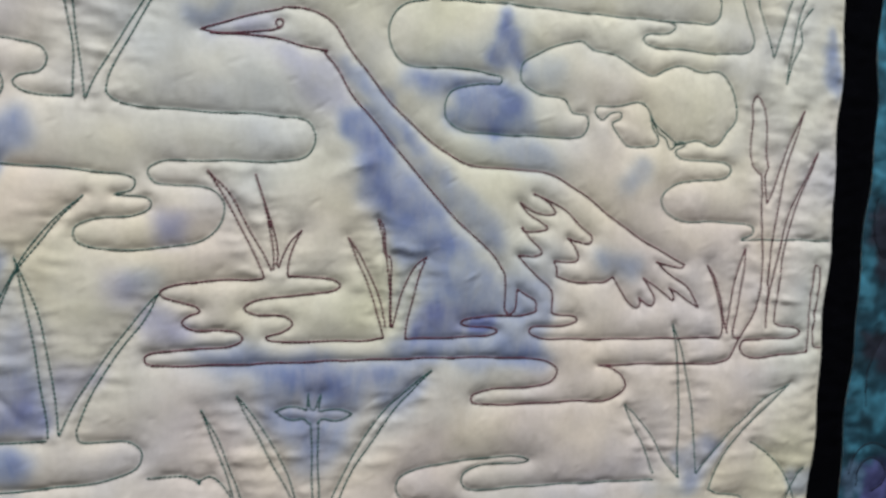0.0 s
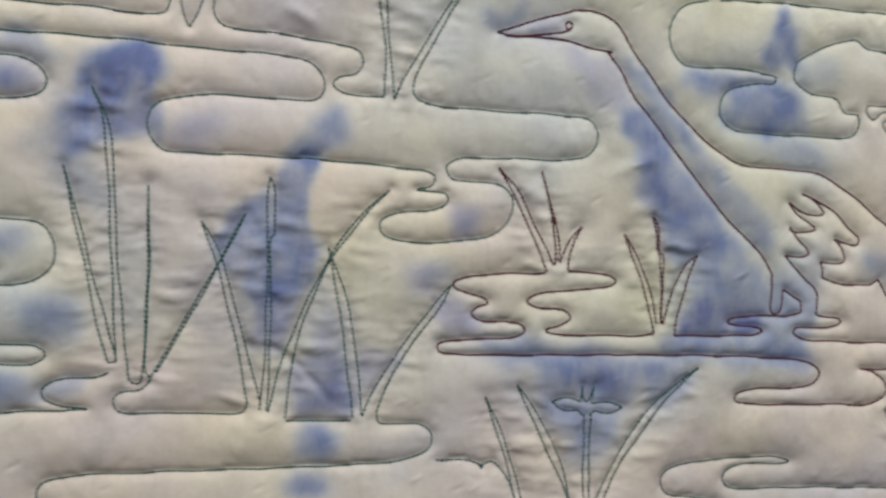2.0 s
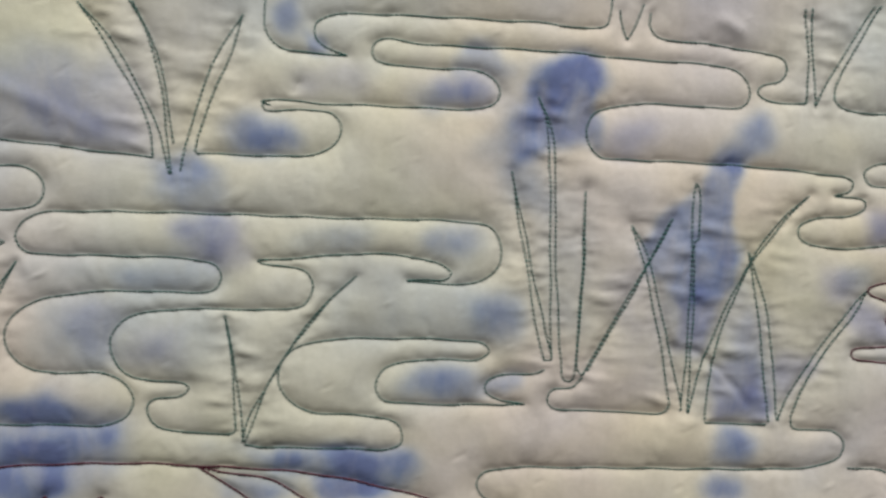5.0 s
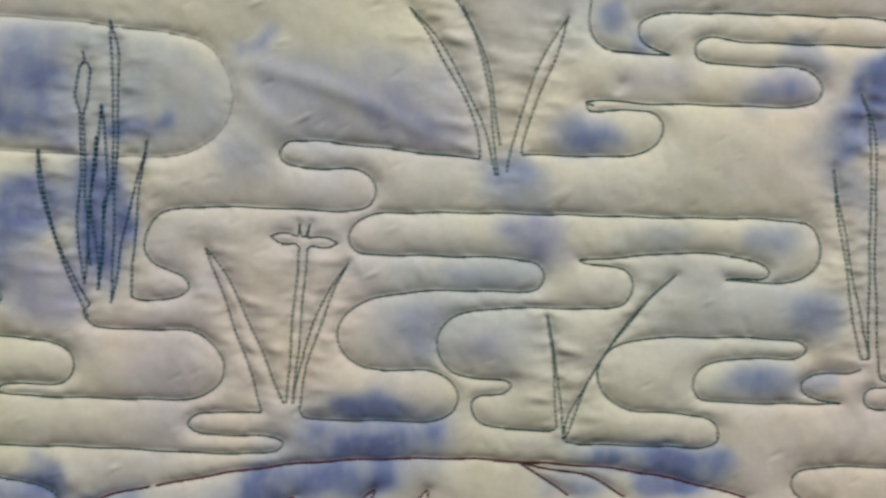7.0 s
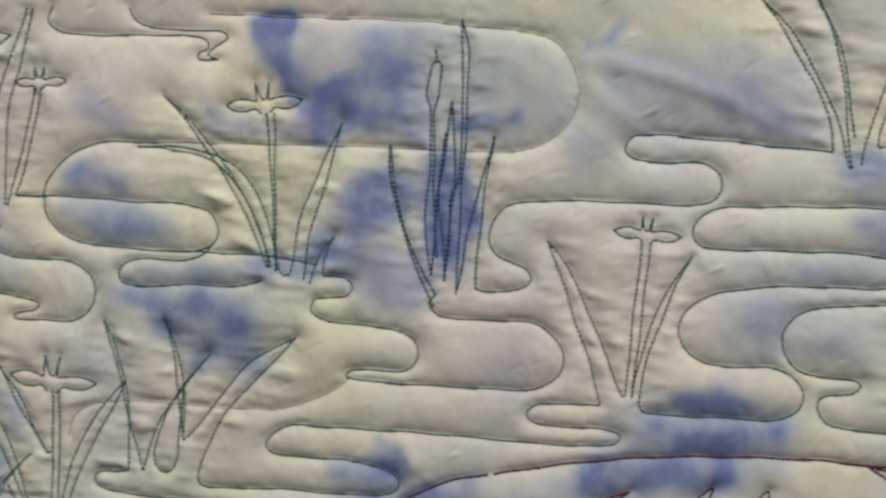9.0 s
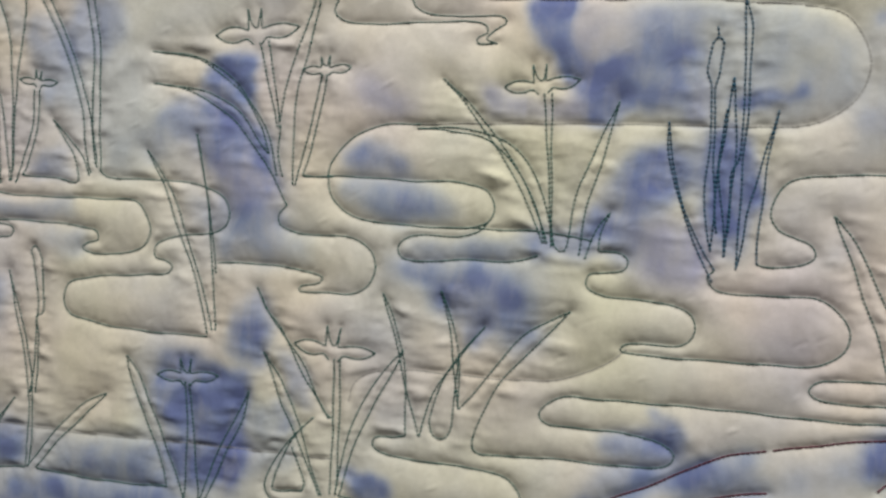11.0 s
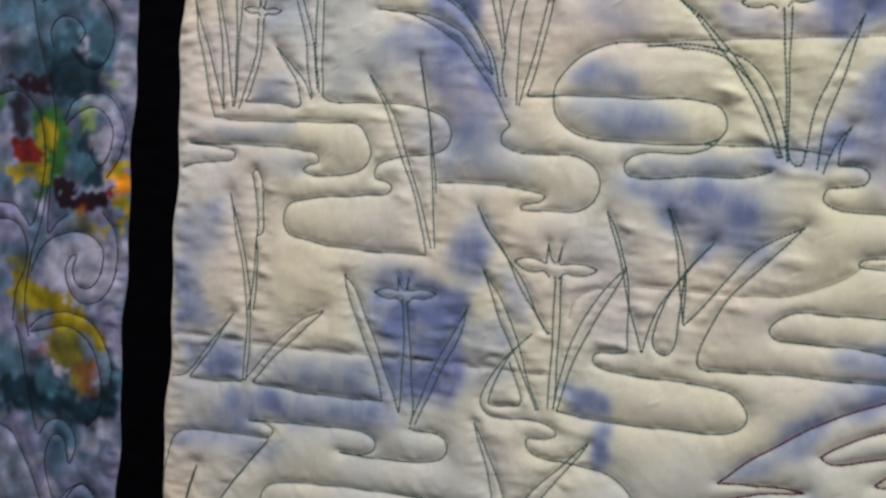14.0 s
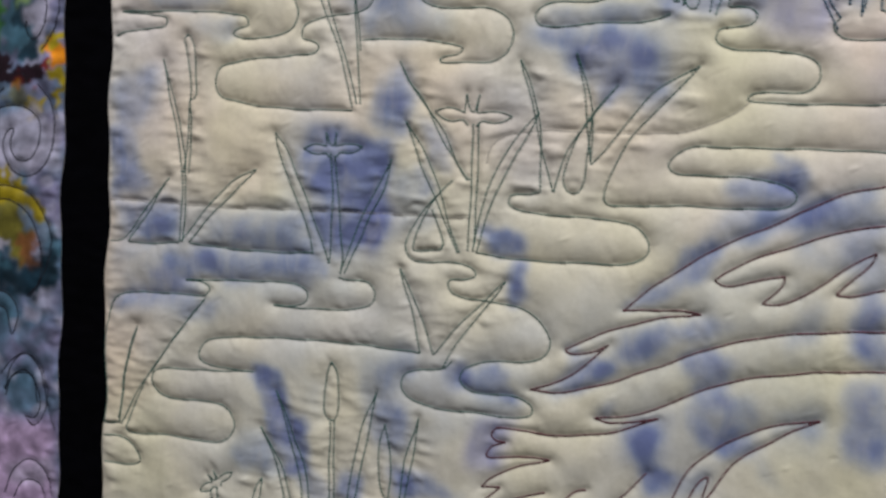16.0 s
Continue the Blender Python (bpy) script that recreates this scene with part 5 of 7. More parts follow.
wash(SLATE, 0.28, 7, (-537, -100), (-487, -95), (-476, -111), (-512, -115), (-543, -110))
wash(SLATE, 0.28, 7, (-441, -29), (-426, -4), (-420, -20), (-424, -43), (-439, -49))
wash(BLUE, 0.26, 4, (-421, -55), (-408, -70), (-413, -79))
wash(BLUE, 0.4, 6, (-568, -120), (-536, -114), (-532, -130), (-570, -136))
wash(SLATE, 0.26, 6, (-503, -116), (-463, -115), (-466, -119), (-519, -127))
wash(BLUE, 0.3, 6, (-253, -70), (-236, -76), (-252, -83), (-273, -87))
wash(SLATE, 0.16, 8, (-469, 35), (-420, 35), (-425, 13), (-449, 8))
wash(BLUE, 0.4, 6, (-557, -123), (-528, -117), (-483, -115), (-466, -122), (-482, -130), (-534, -134))
wash(BLUE, 0.38, 6, (-602, -149), (-567, -134), (-545, -141), (-559, -150), (-605, -159))
wash(BLUE, 0.3, 5, (-560, -150), (-534, -143), (-537, -157), (-559, -160))
wash(VIOLET, 0.3, 5, (-579, -132), (-552, -129), (-559, -142))
wash(BLUE, 0.3, 5, (-606, -92), (-592, -91), (-562, -94), (-569, -108), (-591, -110))
wash(BLUE, 0.6, 4, (-381, -89), (-357, -93), (-354, -103), (-374, -106), (-380, -101))
wash(BLUE, 0.62, 4, (-364, -107), (-353, -105), (-355, -124), (-363, -131))
wash(BLUE, 0.5, 4, (-277, -93), (-267, -86), (-254, -90), (-265, -104), (-286, -121), (-303, -126), (-288, -110))
wash(SLATE, 0.28, 5, (-251, -79), (-235, -69), (-243, -83), (-262, -94))
wash(SLATE, 0.26, 5, (-224, -81), (-216, -78), (-214, -93), (-227, -92))
wash(BLUE, 0.42, 6, (-311, -150), (-293, -139), (-263, -126), (-264, -137), (-299, -154))
wash(BLUE, 0.36, 5, (-332, -165), (-311, -153), (-309, -161), (-326, -170), (-342, -174))
wash(BLUE, 0.48, 4, (-387, -164), (-369, -164), (-365, -176), (-350, -182), (-373, -184), (-383, -176))
wash(SLATE, 0.24, 5, (-380, -179), (-356, -180), (-352, -189), (-373, -191))
wash(SLATE, 0.32, 6, (-434, -166), (-415, -159), (-414, -174), (-433, -178))
wash(BLUE, 0.58, 4, (-511, -183), (-495, -180), (-485, -195), (-477, -213), (-472, -240), (-486, -242), (-499, -218))
wash(SLATE, 0.26, 6, (-520, -222), (-499, -214), (-486, -242), (-515, -248))
wash(SLATE, 0.16, 6, (-480, -182), (-469, -180), (-464, -211), (-478, -208))
wash(BLUE, 0.34, 6, (-433, -187), (-415, -196), (-417, -219), (-430, -222), (-441, -204))
wash(VIOLET, 0.36, 6, (-379, -197), (-361, -193), (-364, -219), (-383, -223))
wash(BLUE, 0.5, 5, (-271, -147), (-256, -142), (-250, -155), (-250, -171), (-266, -166))
wash(SLATE, 0.4, 6, (-254, -167), (-236, -163), (-233, -188), (-251, -186))
wash(BLUE, 0.46, 6, (-297, -186), (-280, -180), (-281, -203), (-297, -206))
wash(BLUE, 0.4, 5, (-249, -189), (-233, -188), (-235, -195), (-250, -197))
wash(SLATE, 0.22, 6, (-228, -127), (-213, -114), (-210, -127), (-225, -137))
wash(BLUE, 0.26, 6, (-440, -21), (-419, -22), (-421, -37), (-439, -36))
wash(BLUE, 0.34, 6, (-200, -119), (-185, -112), (-182, -139), (-196, -140))
wash(BLUE, 0.45, 7, (-197, -152), (-181, -146), (-177, -188), (-196, -185), (-195, -165))
wash(SLATE, 0.34, 6, (-238, -74), (-211, -61), (-191, -56), (-189, -75), (-219, -78))
wash(SLATE, 0.24, 6, (-227, -97), (-209, -85), (-188, -86), (-205, -98))
wash(BLUE, 0.52, 5, (-287, -211), (-271, -205), (-272, -220), (-289, -223))
wash(BLUE, 0.38, 5, (-262, -178), (-242, -186), (-249, -198), (-263, -192))
wash(SLATE, 0.36, 5, (-271, -211), (-254, -202), (-258, -218), (-273, -221))
wash(VIOLET, 0.34, 6, (-372, -193), (-356, -190), (-360, -219), (-369, -218))
wash(BLUE, 0.45, 5, (-424, -230), (-401, -228), (-381, -239), (-423, -246))
wash(BLUE, 0.55, 5, (-458, -238), (-440, -238), (-439, -249), (-461, -252))
wash(SLATE, 0.28, 6, (-522, -231), (-500, -227), (-492, -243), (-514, -244))
wash(SLATE, 0.28, 6, (-444, -171), (-427, -168), (-426, -188), (-443, -190))
wash(BLUE, 0.14, 8, (331, 137), (352, 133), (382, 107), (413, 70), (413, 34), (363, 34), (373, 69), (349, 87), (337, 109))
wash(SLATE, 0.14, 9, (257, 34), (416, 29), (436, 6), (360, -9), (324, -36), (287, -6))
wash(VIOLET, 0.18, 8, (192, 44), (205, 34), (212, -5), (194, -5))
wash(SLATE, 0.18, 9, (351, 159), (417, 193), (427, 134), (441, 119), (395, 118))
wash(SLATE, 0.14, 9, (13, 53), (84, 50), (86, 20), (15, 20))
wash(SLATE, 0.26, 8, (-256, 132), (-189, 134), (-165, 117), (-167, 94), (-198, 84), (-255, 81))
wash(BLUE, 0.42, 6, (-255, 66), (-237, 72), (-232, 56), (-238, 44), (-254, 34))
wash(BLUE, 0.2, 8, (-141, -14), (-70, -10), (-63, -34), (-86, -55), (-153, -59))
wash(VIOLET, 0.14, 9, (-161, 125), (-64, 126), (-60, 92), (-141, 94))
wash(SLATE, 0.14, 9, (-115, 44), (-31, 49), (-28, 6), (-85, 1))
wash(BLUE, 0.42, 5.5, (-301, 136), (-288, 135), (-288, 123), (-291, 110), (-297, 116))
wash(SLATE, 0.18, 9, (-168, 128), (-77, 133), (-73, 91), (-142, 89), (-165, 93))
wash(VIOLET, 0.22, 8, (-269, 44), (-220, 40), (-218, 11), (-247, 11))
wash(BLUE, 0.12, 9, (-159, -47), (-62, -18), (-60, -37), (-118, -63), (-188, -71))
wash(SLATE, 0.16, 9, (-367, 25), (-288, 20), (-286, -20), (-333, -19))
wash(SLATE, 0.14, 9, (-457, 81), (-400, 33), (-405, 6), (-456, 8))
wash(VIOLET, 0.14, 8, (-290, 132), (-235, 132), (-231, 106), (-242, 85), (-285, 96))
wash(SLATE, 0.14, 9, (-606, -96), (-425, -86), (-430, -114), (-604, -141))
wash(SLATE, 0.14, 9, (-496, 82), (-417, 79), (-414, 19), (-455, 10))
wash(SLATE, 0.14, 9, (-607, -91), (-433, -88), (-449, -133), (-604, -165))
wash(SLATE, 0.14, 9, (-448, -157), (-338, -160), (-352, -192), (-430, -225))
wash(SLATE, 0.12, 9, (-329, -129), (-215, -83), (-203, -188), (-300, -207))
wash(BLUE, 0.3, 5, (-251, -79), (-233, -68), (-217, -62), (-216, -73), (-236, -82), (-255, -90))
wash(BLUE, 0.3, 5, (-278, -134), (-261, -124), (-250, -130), (-262, -138))
wash(SLATE, 0.3, 6, (-228, -170), (-206, -161), (-203, -182), (-224, -184))
wash(BLUE, 0.25, 5, (-348, -175), (-323, -168), (-336, -179))
wash(BLUE, 0.35, 5, (-233, -73), (-214, -61), (-203, -68), (-205, -79), (-227, -83))
wash(BLUE, 0.28, 6, (-205, -76), (-189, -72), (-186, -104), (-198, -102), (-204, -89))
wash(BLUE, 0.4, 5, (-195, -107), (-186, -104), (-182, -144), (-193, -142), (-197, -129))
wash(BLUE, 0.35, 4, (-333, -148), (-312, -154), (-306, -159), (-325, -171), (-346, -173), (-329, -159))
wash(SLATE, 0.3, 5, (-305, -138), (-280, -130), (-282, -145), (-298, -155), (-306, -153))
wash(BLUE, 0.25, 4, (-272, -149), (-257, -143), (-257, -159), (-266, -163))
wash(BLUE, 0.25, 4, (-272, -167), (-253, -161), (-246, -180), (-256, -191), (-267, -186))
wash(BLUE, 0.3, 5, (-298, -179), (-284, -189), (-282, -207), (-297, -200))
wash(BLUE, 0.35, 4, (-291, -199), (-277, -206), (-271, -211), (-284, -222), (-290, -217))
wash(BLUE, 0.25, 5, (-197, -154), (-181, -149), (-177, -190), (-188, -192), (-198, -173))
wash(SLATE, 0.28, 5, (-237, -196), (-223, -200), (-220, -208), (-233, -205))
wash(BLUE, 0.28, 4, (-315, -181), (-304, -177), (-306, -186), (-315, -187))
wash(BLUE, 0.35, 4, (-506, -181), (-492, -176), (-491, -192), (-483, -215), (-472, -233), (-461, -252), (-478, -255), (-490, -229), (-501, -211), (-507, -195))
wash(BLUE, 0.3, 4, (-387, -169), (-367, -167), (-364, -176), (-382, -180))
wash(BLUE, 0.3, 5, (-398, -171), (-386, -163), (-382, -181), (-394, -180))
wash(BLUE, 0.3, 5, (-414, -234), (-381, -239), (-420, -245))
wash(BLUE, 0.25, 5, (-430, -188), (-416, -195), (-409, -204), (-422, -206))
wash(BLUE, 0.32, 4, (-111, -31), (-88, -29), (-90, -38), (-111, -40))
wash(BLUE, 0.4, 5, (-150, -52), (-134, -47), (-128, -55), (-142, -64), (-159, -63))
wash(BLUE, 0.36, 5, (-110, -43), (-92, -42), (-93, -54), (-109, -60))
wash(SLATE, 0.3, 5, (-37, -32), (-4, -29), (5, -33), (-24, -33))
wash(BLUE, 0.25, 4, (-28, -38), (-9, -43), (7, -47), (-8, -51))
wash(BLUE, 0.34, 6, (-303, 137), (-286, 136), (-286, 123), (-283, 110), (-275, 102), (-288, 98), (-294, 108), (-299, 120))
wash(BLUE, 0.16, 6, (-249, 116), (-230, 118), (-227, 104), (-233, 92), (-252, 85), (-258, 93))
wash(BLUE, 0.14, 5, (-296, 113), (-254, 115), (-257, 86), (-274, 82), (-288, 98))
wash(BLUE, 0.3, 2.2, (177, 104), (190, 108), (188, 86), (188, 66), (186, 47), (180, 40), (173, 42), (170, 59), (171, 73), (173, 94))
wash(BLUE, 0.26, 2.5, (167, 96), (172, 73), (171, 40), (162, 53), (152, 56), (146, 63), (151, 71))
wash(BLUE, 0.3, 5, (178, 114), (190, 117), (192, 105), (177, 103))
wash(BLUE, 0.3, 4, (89, 130), (100, 143), (122, 149), (124, 135), (120, 120), (100, 119))
wash(BLUE, 0.25, 5, (68, 147), (80, 146), (81, 141), (68, 139))
wash(VIOLET, 0.3, 5, (-53, 64), (-23, 67), (-17, 49), (-29, 44), (-51, 55))
wash(BLUE, 0.25, 5, (-21, 106), (-7, 108), (-4, 96), (-20, 95))
wash(BLUE, 0.25, 5, (-64, 91), (-32, 92), (-30, 70), (-58, 68))
wash(BLUE, 0.28, 3, (-473, 86), (-460, 98), (-448, 109), (-435, 102), (-434, 81), (-451, 80))
wash(BLUE, 0.2, 8, (-497, -42), (-478, -40), (-457, -55), (-441, -70), (-435, -103), (-496, -111))
wash(BLUE, 0.14, 8, (-177, -59), (-128, -43), (-92, -27), (-89, -61), (-195, -74))
wash(BLUE, 0.15, 8, (77, 140), (116, 149), (122, 109), (87, 99))
wash(SLATE, 0.28, 5, (-14, -29), (51, -26), (59, -33), (50, -38), (11, -37), (-8, -35))
wash(BLUE, 0.22, 5, (21, -39), (65, -45), (41, -49), (12, -44))
wash(SLATE, 0.2, 5, (-15, -38), (-3, -41), (12, -51), (-7, -52))
wash(SLATE, 0.15, 8, (-108, 19), (-88, 24), (-66, 22), (-72, 2), (-103, 0))
wash(SLATE, 0.18, 8, (151, 56), (190, 68), (208, 38), (214, -2), (179, -4), (166, 25))
wash(VIOLET, 0.12, 8, (133, 62), (159, 54), (173, 1), (148, -1))
blush(292, 76, 62, 36, 1)
blush(307, 162, 38, 15, 0.5)
blush(218, 91, 31, 15, 0.7)
blush(119, -2, 54, 15, 0.7)
blush(-191, 8, 35, 15, 0.8)
blush(-177, 95, 21, 16, 0.5)
blush(-137, 110, 46, 21, 0.6)
blush(-392, -23, 54, 28, 0.5)
blush(-579, 20, 52, 63, 0.4)
blush(-394, -152, 75, 37, 0.5)
blush(562, 65, 47, 70, 0.6)

# ---- cloth ----
MM = 0.001
BASE = Vector((0, 0, 1.35))
LEFT, RIGHT, SASH_LEFT, SASH_RIGHT, WIDE = -610.2, 613.9, 32.4, 24.7, 190.0
LOW, HIGH = -317, 254


def spline(pts):
    """A smooth run through points (centripetal Catmull-Rom), sampled twice a millimetre."""
    p = np.array(pts, float)
    if len(p) == 2:
        k = max(2, int(np.hypot(*(p[1] - p[0])) * 2))
        return p[0] + (p[1] - p[0]) * np.linspace(0, 1, k)[:, None]
    p = np.vstack([2 * p[0] - p[1], p, 2 * p[-1] - p[-2]])
    out = []
    for a, b, c, d in zip(p, p[1:], p[2:], p[3:]):
        t0 = 0.0
        t1 = t0 + max(np.hypot(*(b - a)) ** 0.5, 1e-3)
        t2 = t1 + max(np.hypot(*(c - b)) ** 0.5, 1e-3)
        t3 = t2 + max(np.hypot(*(d - c)) ** 0.5, 1e-3)
        t = np.linspace(t1, t2, max(2, int(np.hypot(*(c - b)) * 2)), endpoint=False)[:, None]
        q1, q2, q3 = (t1 - t) / (t1 - t0) * a + (t - t0) / (t1 - t0) * b, (t2 - t) / (t2 - t1) * b + (t - t1) / (t2 - t1) * c, (t3 - t) / (t3 - t2) * c + (t - t2) / (t3 - t2) * d
        r1, r2 = (t2 - t) / (t2 - t0) * q1 + (t - t0) / (t2 - t0) * q2, (t3 - t) / (t3 - t1) * q2 + (t - t1) / (t3 - t1) * q3
        out.append((t2 - t) / (t2 - t1) * r1 + (t - t1) / (t2 - t1) * r2)
    return np.vstack(out + [p[-2:-1]])


LINES = []   # motif, row name, samples
for k, (_, _, _, rows_of) in enumerate(MOTIFS):
    for name, runs in rows_of:
        line = np.vstack([spline(r) for r in runs])
        # the sewer's small wobble
        s = np.arange(len(line)) * 0.5
        ph = random.random() * 40
        line = line + 0.22 * np.stack([np.sin(s / 5.3 + ph), np.sin(s / 4.1 + 2 * ph)], 1)
        LINES.append((k, name, line))


def field(nz, nx, cell, short, long, stretch=1.0, turn=0.0, seed=0):
    """Smooth random relief with wavelengths between short and long millimetres, unit spread."""
    rng = np.random.RandomState(seed)
    fz, fx = np.meshgrid(np.fft.fftfreq(nz, cell), np.fft.rfftfreq(nx, cell), indexing="ij")
    c, s = math.cos(turn), math.sin(turn)
    f = np.hypot((c * fx + s * fz) * stretch, (c * fz - s * fx) / stretch)
    keep = np.exp(-(f * short) ** 2) * (1 - np.exp(-(f * long) ** 2))
    out = np.fft.irfft2(np.fft.rfft2(rng.standard_normal((nz, nx))) * keep, (nz, nx))
    return out / out.std()


def blurred(a, sigma):
    r = int(3 * sigma + 1)
    k = np.exp(-0.5 * (np.arange(-r, r + 1) / sigma) ** 2)
    k /= k.sum()
    b = np.pad(a, ((r, r), (0, 0)), mode="edge")
    a = sum(w * b[i:i + a.shape[0]] for i, w in enumerate(k))
    b = np.pad(a, ((0, 0), (r, r)), mode="edge")
    return sum(w * b[:, i:i + a.shape[1]] for i, w in enumerate(k))


DEPTH = 2.7


def soaked(wx, wz, cloth, corners, soft):
    """How far a stain with that outline covers the cloth: the block of the grid that it reaches, and its cover there."""
    c = np.array(corners, float)
    pad = 3 * soft + 8
    j0, j1 = np.clip(((c[:, 0].min() - pad - cloth.x0) / cloth.cell, (c[:, 0].max() + pad - cloth.x0) / cloth.cell), 0, len(cloth.x)).astype(int)
    i0, i1 = np.clip(((c[:, 1].min() - pad - cloth.z0) / cloth.cell, (c[:, 1].max() + pad - cloth.z0) / cloth.cell), 0, len(cloth.z)).astype(int)
    x, z = wx[i0:i1, j0:j1], wz[i0:i1, j0:j1]
    within = np.zeros(x.shape, bool)
    for (ax, az), (bx, bz) in zip(c, np.roll(c, -1, 0)):
        if az != bz:
            within ^= ((az > z) != (bz > z)) & (x < (bx - ax) * (z - az) / (bz - az) + ax)
    cover = blurred(within.astype(float), 0.52 * soft / cloth.cell) if within.size else within.astype(float)
    return slice(i0, i1), slice(j0, j1), cover


class Cloth:
    """A padded cloth between x0..x1, z0..z1 mm, held down along its rows of stitches."""

    def __init__(self, x0, x1, z0, z1, cell, lines, loft, slope, seams=(), seed=1, creases=(), slack=1.0):
        self.x0, self.z0, self.cell = x0, z0, cell
        nx, nz = int(round((x1 - x0) / cell)) + 1, int(round((z1 - z0) / cell)) + 1
        self.x, self.z = x0 + np.arange(nx) * cell, z0 + np.arange(nz) * cell
        # pinched distance to the nearest stitch, and that stitch's own pucker
        reach = int(24 / cell)
        seed_y = np.full((nz, nx), -1e6)
        pull, lift, busy = np.zeros((nz, nx)), np.zeros((nz, nx)), np.zeros((nz, nx))
        rng = np.random.RandomState(seed)
        for gather, line in lines:
            n = len(line)
            wave = np.convolve(rng.standard_normal(n + 60), np.exp(-0.5 * (np.arange(-12, 13) / 2.6) ** 2), "same")[30:30 + n]
            wave += 0.8 * np.convolve(rng.standard_normal(n + 120), np.exp(-0.5 * (np.arange(-24, 25) / 7) ** 2), "same")[60:60 + n] / 1.6
            i, j = np.round((line[:, 1] - z0) / cell).astype(int), np.round((line[:, 0] - x0) / cell).astype(int)
            ok = (i >= 0) & (i < nz) & (j >= 0) & (j < nx)
            seed_y[i[ok], j[ok]] = i[ok]
            tail = np.minimum(np.arange(n), np.arange(n)[::-1]) * 0.5
            pull[i[ok], j[ok]] = (gather * wave / 2.2 * (1 - np.exp(-tail / 4)))[ok]
            lift[i[ok], j[ok]] = (gather * 2.2 * np.exp(-tail / 3.5))[ok]
            if gather > 0.5:
                busy[i[ok], j[ok]] = 1
        rows = np.arange(nz)[:, None]
        up = np.maximum.accumulate(seed_y, 0)
        down = -np.maximum.accumulate(np.where(seed_y < 0, -1e6, -seed_y)[::-1], 0)[::-1]
        near = np.where(rows - up <= down - rows, up, down)
        gap = np.minimum(np.abs(rows - near), 1e4)
        src = np.clip(near, 0, nz - 1).astype(int)
        val = np.take_along_axis(pull, src, 0)
        val2 = np.take_along_axis(lift, src, 0)
        best, pk, lf = gap ** 2, val.copy(), val2.copy()
        for d in range(1, reach + 1):
            for sg in (-d, d):
                a = slice(max(0, -sg), nx - max(0, sg))
                b = slice(max(0, sg), nx - max(0, -sg))
                cand = gap[:, b] ** 2 + d * d
                better = cand < best[:, a]
                best[:, a] = np.where(better, cand, best[:, a])
                pk[:, a] = np.where(better, val[:, b], pk[:, a])
                lf[:, a] = np.where(better, val2[:, b], lf[:, a])
        dist = np.sqrt(best) * cell + blurred(lf, 1.2 / cell)
        for s in seams:
            dist = np.minimum(dist, np.abs(self.x[None, :] - s) + 0.4)
        self.dist = dist
        h = loft * (1 - np.exp(-dist / slope)) + 0.3 * loft * (1 - np.exp(-(dist / (3.0 * slope)) ** 2))
        h += 0.29 * blurred(pk, 0.8 / cell) * np.exp(-dist / 8.0) * (1 - np.exp(-dist / 1.2))
        soft = 1 - np.exp(-dist / 4.0)
        h += soft * (0.03 * field(nz, nx, cell, 6, 16, 1.0, 0, seed + 3) + 0.19 * field(nz, nx, cell, 15, 50, 1.3, 1.5, seed + 6) + 0.30 * field(nz, nx, cell, 30, 120, 1.0, 0, seed + 4))
        ridge = field(nz, nx, cell, 7, 40, 2.0, 0.75, seed + 5)
        h += soft * 0.35 * np.sign(ridge) * np.maximum(np.abs(ridge) - 1.6, 0)
        near = blurred(h, 0.55 / cell)
        wide = blurred(h, 3.2 / cell)
        ease = 1 - np.exp(-(dist / 6.0) ** 2)
        self.h = near * (1 - ease) + wide * ease
        # ladder-like gathers between rows of stitches that run close together
        crowd = np.clip(blurred(busy, 8.0 / cell) * 12.0 * cell, 0, 1)
        pleat = field(nz, nx, cell, 17, 44, 2.1, -0.08, seed + 13)
        self.h += crowd * (1 - np.exp(-self.dist / 2.0)) * (0.27 * pleat + 0.12 * np.abs(pleat)) * np.clip(1 + 0.5 * field(nz, nx, cell, 25, 90, seed=seed + 15), 0.2, 1.8)
        for s in seams:
            self.h += 0.55 * np.exp(-np.abs(self.x[None, :] - s) / 14) * (1 - np.exp(-np.abs(self.x[None, :] - s) / 2)) * field(nz, nx, cell, 11, 40, 1.4, 0, seed + 14)
            crowd = np.maximum(crowd, 1.3 * np.exp(-np.abs(self.x[None, :] - s) / 9))
        self.h += 0.07 * crowd * (1 - np.exp(-self.dist / 1.0)) * field(nz, nx, cell, 6.5, 22, 1.9, 0.06, seed + 12)
        # short rungs where two rows run side by side
        pair = np.clip(blurred(busy, 3.0 / cell) * 4.5 * cell, 0, 1) ** 2
        self.h += 0.17 * pair * (1 - np.exp(-self.dist / 0.8)) * field(nz, nx, cell, 6, 15, 1.5, 0.0, seed + 18)
        # small slack in the cloth: soft upright ripples and a few wrinkles
        self.h += ease * slack * (0.055 * field(nz, nx, cell, 11, 30, 0.7, 0.15, seed + 7) + 0.05 * field(nz, nx, cell, 14, 45, 1.5, -0.6, seed + 8))
        dimple = field(nz, nx, cell, 12, 34, 0.8, 0.35, seed + 16)
        self.h += slack * 0.11 * np.abs(dimple) * np.exp(-(self.dist / 11.0) ** 2) * (1 - np.exp(-self.dist / 2.5)) * np.clip(0.7 + field(nz, nx, cell, 30, 120, seed=seed + 17), 0, 2)
        fold = field(nz, nx, cell, 6, 40, 2.2, 0.5, seed + 9)
        self.h += ease * slack * 0.35 * np.maximum(np.abs(fold) - 2.1, 0) * np.sign(fold)
        xx, zz = np.meshgrid(self.x, self.z)
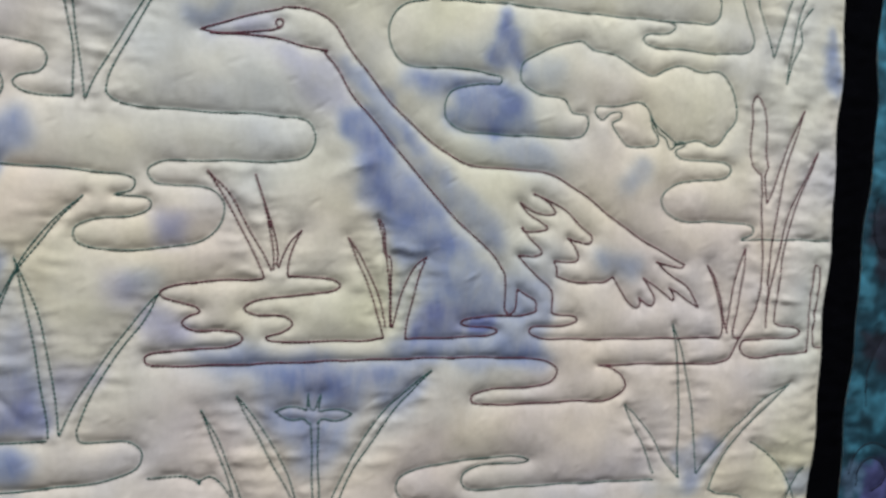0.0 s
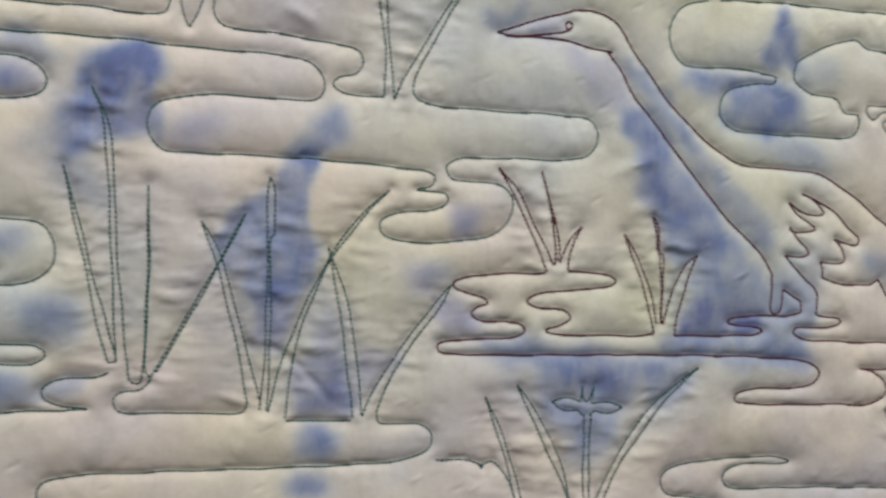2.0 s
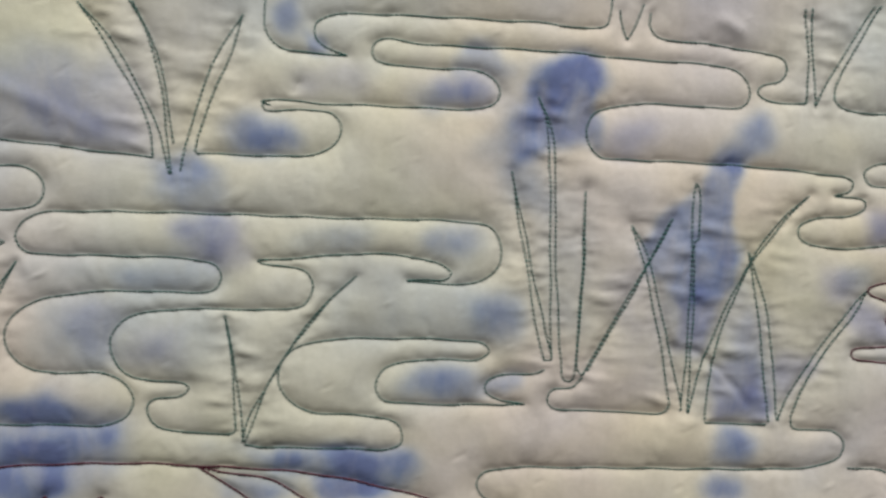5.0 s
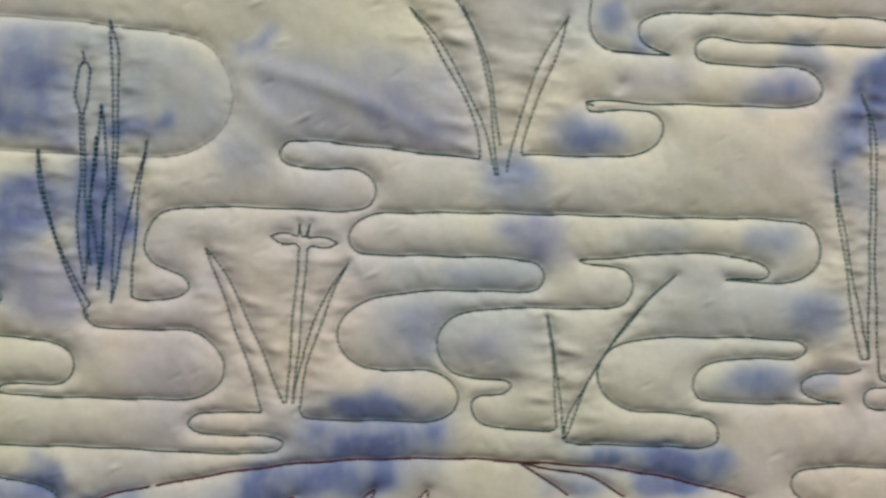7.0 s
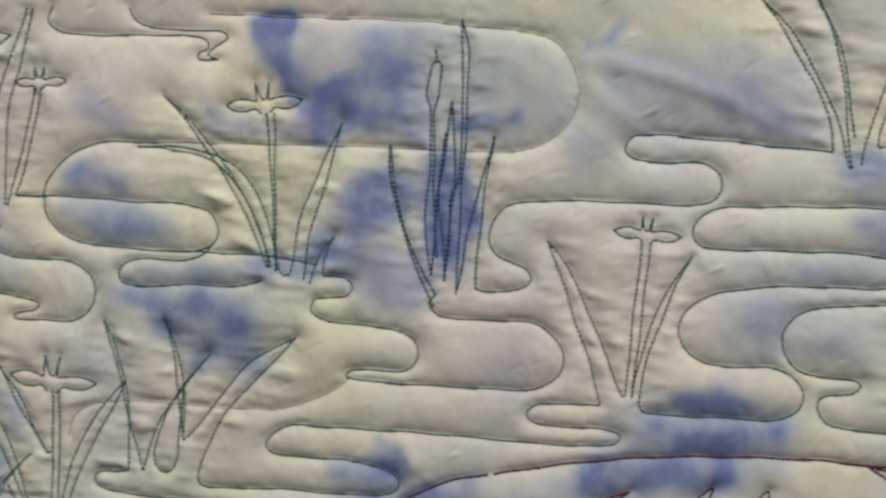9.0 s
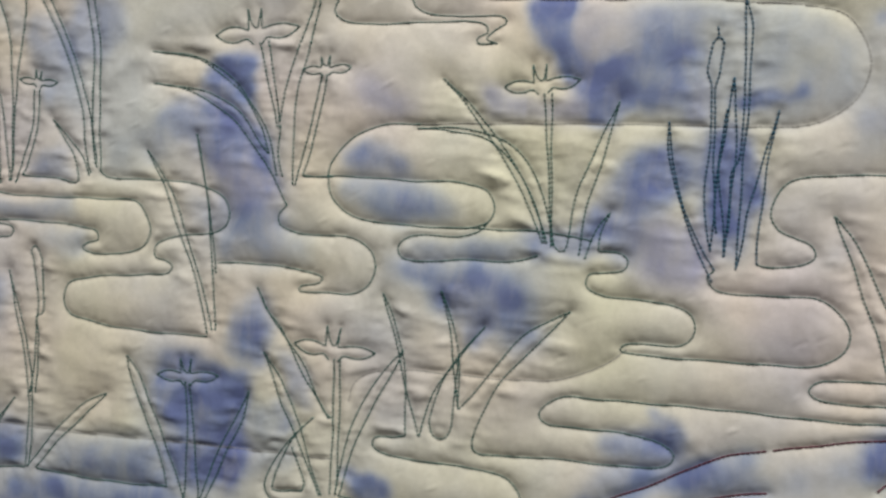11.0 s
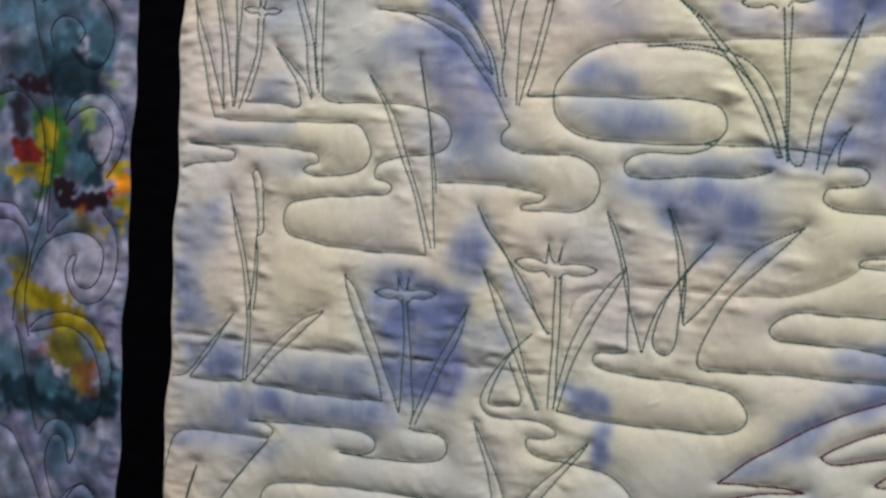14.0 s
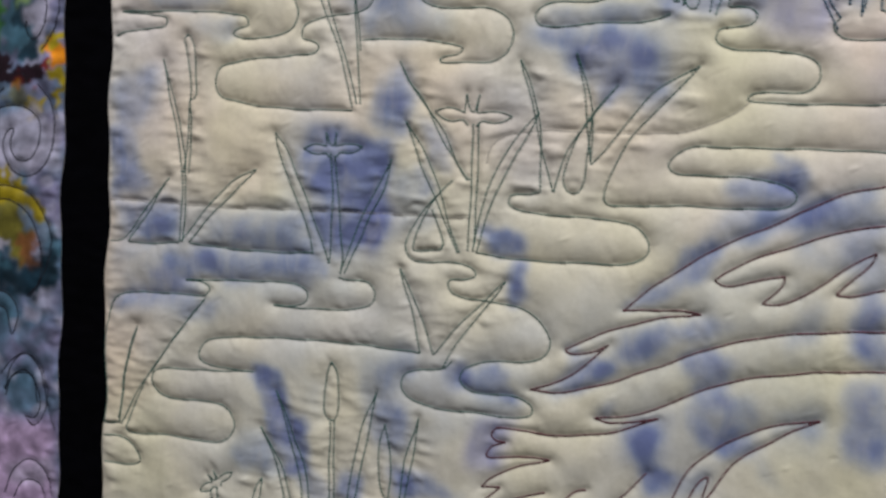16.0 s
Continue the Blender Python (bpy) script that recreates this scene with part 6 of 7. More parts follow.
        for ax, az, bx, bz, rise, wide in creases:
            # a fold in the cloth from a to b, tapering to both ends
            ln = math.hypot(bx - ax, bz - az)
            u = ((xx - ax) * (bx - ax) + (zz - az) * (bz - az)) / ln ** 2
            v = ((xx - ax) * (bz - az) - (zz - az) * (bx - ax)) / ln + 0.05 * ln * np.sin(3 * u)
            self.h += rise * np.exp(-(v / wide) ** 2) * np.exp(-((u - 0.5) / 0.42) ** 4)

    def height(self, p):
        u, v = (p[:, 0] - self.x0) / self.cell, (p[:, 1] - self.z0) / self.cell
        nz, nx = self.h.shape
        j, i = np.clip(u.astype(int), 0, nx - 2), np.clip(v.astype(int), 0, nz - 2)
        a, b = np.clip(u - j, 0, 1), np.clip(v - i, 0, 1)
        return (self.h[i, j] * (1 - a) + self.h[i, j + 1] * a) * (1 - b) + (self.h[i + 1, j] * (1 - a) + self.h[i + 1, j + 1] * a) * b

    def mesh(self, name, warp=None):
        nz, nx = self.h.shape
        xx, zz = np.meshgrid(self.x, self.z)
        if warp is not None:
            xx = xx + warp(xx, zz)
        co = np.stack([xx * MM, -self.h * MM, zz * MM], -1).reshape(-1, 3)
        a = (np.arange(nz - 1)[:, None] * nx + np.arange(nx - 1)[None]).ravel()
        quads = np.stack([a, a + 1, a + nx + 1, a + nx], 1)
        return grid_mesh(name, co, quads)


def grid_mesh(name, co, quads):
    me = bpy.data.meshes.new(name)
    me.vertices.add(len(co))
    me.vertices.foreach_set("co", np.ascontiguousarray(co, np.float32).ravel())
    me.loops.add(quads.size)
    me.loops.foreach_set("vertex_index", np.ascontiguousarray(quads, np.int32).ravel())
    me.polygons.add(len(quads))
    me.polygons.foreach_set("loop_start", np.arange(len(quads), dtype=np.int32) * quads.shape[1])
    me.polygons.foreach_set("use_smooth", np.ones(len(quads), bool))
    me.update(calc_edges=True)
    return me


def part(name, data, mat, parent, label=""):
    """One mesh object under a thing or a part; data: a bmesh or a mesh."""
    if isinstance(data, bmesh.types.BMesh):
        me = bpy.data.meshes.new(name)
        data.to_mesh(me)
        data.free()
    else:
        me = data
    me.materials.append(mat)
    ob = new(name, me)
    ob.parent = parent
    return tagged(ob, label)


def slab(x0, x1, y0, y1, z0, z1, bevel=0.0):
    bm = bmesh.new()
    bmesh.ops.create_cube(bm, size=1)
    for v in bm.verts:
        v.co = Vector(((x0 + x1) / 2 + v.co.x * (x1 - x0), (y0 + y1) / 2 + v.co.y * (y1 - y0), (z0 + z1) / 2 + v.co.z * (z1 - z0)))
    if bevel:
        bmesh.ops.bevel(bm, geom=bm.edges[:], offset=bevel, segments=2, affect="EDGES")
    return bm


quilt = new("quilt")
quilt.location = BASE
tagged(quilt, "cream and blue hand-dyed quilt with stitched heron hanging on wall", "quilt")


def seam_wave(z, seed):
    """The sideways wander of a seam where the padding pushes against it."""
    bow = -3.0 * np.clip((z - 170) / 40, 0, 1.3) if seed in (2.3, 5.7) else 0
    lean = {4.4: 0.015 * (z + 75), 1.0: 0.0075 * (z + 60), 5.7: 0.018 * (z - 60)}.get(seed, 0)
    return bow + lean + 1.0 * np.sin(z / 17.0 + seed) + 0.7 * np.sin(z / 8.3 + 2.1 * seed) + 0.35 * np.sin(z / 41.0 + 3 * seed)


GATHERED = ("leaf", "stem", "head", "cattail")
on_panel = [(1.0 if name in GATHERED else 0.3, line) for k, name, line in LINES if MOTIFS[k][0] != "scroll_quilting"]
CREASES = [
    (-166, 123, -78, 95, 1.2, 4),
    (-165, 114, -136, 88, 1.3, 5),
    (-166, 124, -144, 141, -1.2, 7),
    (162, 24, 179, 21, -0.7, 2.5),
    (174, 24, 203, -3, -1.3, 1.9),
    (171, 167, 186, 159, 1.2, 3),
    (-235, -42, -223, -56, -1, 5),
    (-258, 22, -243, 1, 0.9, 5),
    (-521, 87, -490, 109, 0.9, 4.5),
    (405, 194, 425, 175, 0.6, 5),
    (87, -28, 98, -13, 0.7, 5),
    (102, -28, 111, -10, 0.7, 5),
    (-232, -42, -221, -59, 1.7, 4.5),
    (-27, 78, -24, 74, 0.5, 4),
    (332, 90, 349, 95, 1, 3.5),
    (322, 107, 350, 117, 1.1, 3.5),
]
panel = Cloth(LEFT, RIGHT, LOW, HIGH, 1.0, on_panel, 2.9, 5.0, seams=(LEFT, RIGHT), seed=11, creases=CREASES)


def panel_warp(xx, zz):
    return seam_wave(zz, 1.0) * np.exp(-(xx - LEFT) / 12) + seam_wave(zz, 2.3) * np.exp(-(RIGHT - xx) / 12)


me = panel.mesh("centre_panel", panel_warp)
xx, zz = np.meshgrid(panel.x, panel.z)
nz, nx = xx.shape
wx = xx + 1.5 * field(nz, nx, 1.0, 20, 90, seed=51) + 0.8 * field(nz, nx, 1.0, 6, 22, seed=53)
wz = zz + 1.5 * field(nz, nx, 1.0, 20, 90, seed=52) + 0.8 * field(nz, nx, 1.0, 6, 22, seed=54)
clear, tones = np.ones((nz, nx)), np.zeros((3, nz, nx)) + 1e-4
for tone, amount, soft, corners in WASHES:
    rows_in, cols_in, cover = soaked(wx, wz, panel, corners, soft)
    clear[rows_in, cols_in] *= 1 - amount * cover
    tones[tone][rows_in, cols_in] += amount * cover
dye = 1 - clear ** DEPTH
mottle = field(nz, nx, 1.0, 14, 60, seed=58)
dye = np.clip(dye * (0.98 + 0.05 * field(nz, nx, 1.0, 16, 50, seed=57)) + 0.13 * dye * (1 - dye) * np.clip(mottle, -1.8, 1.8), 0, 1)
me.attributes.new("dye", "FLOAT", "POINT").data.foreach_set("value", dye.astype(np.float32).ravel())
share = tones / tones.sum(0)
for tone, name in ((VIOLET, "violet"), (SLATE, "slate")):
    me.attributes.new(name, "FLOAT", "POINT").data.foreach_set("value", share[tone].astype(np.float32).ravel())
bloom = np.zeros((nz, nx))
for bx, bz, rx, rz, amount in BLUSHES:
    bloom = np.maximum(bloom, amount * np.exp(-(((wx - bx) / rx) ** 2 + ((wz - bz) / rz) ** 2)))
me.attributes.new("bloom", "FLOAT", "POINT").data.foreach_set("value", bloom.astype(np.float32).ravel())
part("centre_panel", me, COTTON, quilt, "cream cotton panel with watery blue-violet dye patches")


def sash(name, x0, wide, seed_left, seed_right):
    c = Cloth(x0, x0 + wide, LOW, HIGH, wide / 16, [], 0.6, 3.0, seams=(x0, x0 + wide), seed=31)
    c.h = c.h * 0.6 - 0.3

    def warp(xx, zz):
        f = (xx - x0) / wide
        return seam_wave(zz, seed_left) * (1 - f) + seam_wave(zz, seed_right) * f

    return part(name, c.mesh(name, warp), BLACK, quilt, "narrow black cotton sashing strip")


sash("sash", LEFT - SASH_LEFT, SASH_LEFT, 4.4, 1.0)
sash("sash", RIGHT, SASH_RIGHT, 2.3, 5.7)


INKS = {
    "teal": (0.045, 0.125, 0.185), "deep": (0.006, 0.024, 0.042), "pale": (0.40, 0.38, 0.50), "wine": (0.013, 0.004, 0.010), "leaf": (0.22, 0.32, 0.06),
    "green": (0.026, 0.105, 0.022), "yellow": (0.27, 0.205, 0.008), "red": (0.15, 0.010, 0.010), "orange": (0.50, 0.17, 0.008), "olive": (0.13, 0.115, 0.018),
    "mist": (0.17, 0.20, 0.28), "rust": (0.17, 0.065, 0.022), "rose": (0.43, 0.31, 0.50), "night": (0.013, 0.048, 0.072), "sea": (0.05, 0.19, 0.27),
    "plum": (0.085, 0.062, 0.21), "slate": (0.10, 0.15, 0.24),
}
STAINS = []


def stain(ink, amount, soft, *corners):
    """One stain of printed colour on a border: its ink, strength, the softness of its edge and its outline."""
    STAINS.append((ink, amount, soft, corners))


stain("deep", 0.5, 6, (-687, 26), (-658, 28), (-657, -11), (-685, -13))
stain("deep", 0.55, 6, (-729, 45), (-687, 43), (-687, 26), (-729, 28))
stain("deep", 0.45, 6, (-700, 66), (-652, 64), (-651, 44), (-700, 42))
stain("teal", 0.5, 7, (-731, 111), (-689, 111), (-648, 76), (-687, 40), (-730, 58))
stain("teal", 0.5, 4, (-668, 128), (-649, 135), (-648, 110), (-667, 106))
stain("deep", 0.5, 4, (-667, 100), (-655, 97), (-654, 75), (-666, 59))
stain("pale", 0.5, 4, (-654, 72), (-643, 72), (-642, 44), (-650, 44))
stain("leaf", 0.5, 2, (-660, 53), (-654, 53), (-655, 47))
stain("teal", 0.6, 4, (-697, 82), (-669, 89), (-652, 70), (-663, 50), (-687, 46), (-704, 59))
stain("deep", 0.85, 3, (-696, 62), (-684, 66), (-664, 60), (-663, 47), (-675, 40), (-700, 44), (-704, 54))
stain("deep", 0.5, 3, (-689, 85), (-676, 86), (-680, 76), (-692, 69))
stain("pale", 0.7, 2, (-680, 79), (-670, 73), (-672, 63), (-680, 68))
stain("pale", 0.45, 4, (-660, 60), (-646, 67), (-645, 32), (-659, 41))
stain("wine", 0.9, 2.5, (-713, 54), (-700, 52), (-700, 42), (-712, 42))
stain("leaf", 0.6, 2, (-659, 52), (-652, 52), (-651, 46), (-659, 47))
stain("green", 0.8, 3, (-712, 28), (-699, 36), (-687, 26), (-684, 7), (-694, -14), (-710, -19))
stain("yellow", 0.8, 2, (-703, 24), (-696, 23), (-696, 11), (-702, 11))
stain("yellow", 0.8, 2, (-705, 2), (-698, -1), (-702, -15), (-709, -8))
stain("red", 0.9, 2, (-722, 9), (-706, 8), (-707, -1), (-722, -2))
stain("teal", 0.7, 3, (-686, 16), (-670, 27), (-664, 11), (-669, -9), (-681, -10), (-686, 3))
stain("deep", 0.7, 2, (-676, 24), (-664, 19), (-664, 11), (-672, 4), (-678, 10))
stain("pale", 0.6, 3, (-668, 18), (-653, 31), (-650, 15), (-657, 2), (-665, 1))
stain("leaf", 0.5, 3, (-679, 38), (-667, 37), (-666, 24), (-674, 20))
stain("wine", 0.95, 2, (-694, -9), (-686, -7), (-681, -16), (-669, -15), (-653, -13), (-659, -21), (-677, -28), (-691, -24))
stain("deep", 0.8, 2, (-671, 1), (-657, 0), (-659, -13), (-671, -9))
stain("red", 0.6, 2, (-675, -19), (-665, -22), (-666, -27), (-677, -26))
stain("red", 0.8, 1.5, (-657, -13), (-650, -12), (-653, -18), (-658, -17))
stain("yellow", 0.9, 2, (-654, 5), (-643, 9), (-643, -4), (-655, -5))
stain("yellow", 0.9, 2, (-653, -14), (-643, -13), (-644, -38), (-650, -39), (-648, -27))
stain("yellow", 0.9, 2, (-670, -36), (-656, -33), (-654, -41), (-664, -45))
stain("orange", 0.95, 2, (-655, -5), (-643, -1), (-643, -13), (-651, -12))
stain("orange", 0.6, 2, (-679, -26), (-671, -26), (-672, -31), (-679, -30))
stain("olive", 0.5, 3, (-685, -30), (-664, -27), (-668, -39), (-685, -37))
stain("pale", 0.6, 5, (-701, -48), (-660, -38), (-644, -50), (-647, -76), (-683, -84), (-702, -73))
stain("yellow", 0.9, 2.5, (-726, -65), (-700, -76), (-675, -81), (-677, -90), (-700, -89), (-726, -89))
stain("yellow", 0.8, 3, (-695, -92), (-679, -89), (-662, -95), (-654, -104), (-655, -111), (-674, -103), (-691, -102))
stain("olive", 0.8, 3, (-697, -106), (-674, -100), (-665, -112), (-665, -133), (-673, -137), (-686, -125), (-699, -117))
stain("mist", 0.5, 3, (-706, -95), (-697, -96), (-699, -105), (-708, -104))
stain("rust", 0.6, 3, (-675, -121), (-665, -116), (-661, -135), (-673, -134))
stain("rust", 0.5, 2, (-703, -111), (-695, -109), (-699, -120), (-704, -120))
stain("pale", 0.6, 2, (-695, -120), (-684, -120), (-679, -128), (-692, -128))
stain("deep", 0.75, 4, (-724, -135), (-690, -126), (-673, -137), (-649, -130), (-644, -136), (-652, -151), (-668, -157), (-685, -153), (-724, -152))
stain("deep", 0.7, 3, (-666, -143), (-645, -123), (-644, -146), (-660, -158))
stain("teal", 0.5, 4, (-662, -98), (-645, -110), (-643, -129), (-659, -125))
stain("deep", 0.5, 5, (-733, -117), (-704, -118), (-702, -150), (-733, -146))
stain("teal", 0.35, 4, (-693, -156), (-676, -154), (-674, -175), (-689, -177))
stain("teal", 0.35, 5, (-688, -206), (-658, -201), (-658, -230), (-679, -238))
stain("teal", 0.35, 5, (-676, -172), (-659, -180), (-667, -192), (-676, -190))
stain("rose", 0.8, 9, (-742, -218), (-688, -235), (-649, -236), (-643, -309), (-742, -330))
stain("wine", 0.6, 1.5, (-706, -229), (-692, -240), (-693, -244), (-708, -233))
stain("wine", 0.6, 1.5, (-714, -259), (-708, -265), (-714, -274))
stain("pale", 0.35, 5, (-668, -146), (-647, -147), (-646, -164), (-659, -162))
stain("pale", 0.4, 5, (-683, -268), (-649, -258), (-648, -274), (-683, -280))
stain("wine", 0.8, 2.5, (-736, 52), (-702, 54), (-697, 47), (-723, 45))
stain("wine", 0.7, 3, (-727, 42), (-714, 42), (-718, 15), (-729, 18))
stain("deep", 0.6, 5, (-741, 69), (-710, 76), (-665, 63), (-665, 53), (-702, 52), (-740, 55))
stain("green", 0.8, 3, (-714, 32), (-705, 32), (-707, 19), (-714, 19))
stain("green", 0.7, 3, (-749, 42), (-731, 42), (-736, 28), (-749, 28))
stain("yellow", 0.8, 2.5, (-705, 26), (-697, 26), (-701, 12), (-707, -1), (-726, -13), (-735, -3), (-718, -2))
stain("red", 0.95, 2.5, (-727, 13), (-711, 15), (-707, 5), (-718, -1), (-726, 3))
stain("olive", 0.7, 3, (-728, -58), (-714, -55), (-712, -71), (-725, -72))
stain("olive", 0.7, 3, (-725, -79), (-714, -78), (-716, -99), (-722, -96))
stain("teal", 0.5, 6, (-747, -106), (-720, -107), (-715, -149), (-746, -150))
stain("mist", 0.5, 6, (-737, -170), (-714, -174), (-696, -218), (-736, -226))
stain("deep", 0.85, 3, (-733, -135), (-698, -129), (-676, -136), (-672, -150), (-697, -149), (-733, -155))
stain("deep", 0.85, 3, (-674, -143), (-651, -126), (-644, -136), (-647, -147), (-663, -155), (-672, -153))
stain("teal", 0.7, 3, (-706, -121), (-689, -130), (-676, -139), (-702, -142))
stain("slate", 0.6, 3, (-675, -101), (-660, -103), (-658, -117), (-670, -114))
stain("rust", 0.7, 3, (-674, -115), (-662, -117), (-661, -138), (-672, -132))
stain("olive", 0.7, 3, (-689, -99), (-675, -99), (-674, -115), (-685, -119), (-694, -113))
stain("pale", 0.7, 2, (-694, -117), (-685, -119), (-685, -125), (-693, -124))
stain("red", 0.4, 2, (-707, -111), (-700, -108), (-702, -117), (-709, -118))
stain("yellow", 0.75, 2.5, (-694, -89), (-673, -87), (-656, -99), (-652, -112), (-660, -106), (-675, -95), (-694, -95))
stain("night", 0.93, 6, (561, 254), (786, 290), (847, -121), (596, -97))
stain("sea", 0.55, 4, (630, 221), (642, 223), (645, 201), (633, 193))
stain("sea", 0.5, 5, (634, 164), (648, 172), (654, 123), (641, 119))
stain("sea", 0.55, 3, (637, 80), (645, 90), (650, 54), (639, 50))
stain("sea", 0.5, 3, (638, 17), (652, 7), (656, -10), (641, -13))
stain("sea", 0.4, 3, (641, -27), (656, -24), (652, -34), (642, -33))
stain("wine", 0.6, 4, (643, 106), (657, 114), (663, 64), (649, 74))
stain("wine", 0.6, 4, (642, 37), (666, 37), (669, 10), (646, 20))
stain("plum", 0.45, 5, (654, -44), (679, -35), (683, -70), (652, -68))
stain("slate", 0.5, 3, (640, -37), (654, -44), (651, -61), (640, -60))
stain("sea", 0.4, 3, (655, 47), (665, 51), (666, 37), (657, 37))
stain("sea", 0.45, 3, (653, 0), (668, 3), (671, -21), (660, -24))
stain("sea", 0.4, 3, (637, 196), (648, 194), (650, 175), (642, 174))
stain("night", 0.5, 4, (631, 189), (649, 188), (651, 169), (636, 168))


def border(x0, x1, seed_in, at_right):
    """A border of printed batik between two seams."""
    lines = [(0.3, line) for k, _, line in LINES if MOTIFS[k][0] == "scroll_quilting"]
    c = Cloth(x0, x1, LOW, HIGH, 1.0, lines, 1.6, 3.4, seams=(x0, x1), seed=71)

    def warp(xx, zz):
        return seam_wave(zz, seed_in) * np.exp(-((xx - x0) if at_right else (x1 - xx)) / 12)

    me = c.mesh("border", warp)
    xx, zz = np.meshgrid(c.x, c.z)
    nz, nx = xx.shape
    wx = xx + 2.0 * field(nz, nx, 1.0, 7, 30, seed=81) + 0.35 * field(nz, nx, 1.0, 4, 12, seed=83)
    wz = zz + 2.0 * field(nz, nx, 1.0, 7, 30, seed=82) + 0.35 * field(nz, nx, 1.0, 4, 12, seed=84)
    # the lilac ground, running to teal in pools and to pale lilac where the wax kept it clean
    f = np.clip(0.5 + 0.4 * field(nz, nx, 1.0, 30, 110, seed=85), 0, 1)[..., None]
    g = np.clip(0.15 + 0.5 * field(nz, nx, 1.0, 18, 60, seed=86), 0, 1)[..., None]
    w = np.clip(-0.2 + 0.5 * field(nz, nx, 1.0, 16, 60, seed=89), 0, 0.8)[..., None]
    ink = np.array((0.075, 0.125, 0.205)) * (1 - f) + np.array((0.19, 0.18, 0.31)) * f
    ink = ink * (1 - 0.55 * g) + 0.55 * g * np.array((0.045, 0.11, 0.165))
    ink = ink * (1 - w) + w * np.array((0.33, 0.32, 0.44))
    for name, amount, soft, corners in STAINS:
        rows_in, cols_in, cover = soaked(wx, wz, c, corners, 0.75 * soft)
        k = np.minimum(1.25 * amount * cover, 1)[..., None]
        ink[rows_in, cols_in] = ink[rows_in, cols_in] * (1 - k) + np.array(INKS[name]) * k
    ink = ink * np.exp(0.20 * field(nz, nx, 1.0, 12, 45, seed=87) + 0.05 * field(nz, nx, 1.0, 5, 15, seed=88))[..., None]
    rgba = np.concatenate([np.clip(ink, 0, 1), np.ones((nz, nx, 1))], -1)
    me.attributes.new("print", "FLOAT_COLOR", "POINT").data.foreach_set("color", rgba.astype(np.float32).ravel())
    return c, part("border", me, BATIK, quilt, "multicoloured batik print border, teal, lilac, yellow and wine")


BORDERS = [border(LEFT - SASH_LEFT - WIDE, LEFT - SASH_LEFT, 4.4, False), border(RIGHT + SASH_RIGHT, RIGHT + SASH_RIGHT + WIDE, 5.7, True)]
part("batting", slab((LEFT - SASH_LEFT - WIDE) * MM, (RIGHT + SASH_RIGHT + WIDE) * MM, 0.0012, 0.006, LOW * MM, HIGH * MM, 0.001), BACKING, quilt, "muslin backing and batting of the quilt")

# ---- the stitches ----
PITCH, THICK = 2.1, 0.36


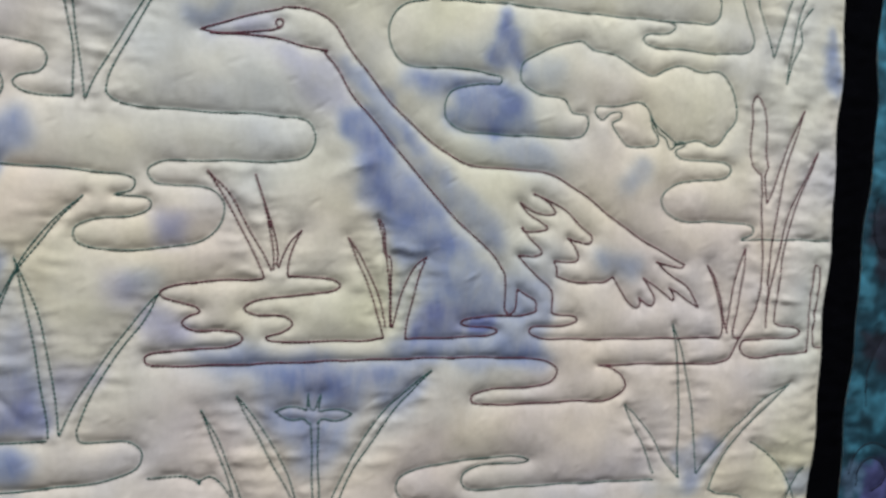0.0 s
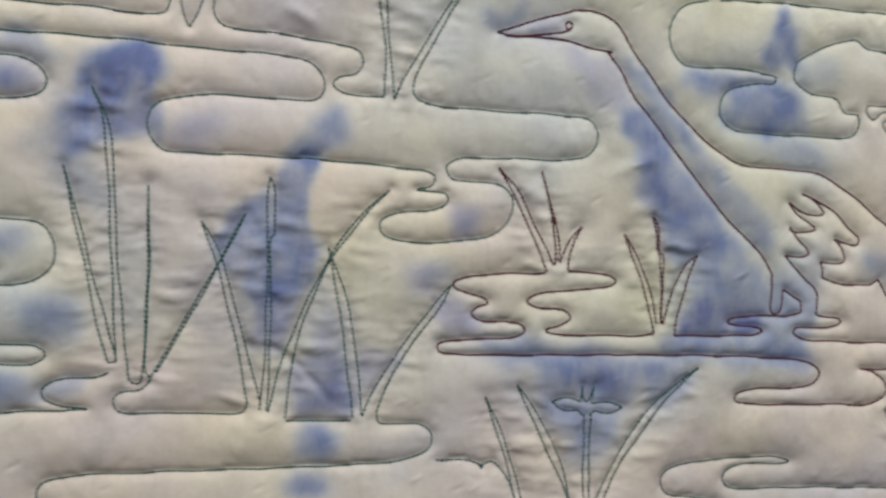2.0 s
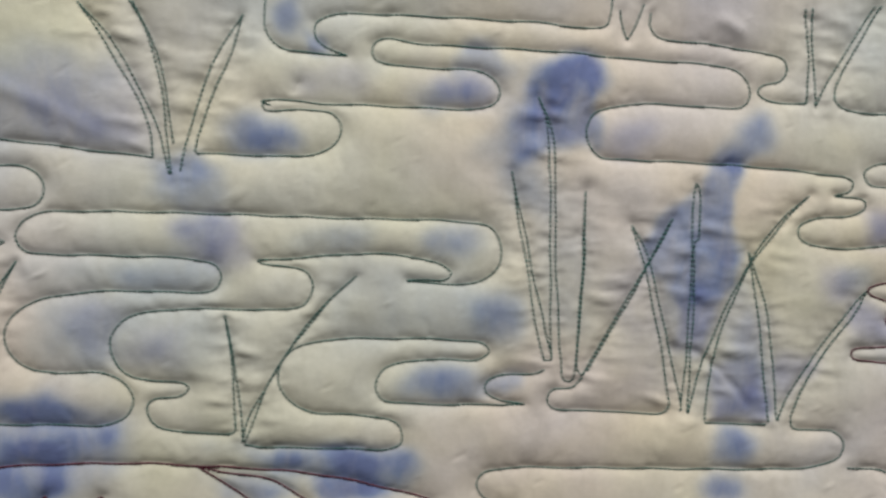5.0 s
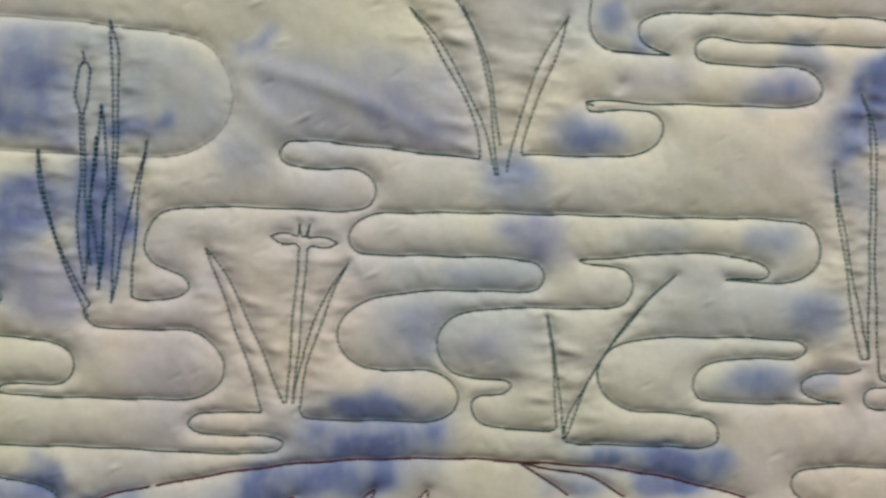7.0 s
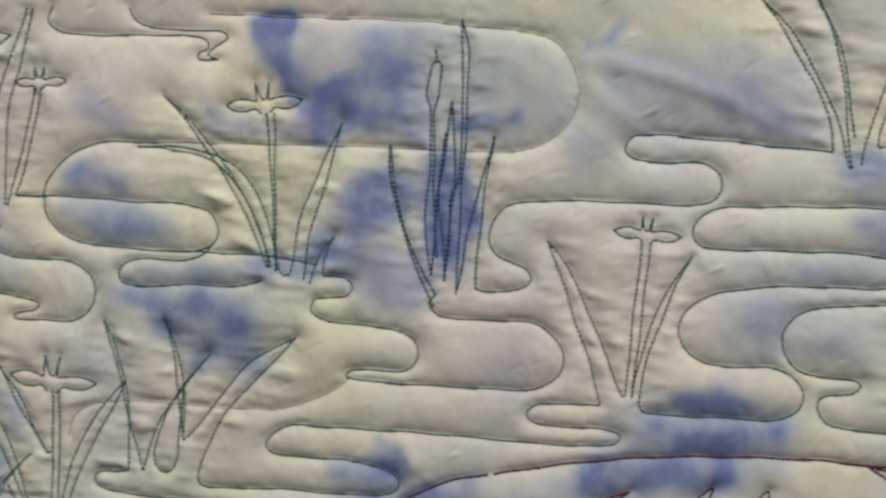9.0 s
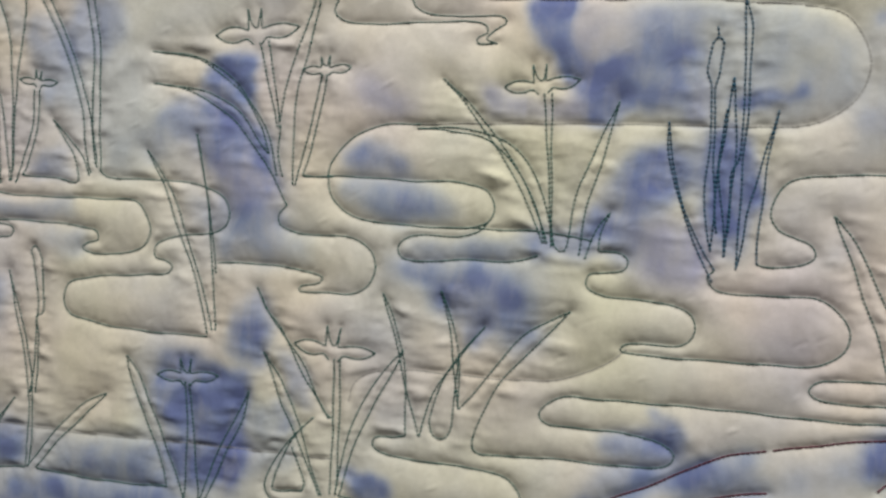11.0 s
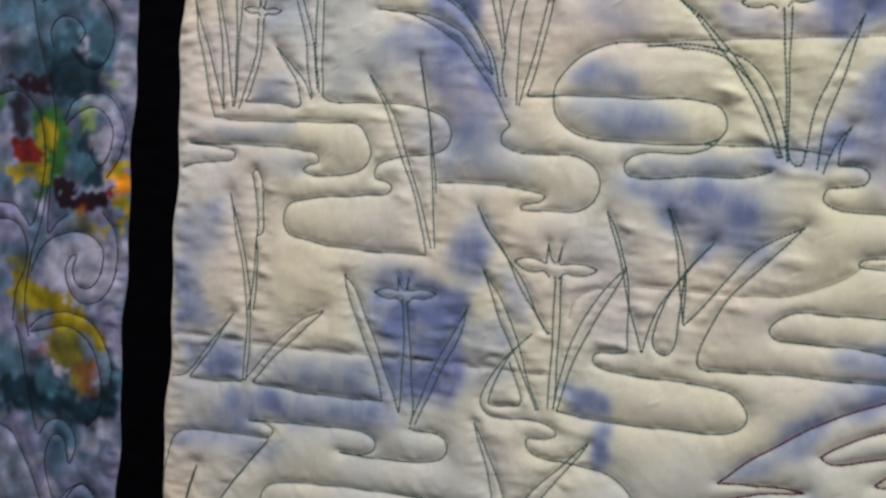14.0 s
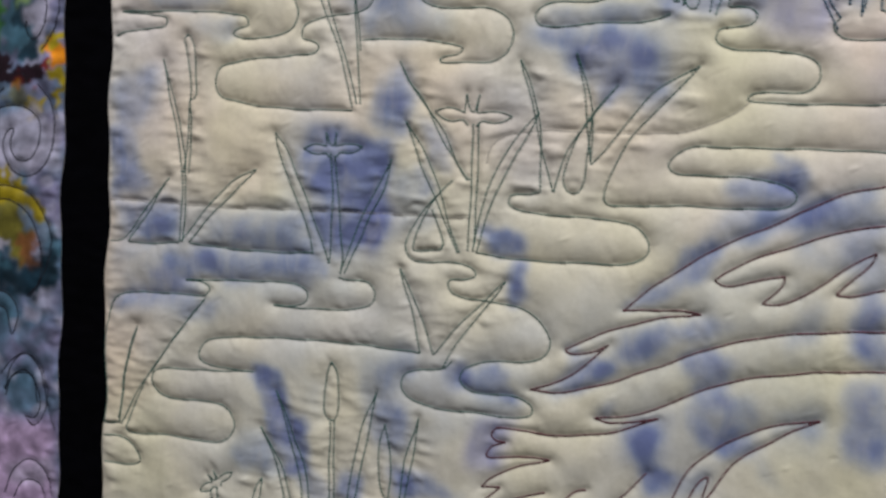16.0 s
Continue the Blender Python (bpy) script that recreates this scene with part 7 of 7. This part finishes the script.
def stitches(name, line, cloth, warp=None, thick=THICK, reach=0.49):
    """A row of single machine stitches, each dipping into the cloth at both ends."""
    step = np.hypot(*np.diff(line, axis=0).T)
    s = np.r_[0, np.cumsum(step)]
    count = max(1, int(s[-1] / PITCH))
    pitch = s[-1] / count
    ends = np.array([-1, -0.6, 0.6, 1]) * reach * pitch
    sink = np.array([-0.22, 0.10, 0.10, -0.22])
    slim = np.array([0.6, 1.0, 1.0, 0.6])
    mid = (np.arange(count) + 0.5) * pitch
    at = mid[:, None] + ends[None]
    x, z = np.interp(at, s, line[:, 0]), np.interp(at, s, line[:, 1])
    tx, tz = x[:, -1] - x[:, 0], z[:, -1] - z[:, 0]
    ln = np.hypot(tx, tz) + 1e-6
    bx, bz = -tz / ln, tx / ln
    h = cloth.height(np.stack([x.ravel(), z.ravel()], 1)).reshape(x.shape)
    h = h.max(1, keepdims=True) * 0.5 + h * 0.5 + sink
    if warp is not None:
        x = x + warp(x, z)
    ang = np.radians([45, 135, 225, 315])
    side, rise = np.cos(ang) * thick, np.sin(ang) * thick
    vx = x[:, :, None] + bx[:, None, None] * side * slim[None, :, None]
    vz = z[:, :, None] + bz[:, None, None] * side * slim[None, :, None]
    vy = -(h[:, :, None] + rise * slim[None, :, None]) + 0 * vx
    co = np.stack([vx, vy, vz], -1).reshape(-1, 3) * MM
    faces = []
    for r in range(3):
        for a in range(4):
            b = (a + 1) % 4
            faces.append((4 * r + a, 4 * r + b, 4 * r + 4 + b, 4 * r + 4 + a))
    faces += [(3, 2, 1, 0), (12, 13, 14, 15)]
    quads = (np.array(faces)[None] + 16 * np.arange(count)[:, None, None]).reshape(-1, 4)
    return grid_mesh(name, co, quads)


def inside(line, x0, x1):
    keep = (line[:, 0] > x0 + 0.5) & (line[:, 0] < x1 - 0.5) & (line[:, 1] > LOW + 1) & (line[:, 1] < HIGH - 1)
    return line[keep]


for k, (name, thread, label, _) in enumerate(MOTIFS):
    group = new(name)
    group.parent = quilt
    tagged(group, label)
    for kk, rowname, line in LINES:
        if kk != k:
            continue
        cloth, warp, lim = panel, panel_warp, (LEFT, RIGHT)
        if name == "scroll_quilting":
            right = line[:, 0].mean() > 0
            cloth, warp = BORDERS[int(right)][0], None
            lim = (cloth.x[0], cloth.x[-1])
        line = inside(line, *lim)
        if len(line) > 6:
            part(rowname, stitches(rowname, line, cloth, warp, 0.22 if thread == "pale" else 0.52 if thread == "blue" else 0.4 if thread == "dark" else 0.52 if thread == "brown" else 0.45 if rowname in GATHERED else 0.39, 0.46 if rowname in GATHERED else 0.54), THREADS[thread], group)

# ---- the room ----
def surface(name, bm, mat, label):
    ob = part(name, bm, mat, None)
    return tagged(ob, label, kind="structure")


surface("wall_back", slab(-3, 3, 0.008, 0.12, 0.0, 2.7), PLASTER, "plain painted wall behind the hanging quilt")
surface("wall_front", slab(-3, 3, -4.12, -4.0, 0.0, 2.7), PLASTER, "plain painted wall closing the room")
surface("wall_left", slab(-3.12, -3.0, -4.0, 0.008, 0.0, 2.7), PLASTER, "plain painted wall closing the room")
surface("wall_right", slab(3.0, 3.12, -4.0, 0.008, 0.0, 2.7), PLASTER, "plain painted wall closing the room")
surface("floor", slab(-3.12, 3.12, -4.12, 0.12, -0.1, 0.0), CARPET, "dark grey carpeted floor")
surface("ceiling", slab(-3.12, 3.12, -4.12, 0.12, 2.7, 2.8), CEILING, "plain white ceiling")
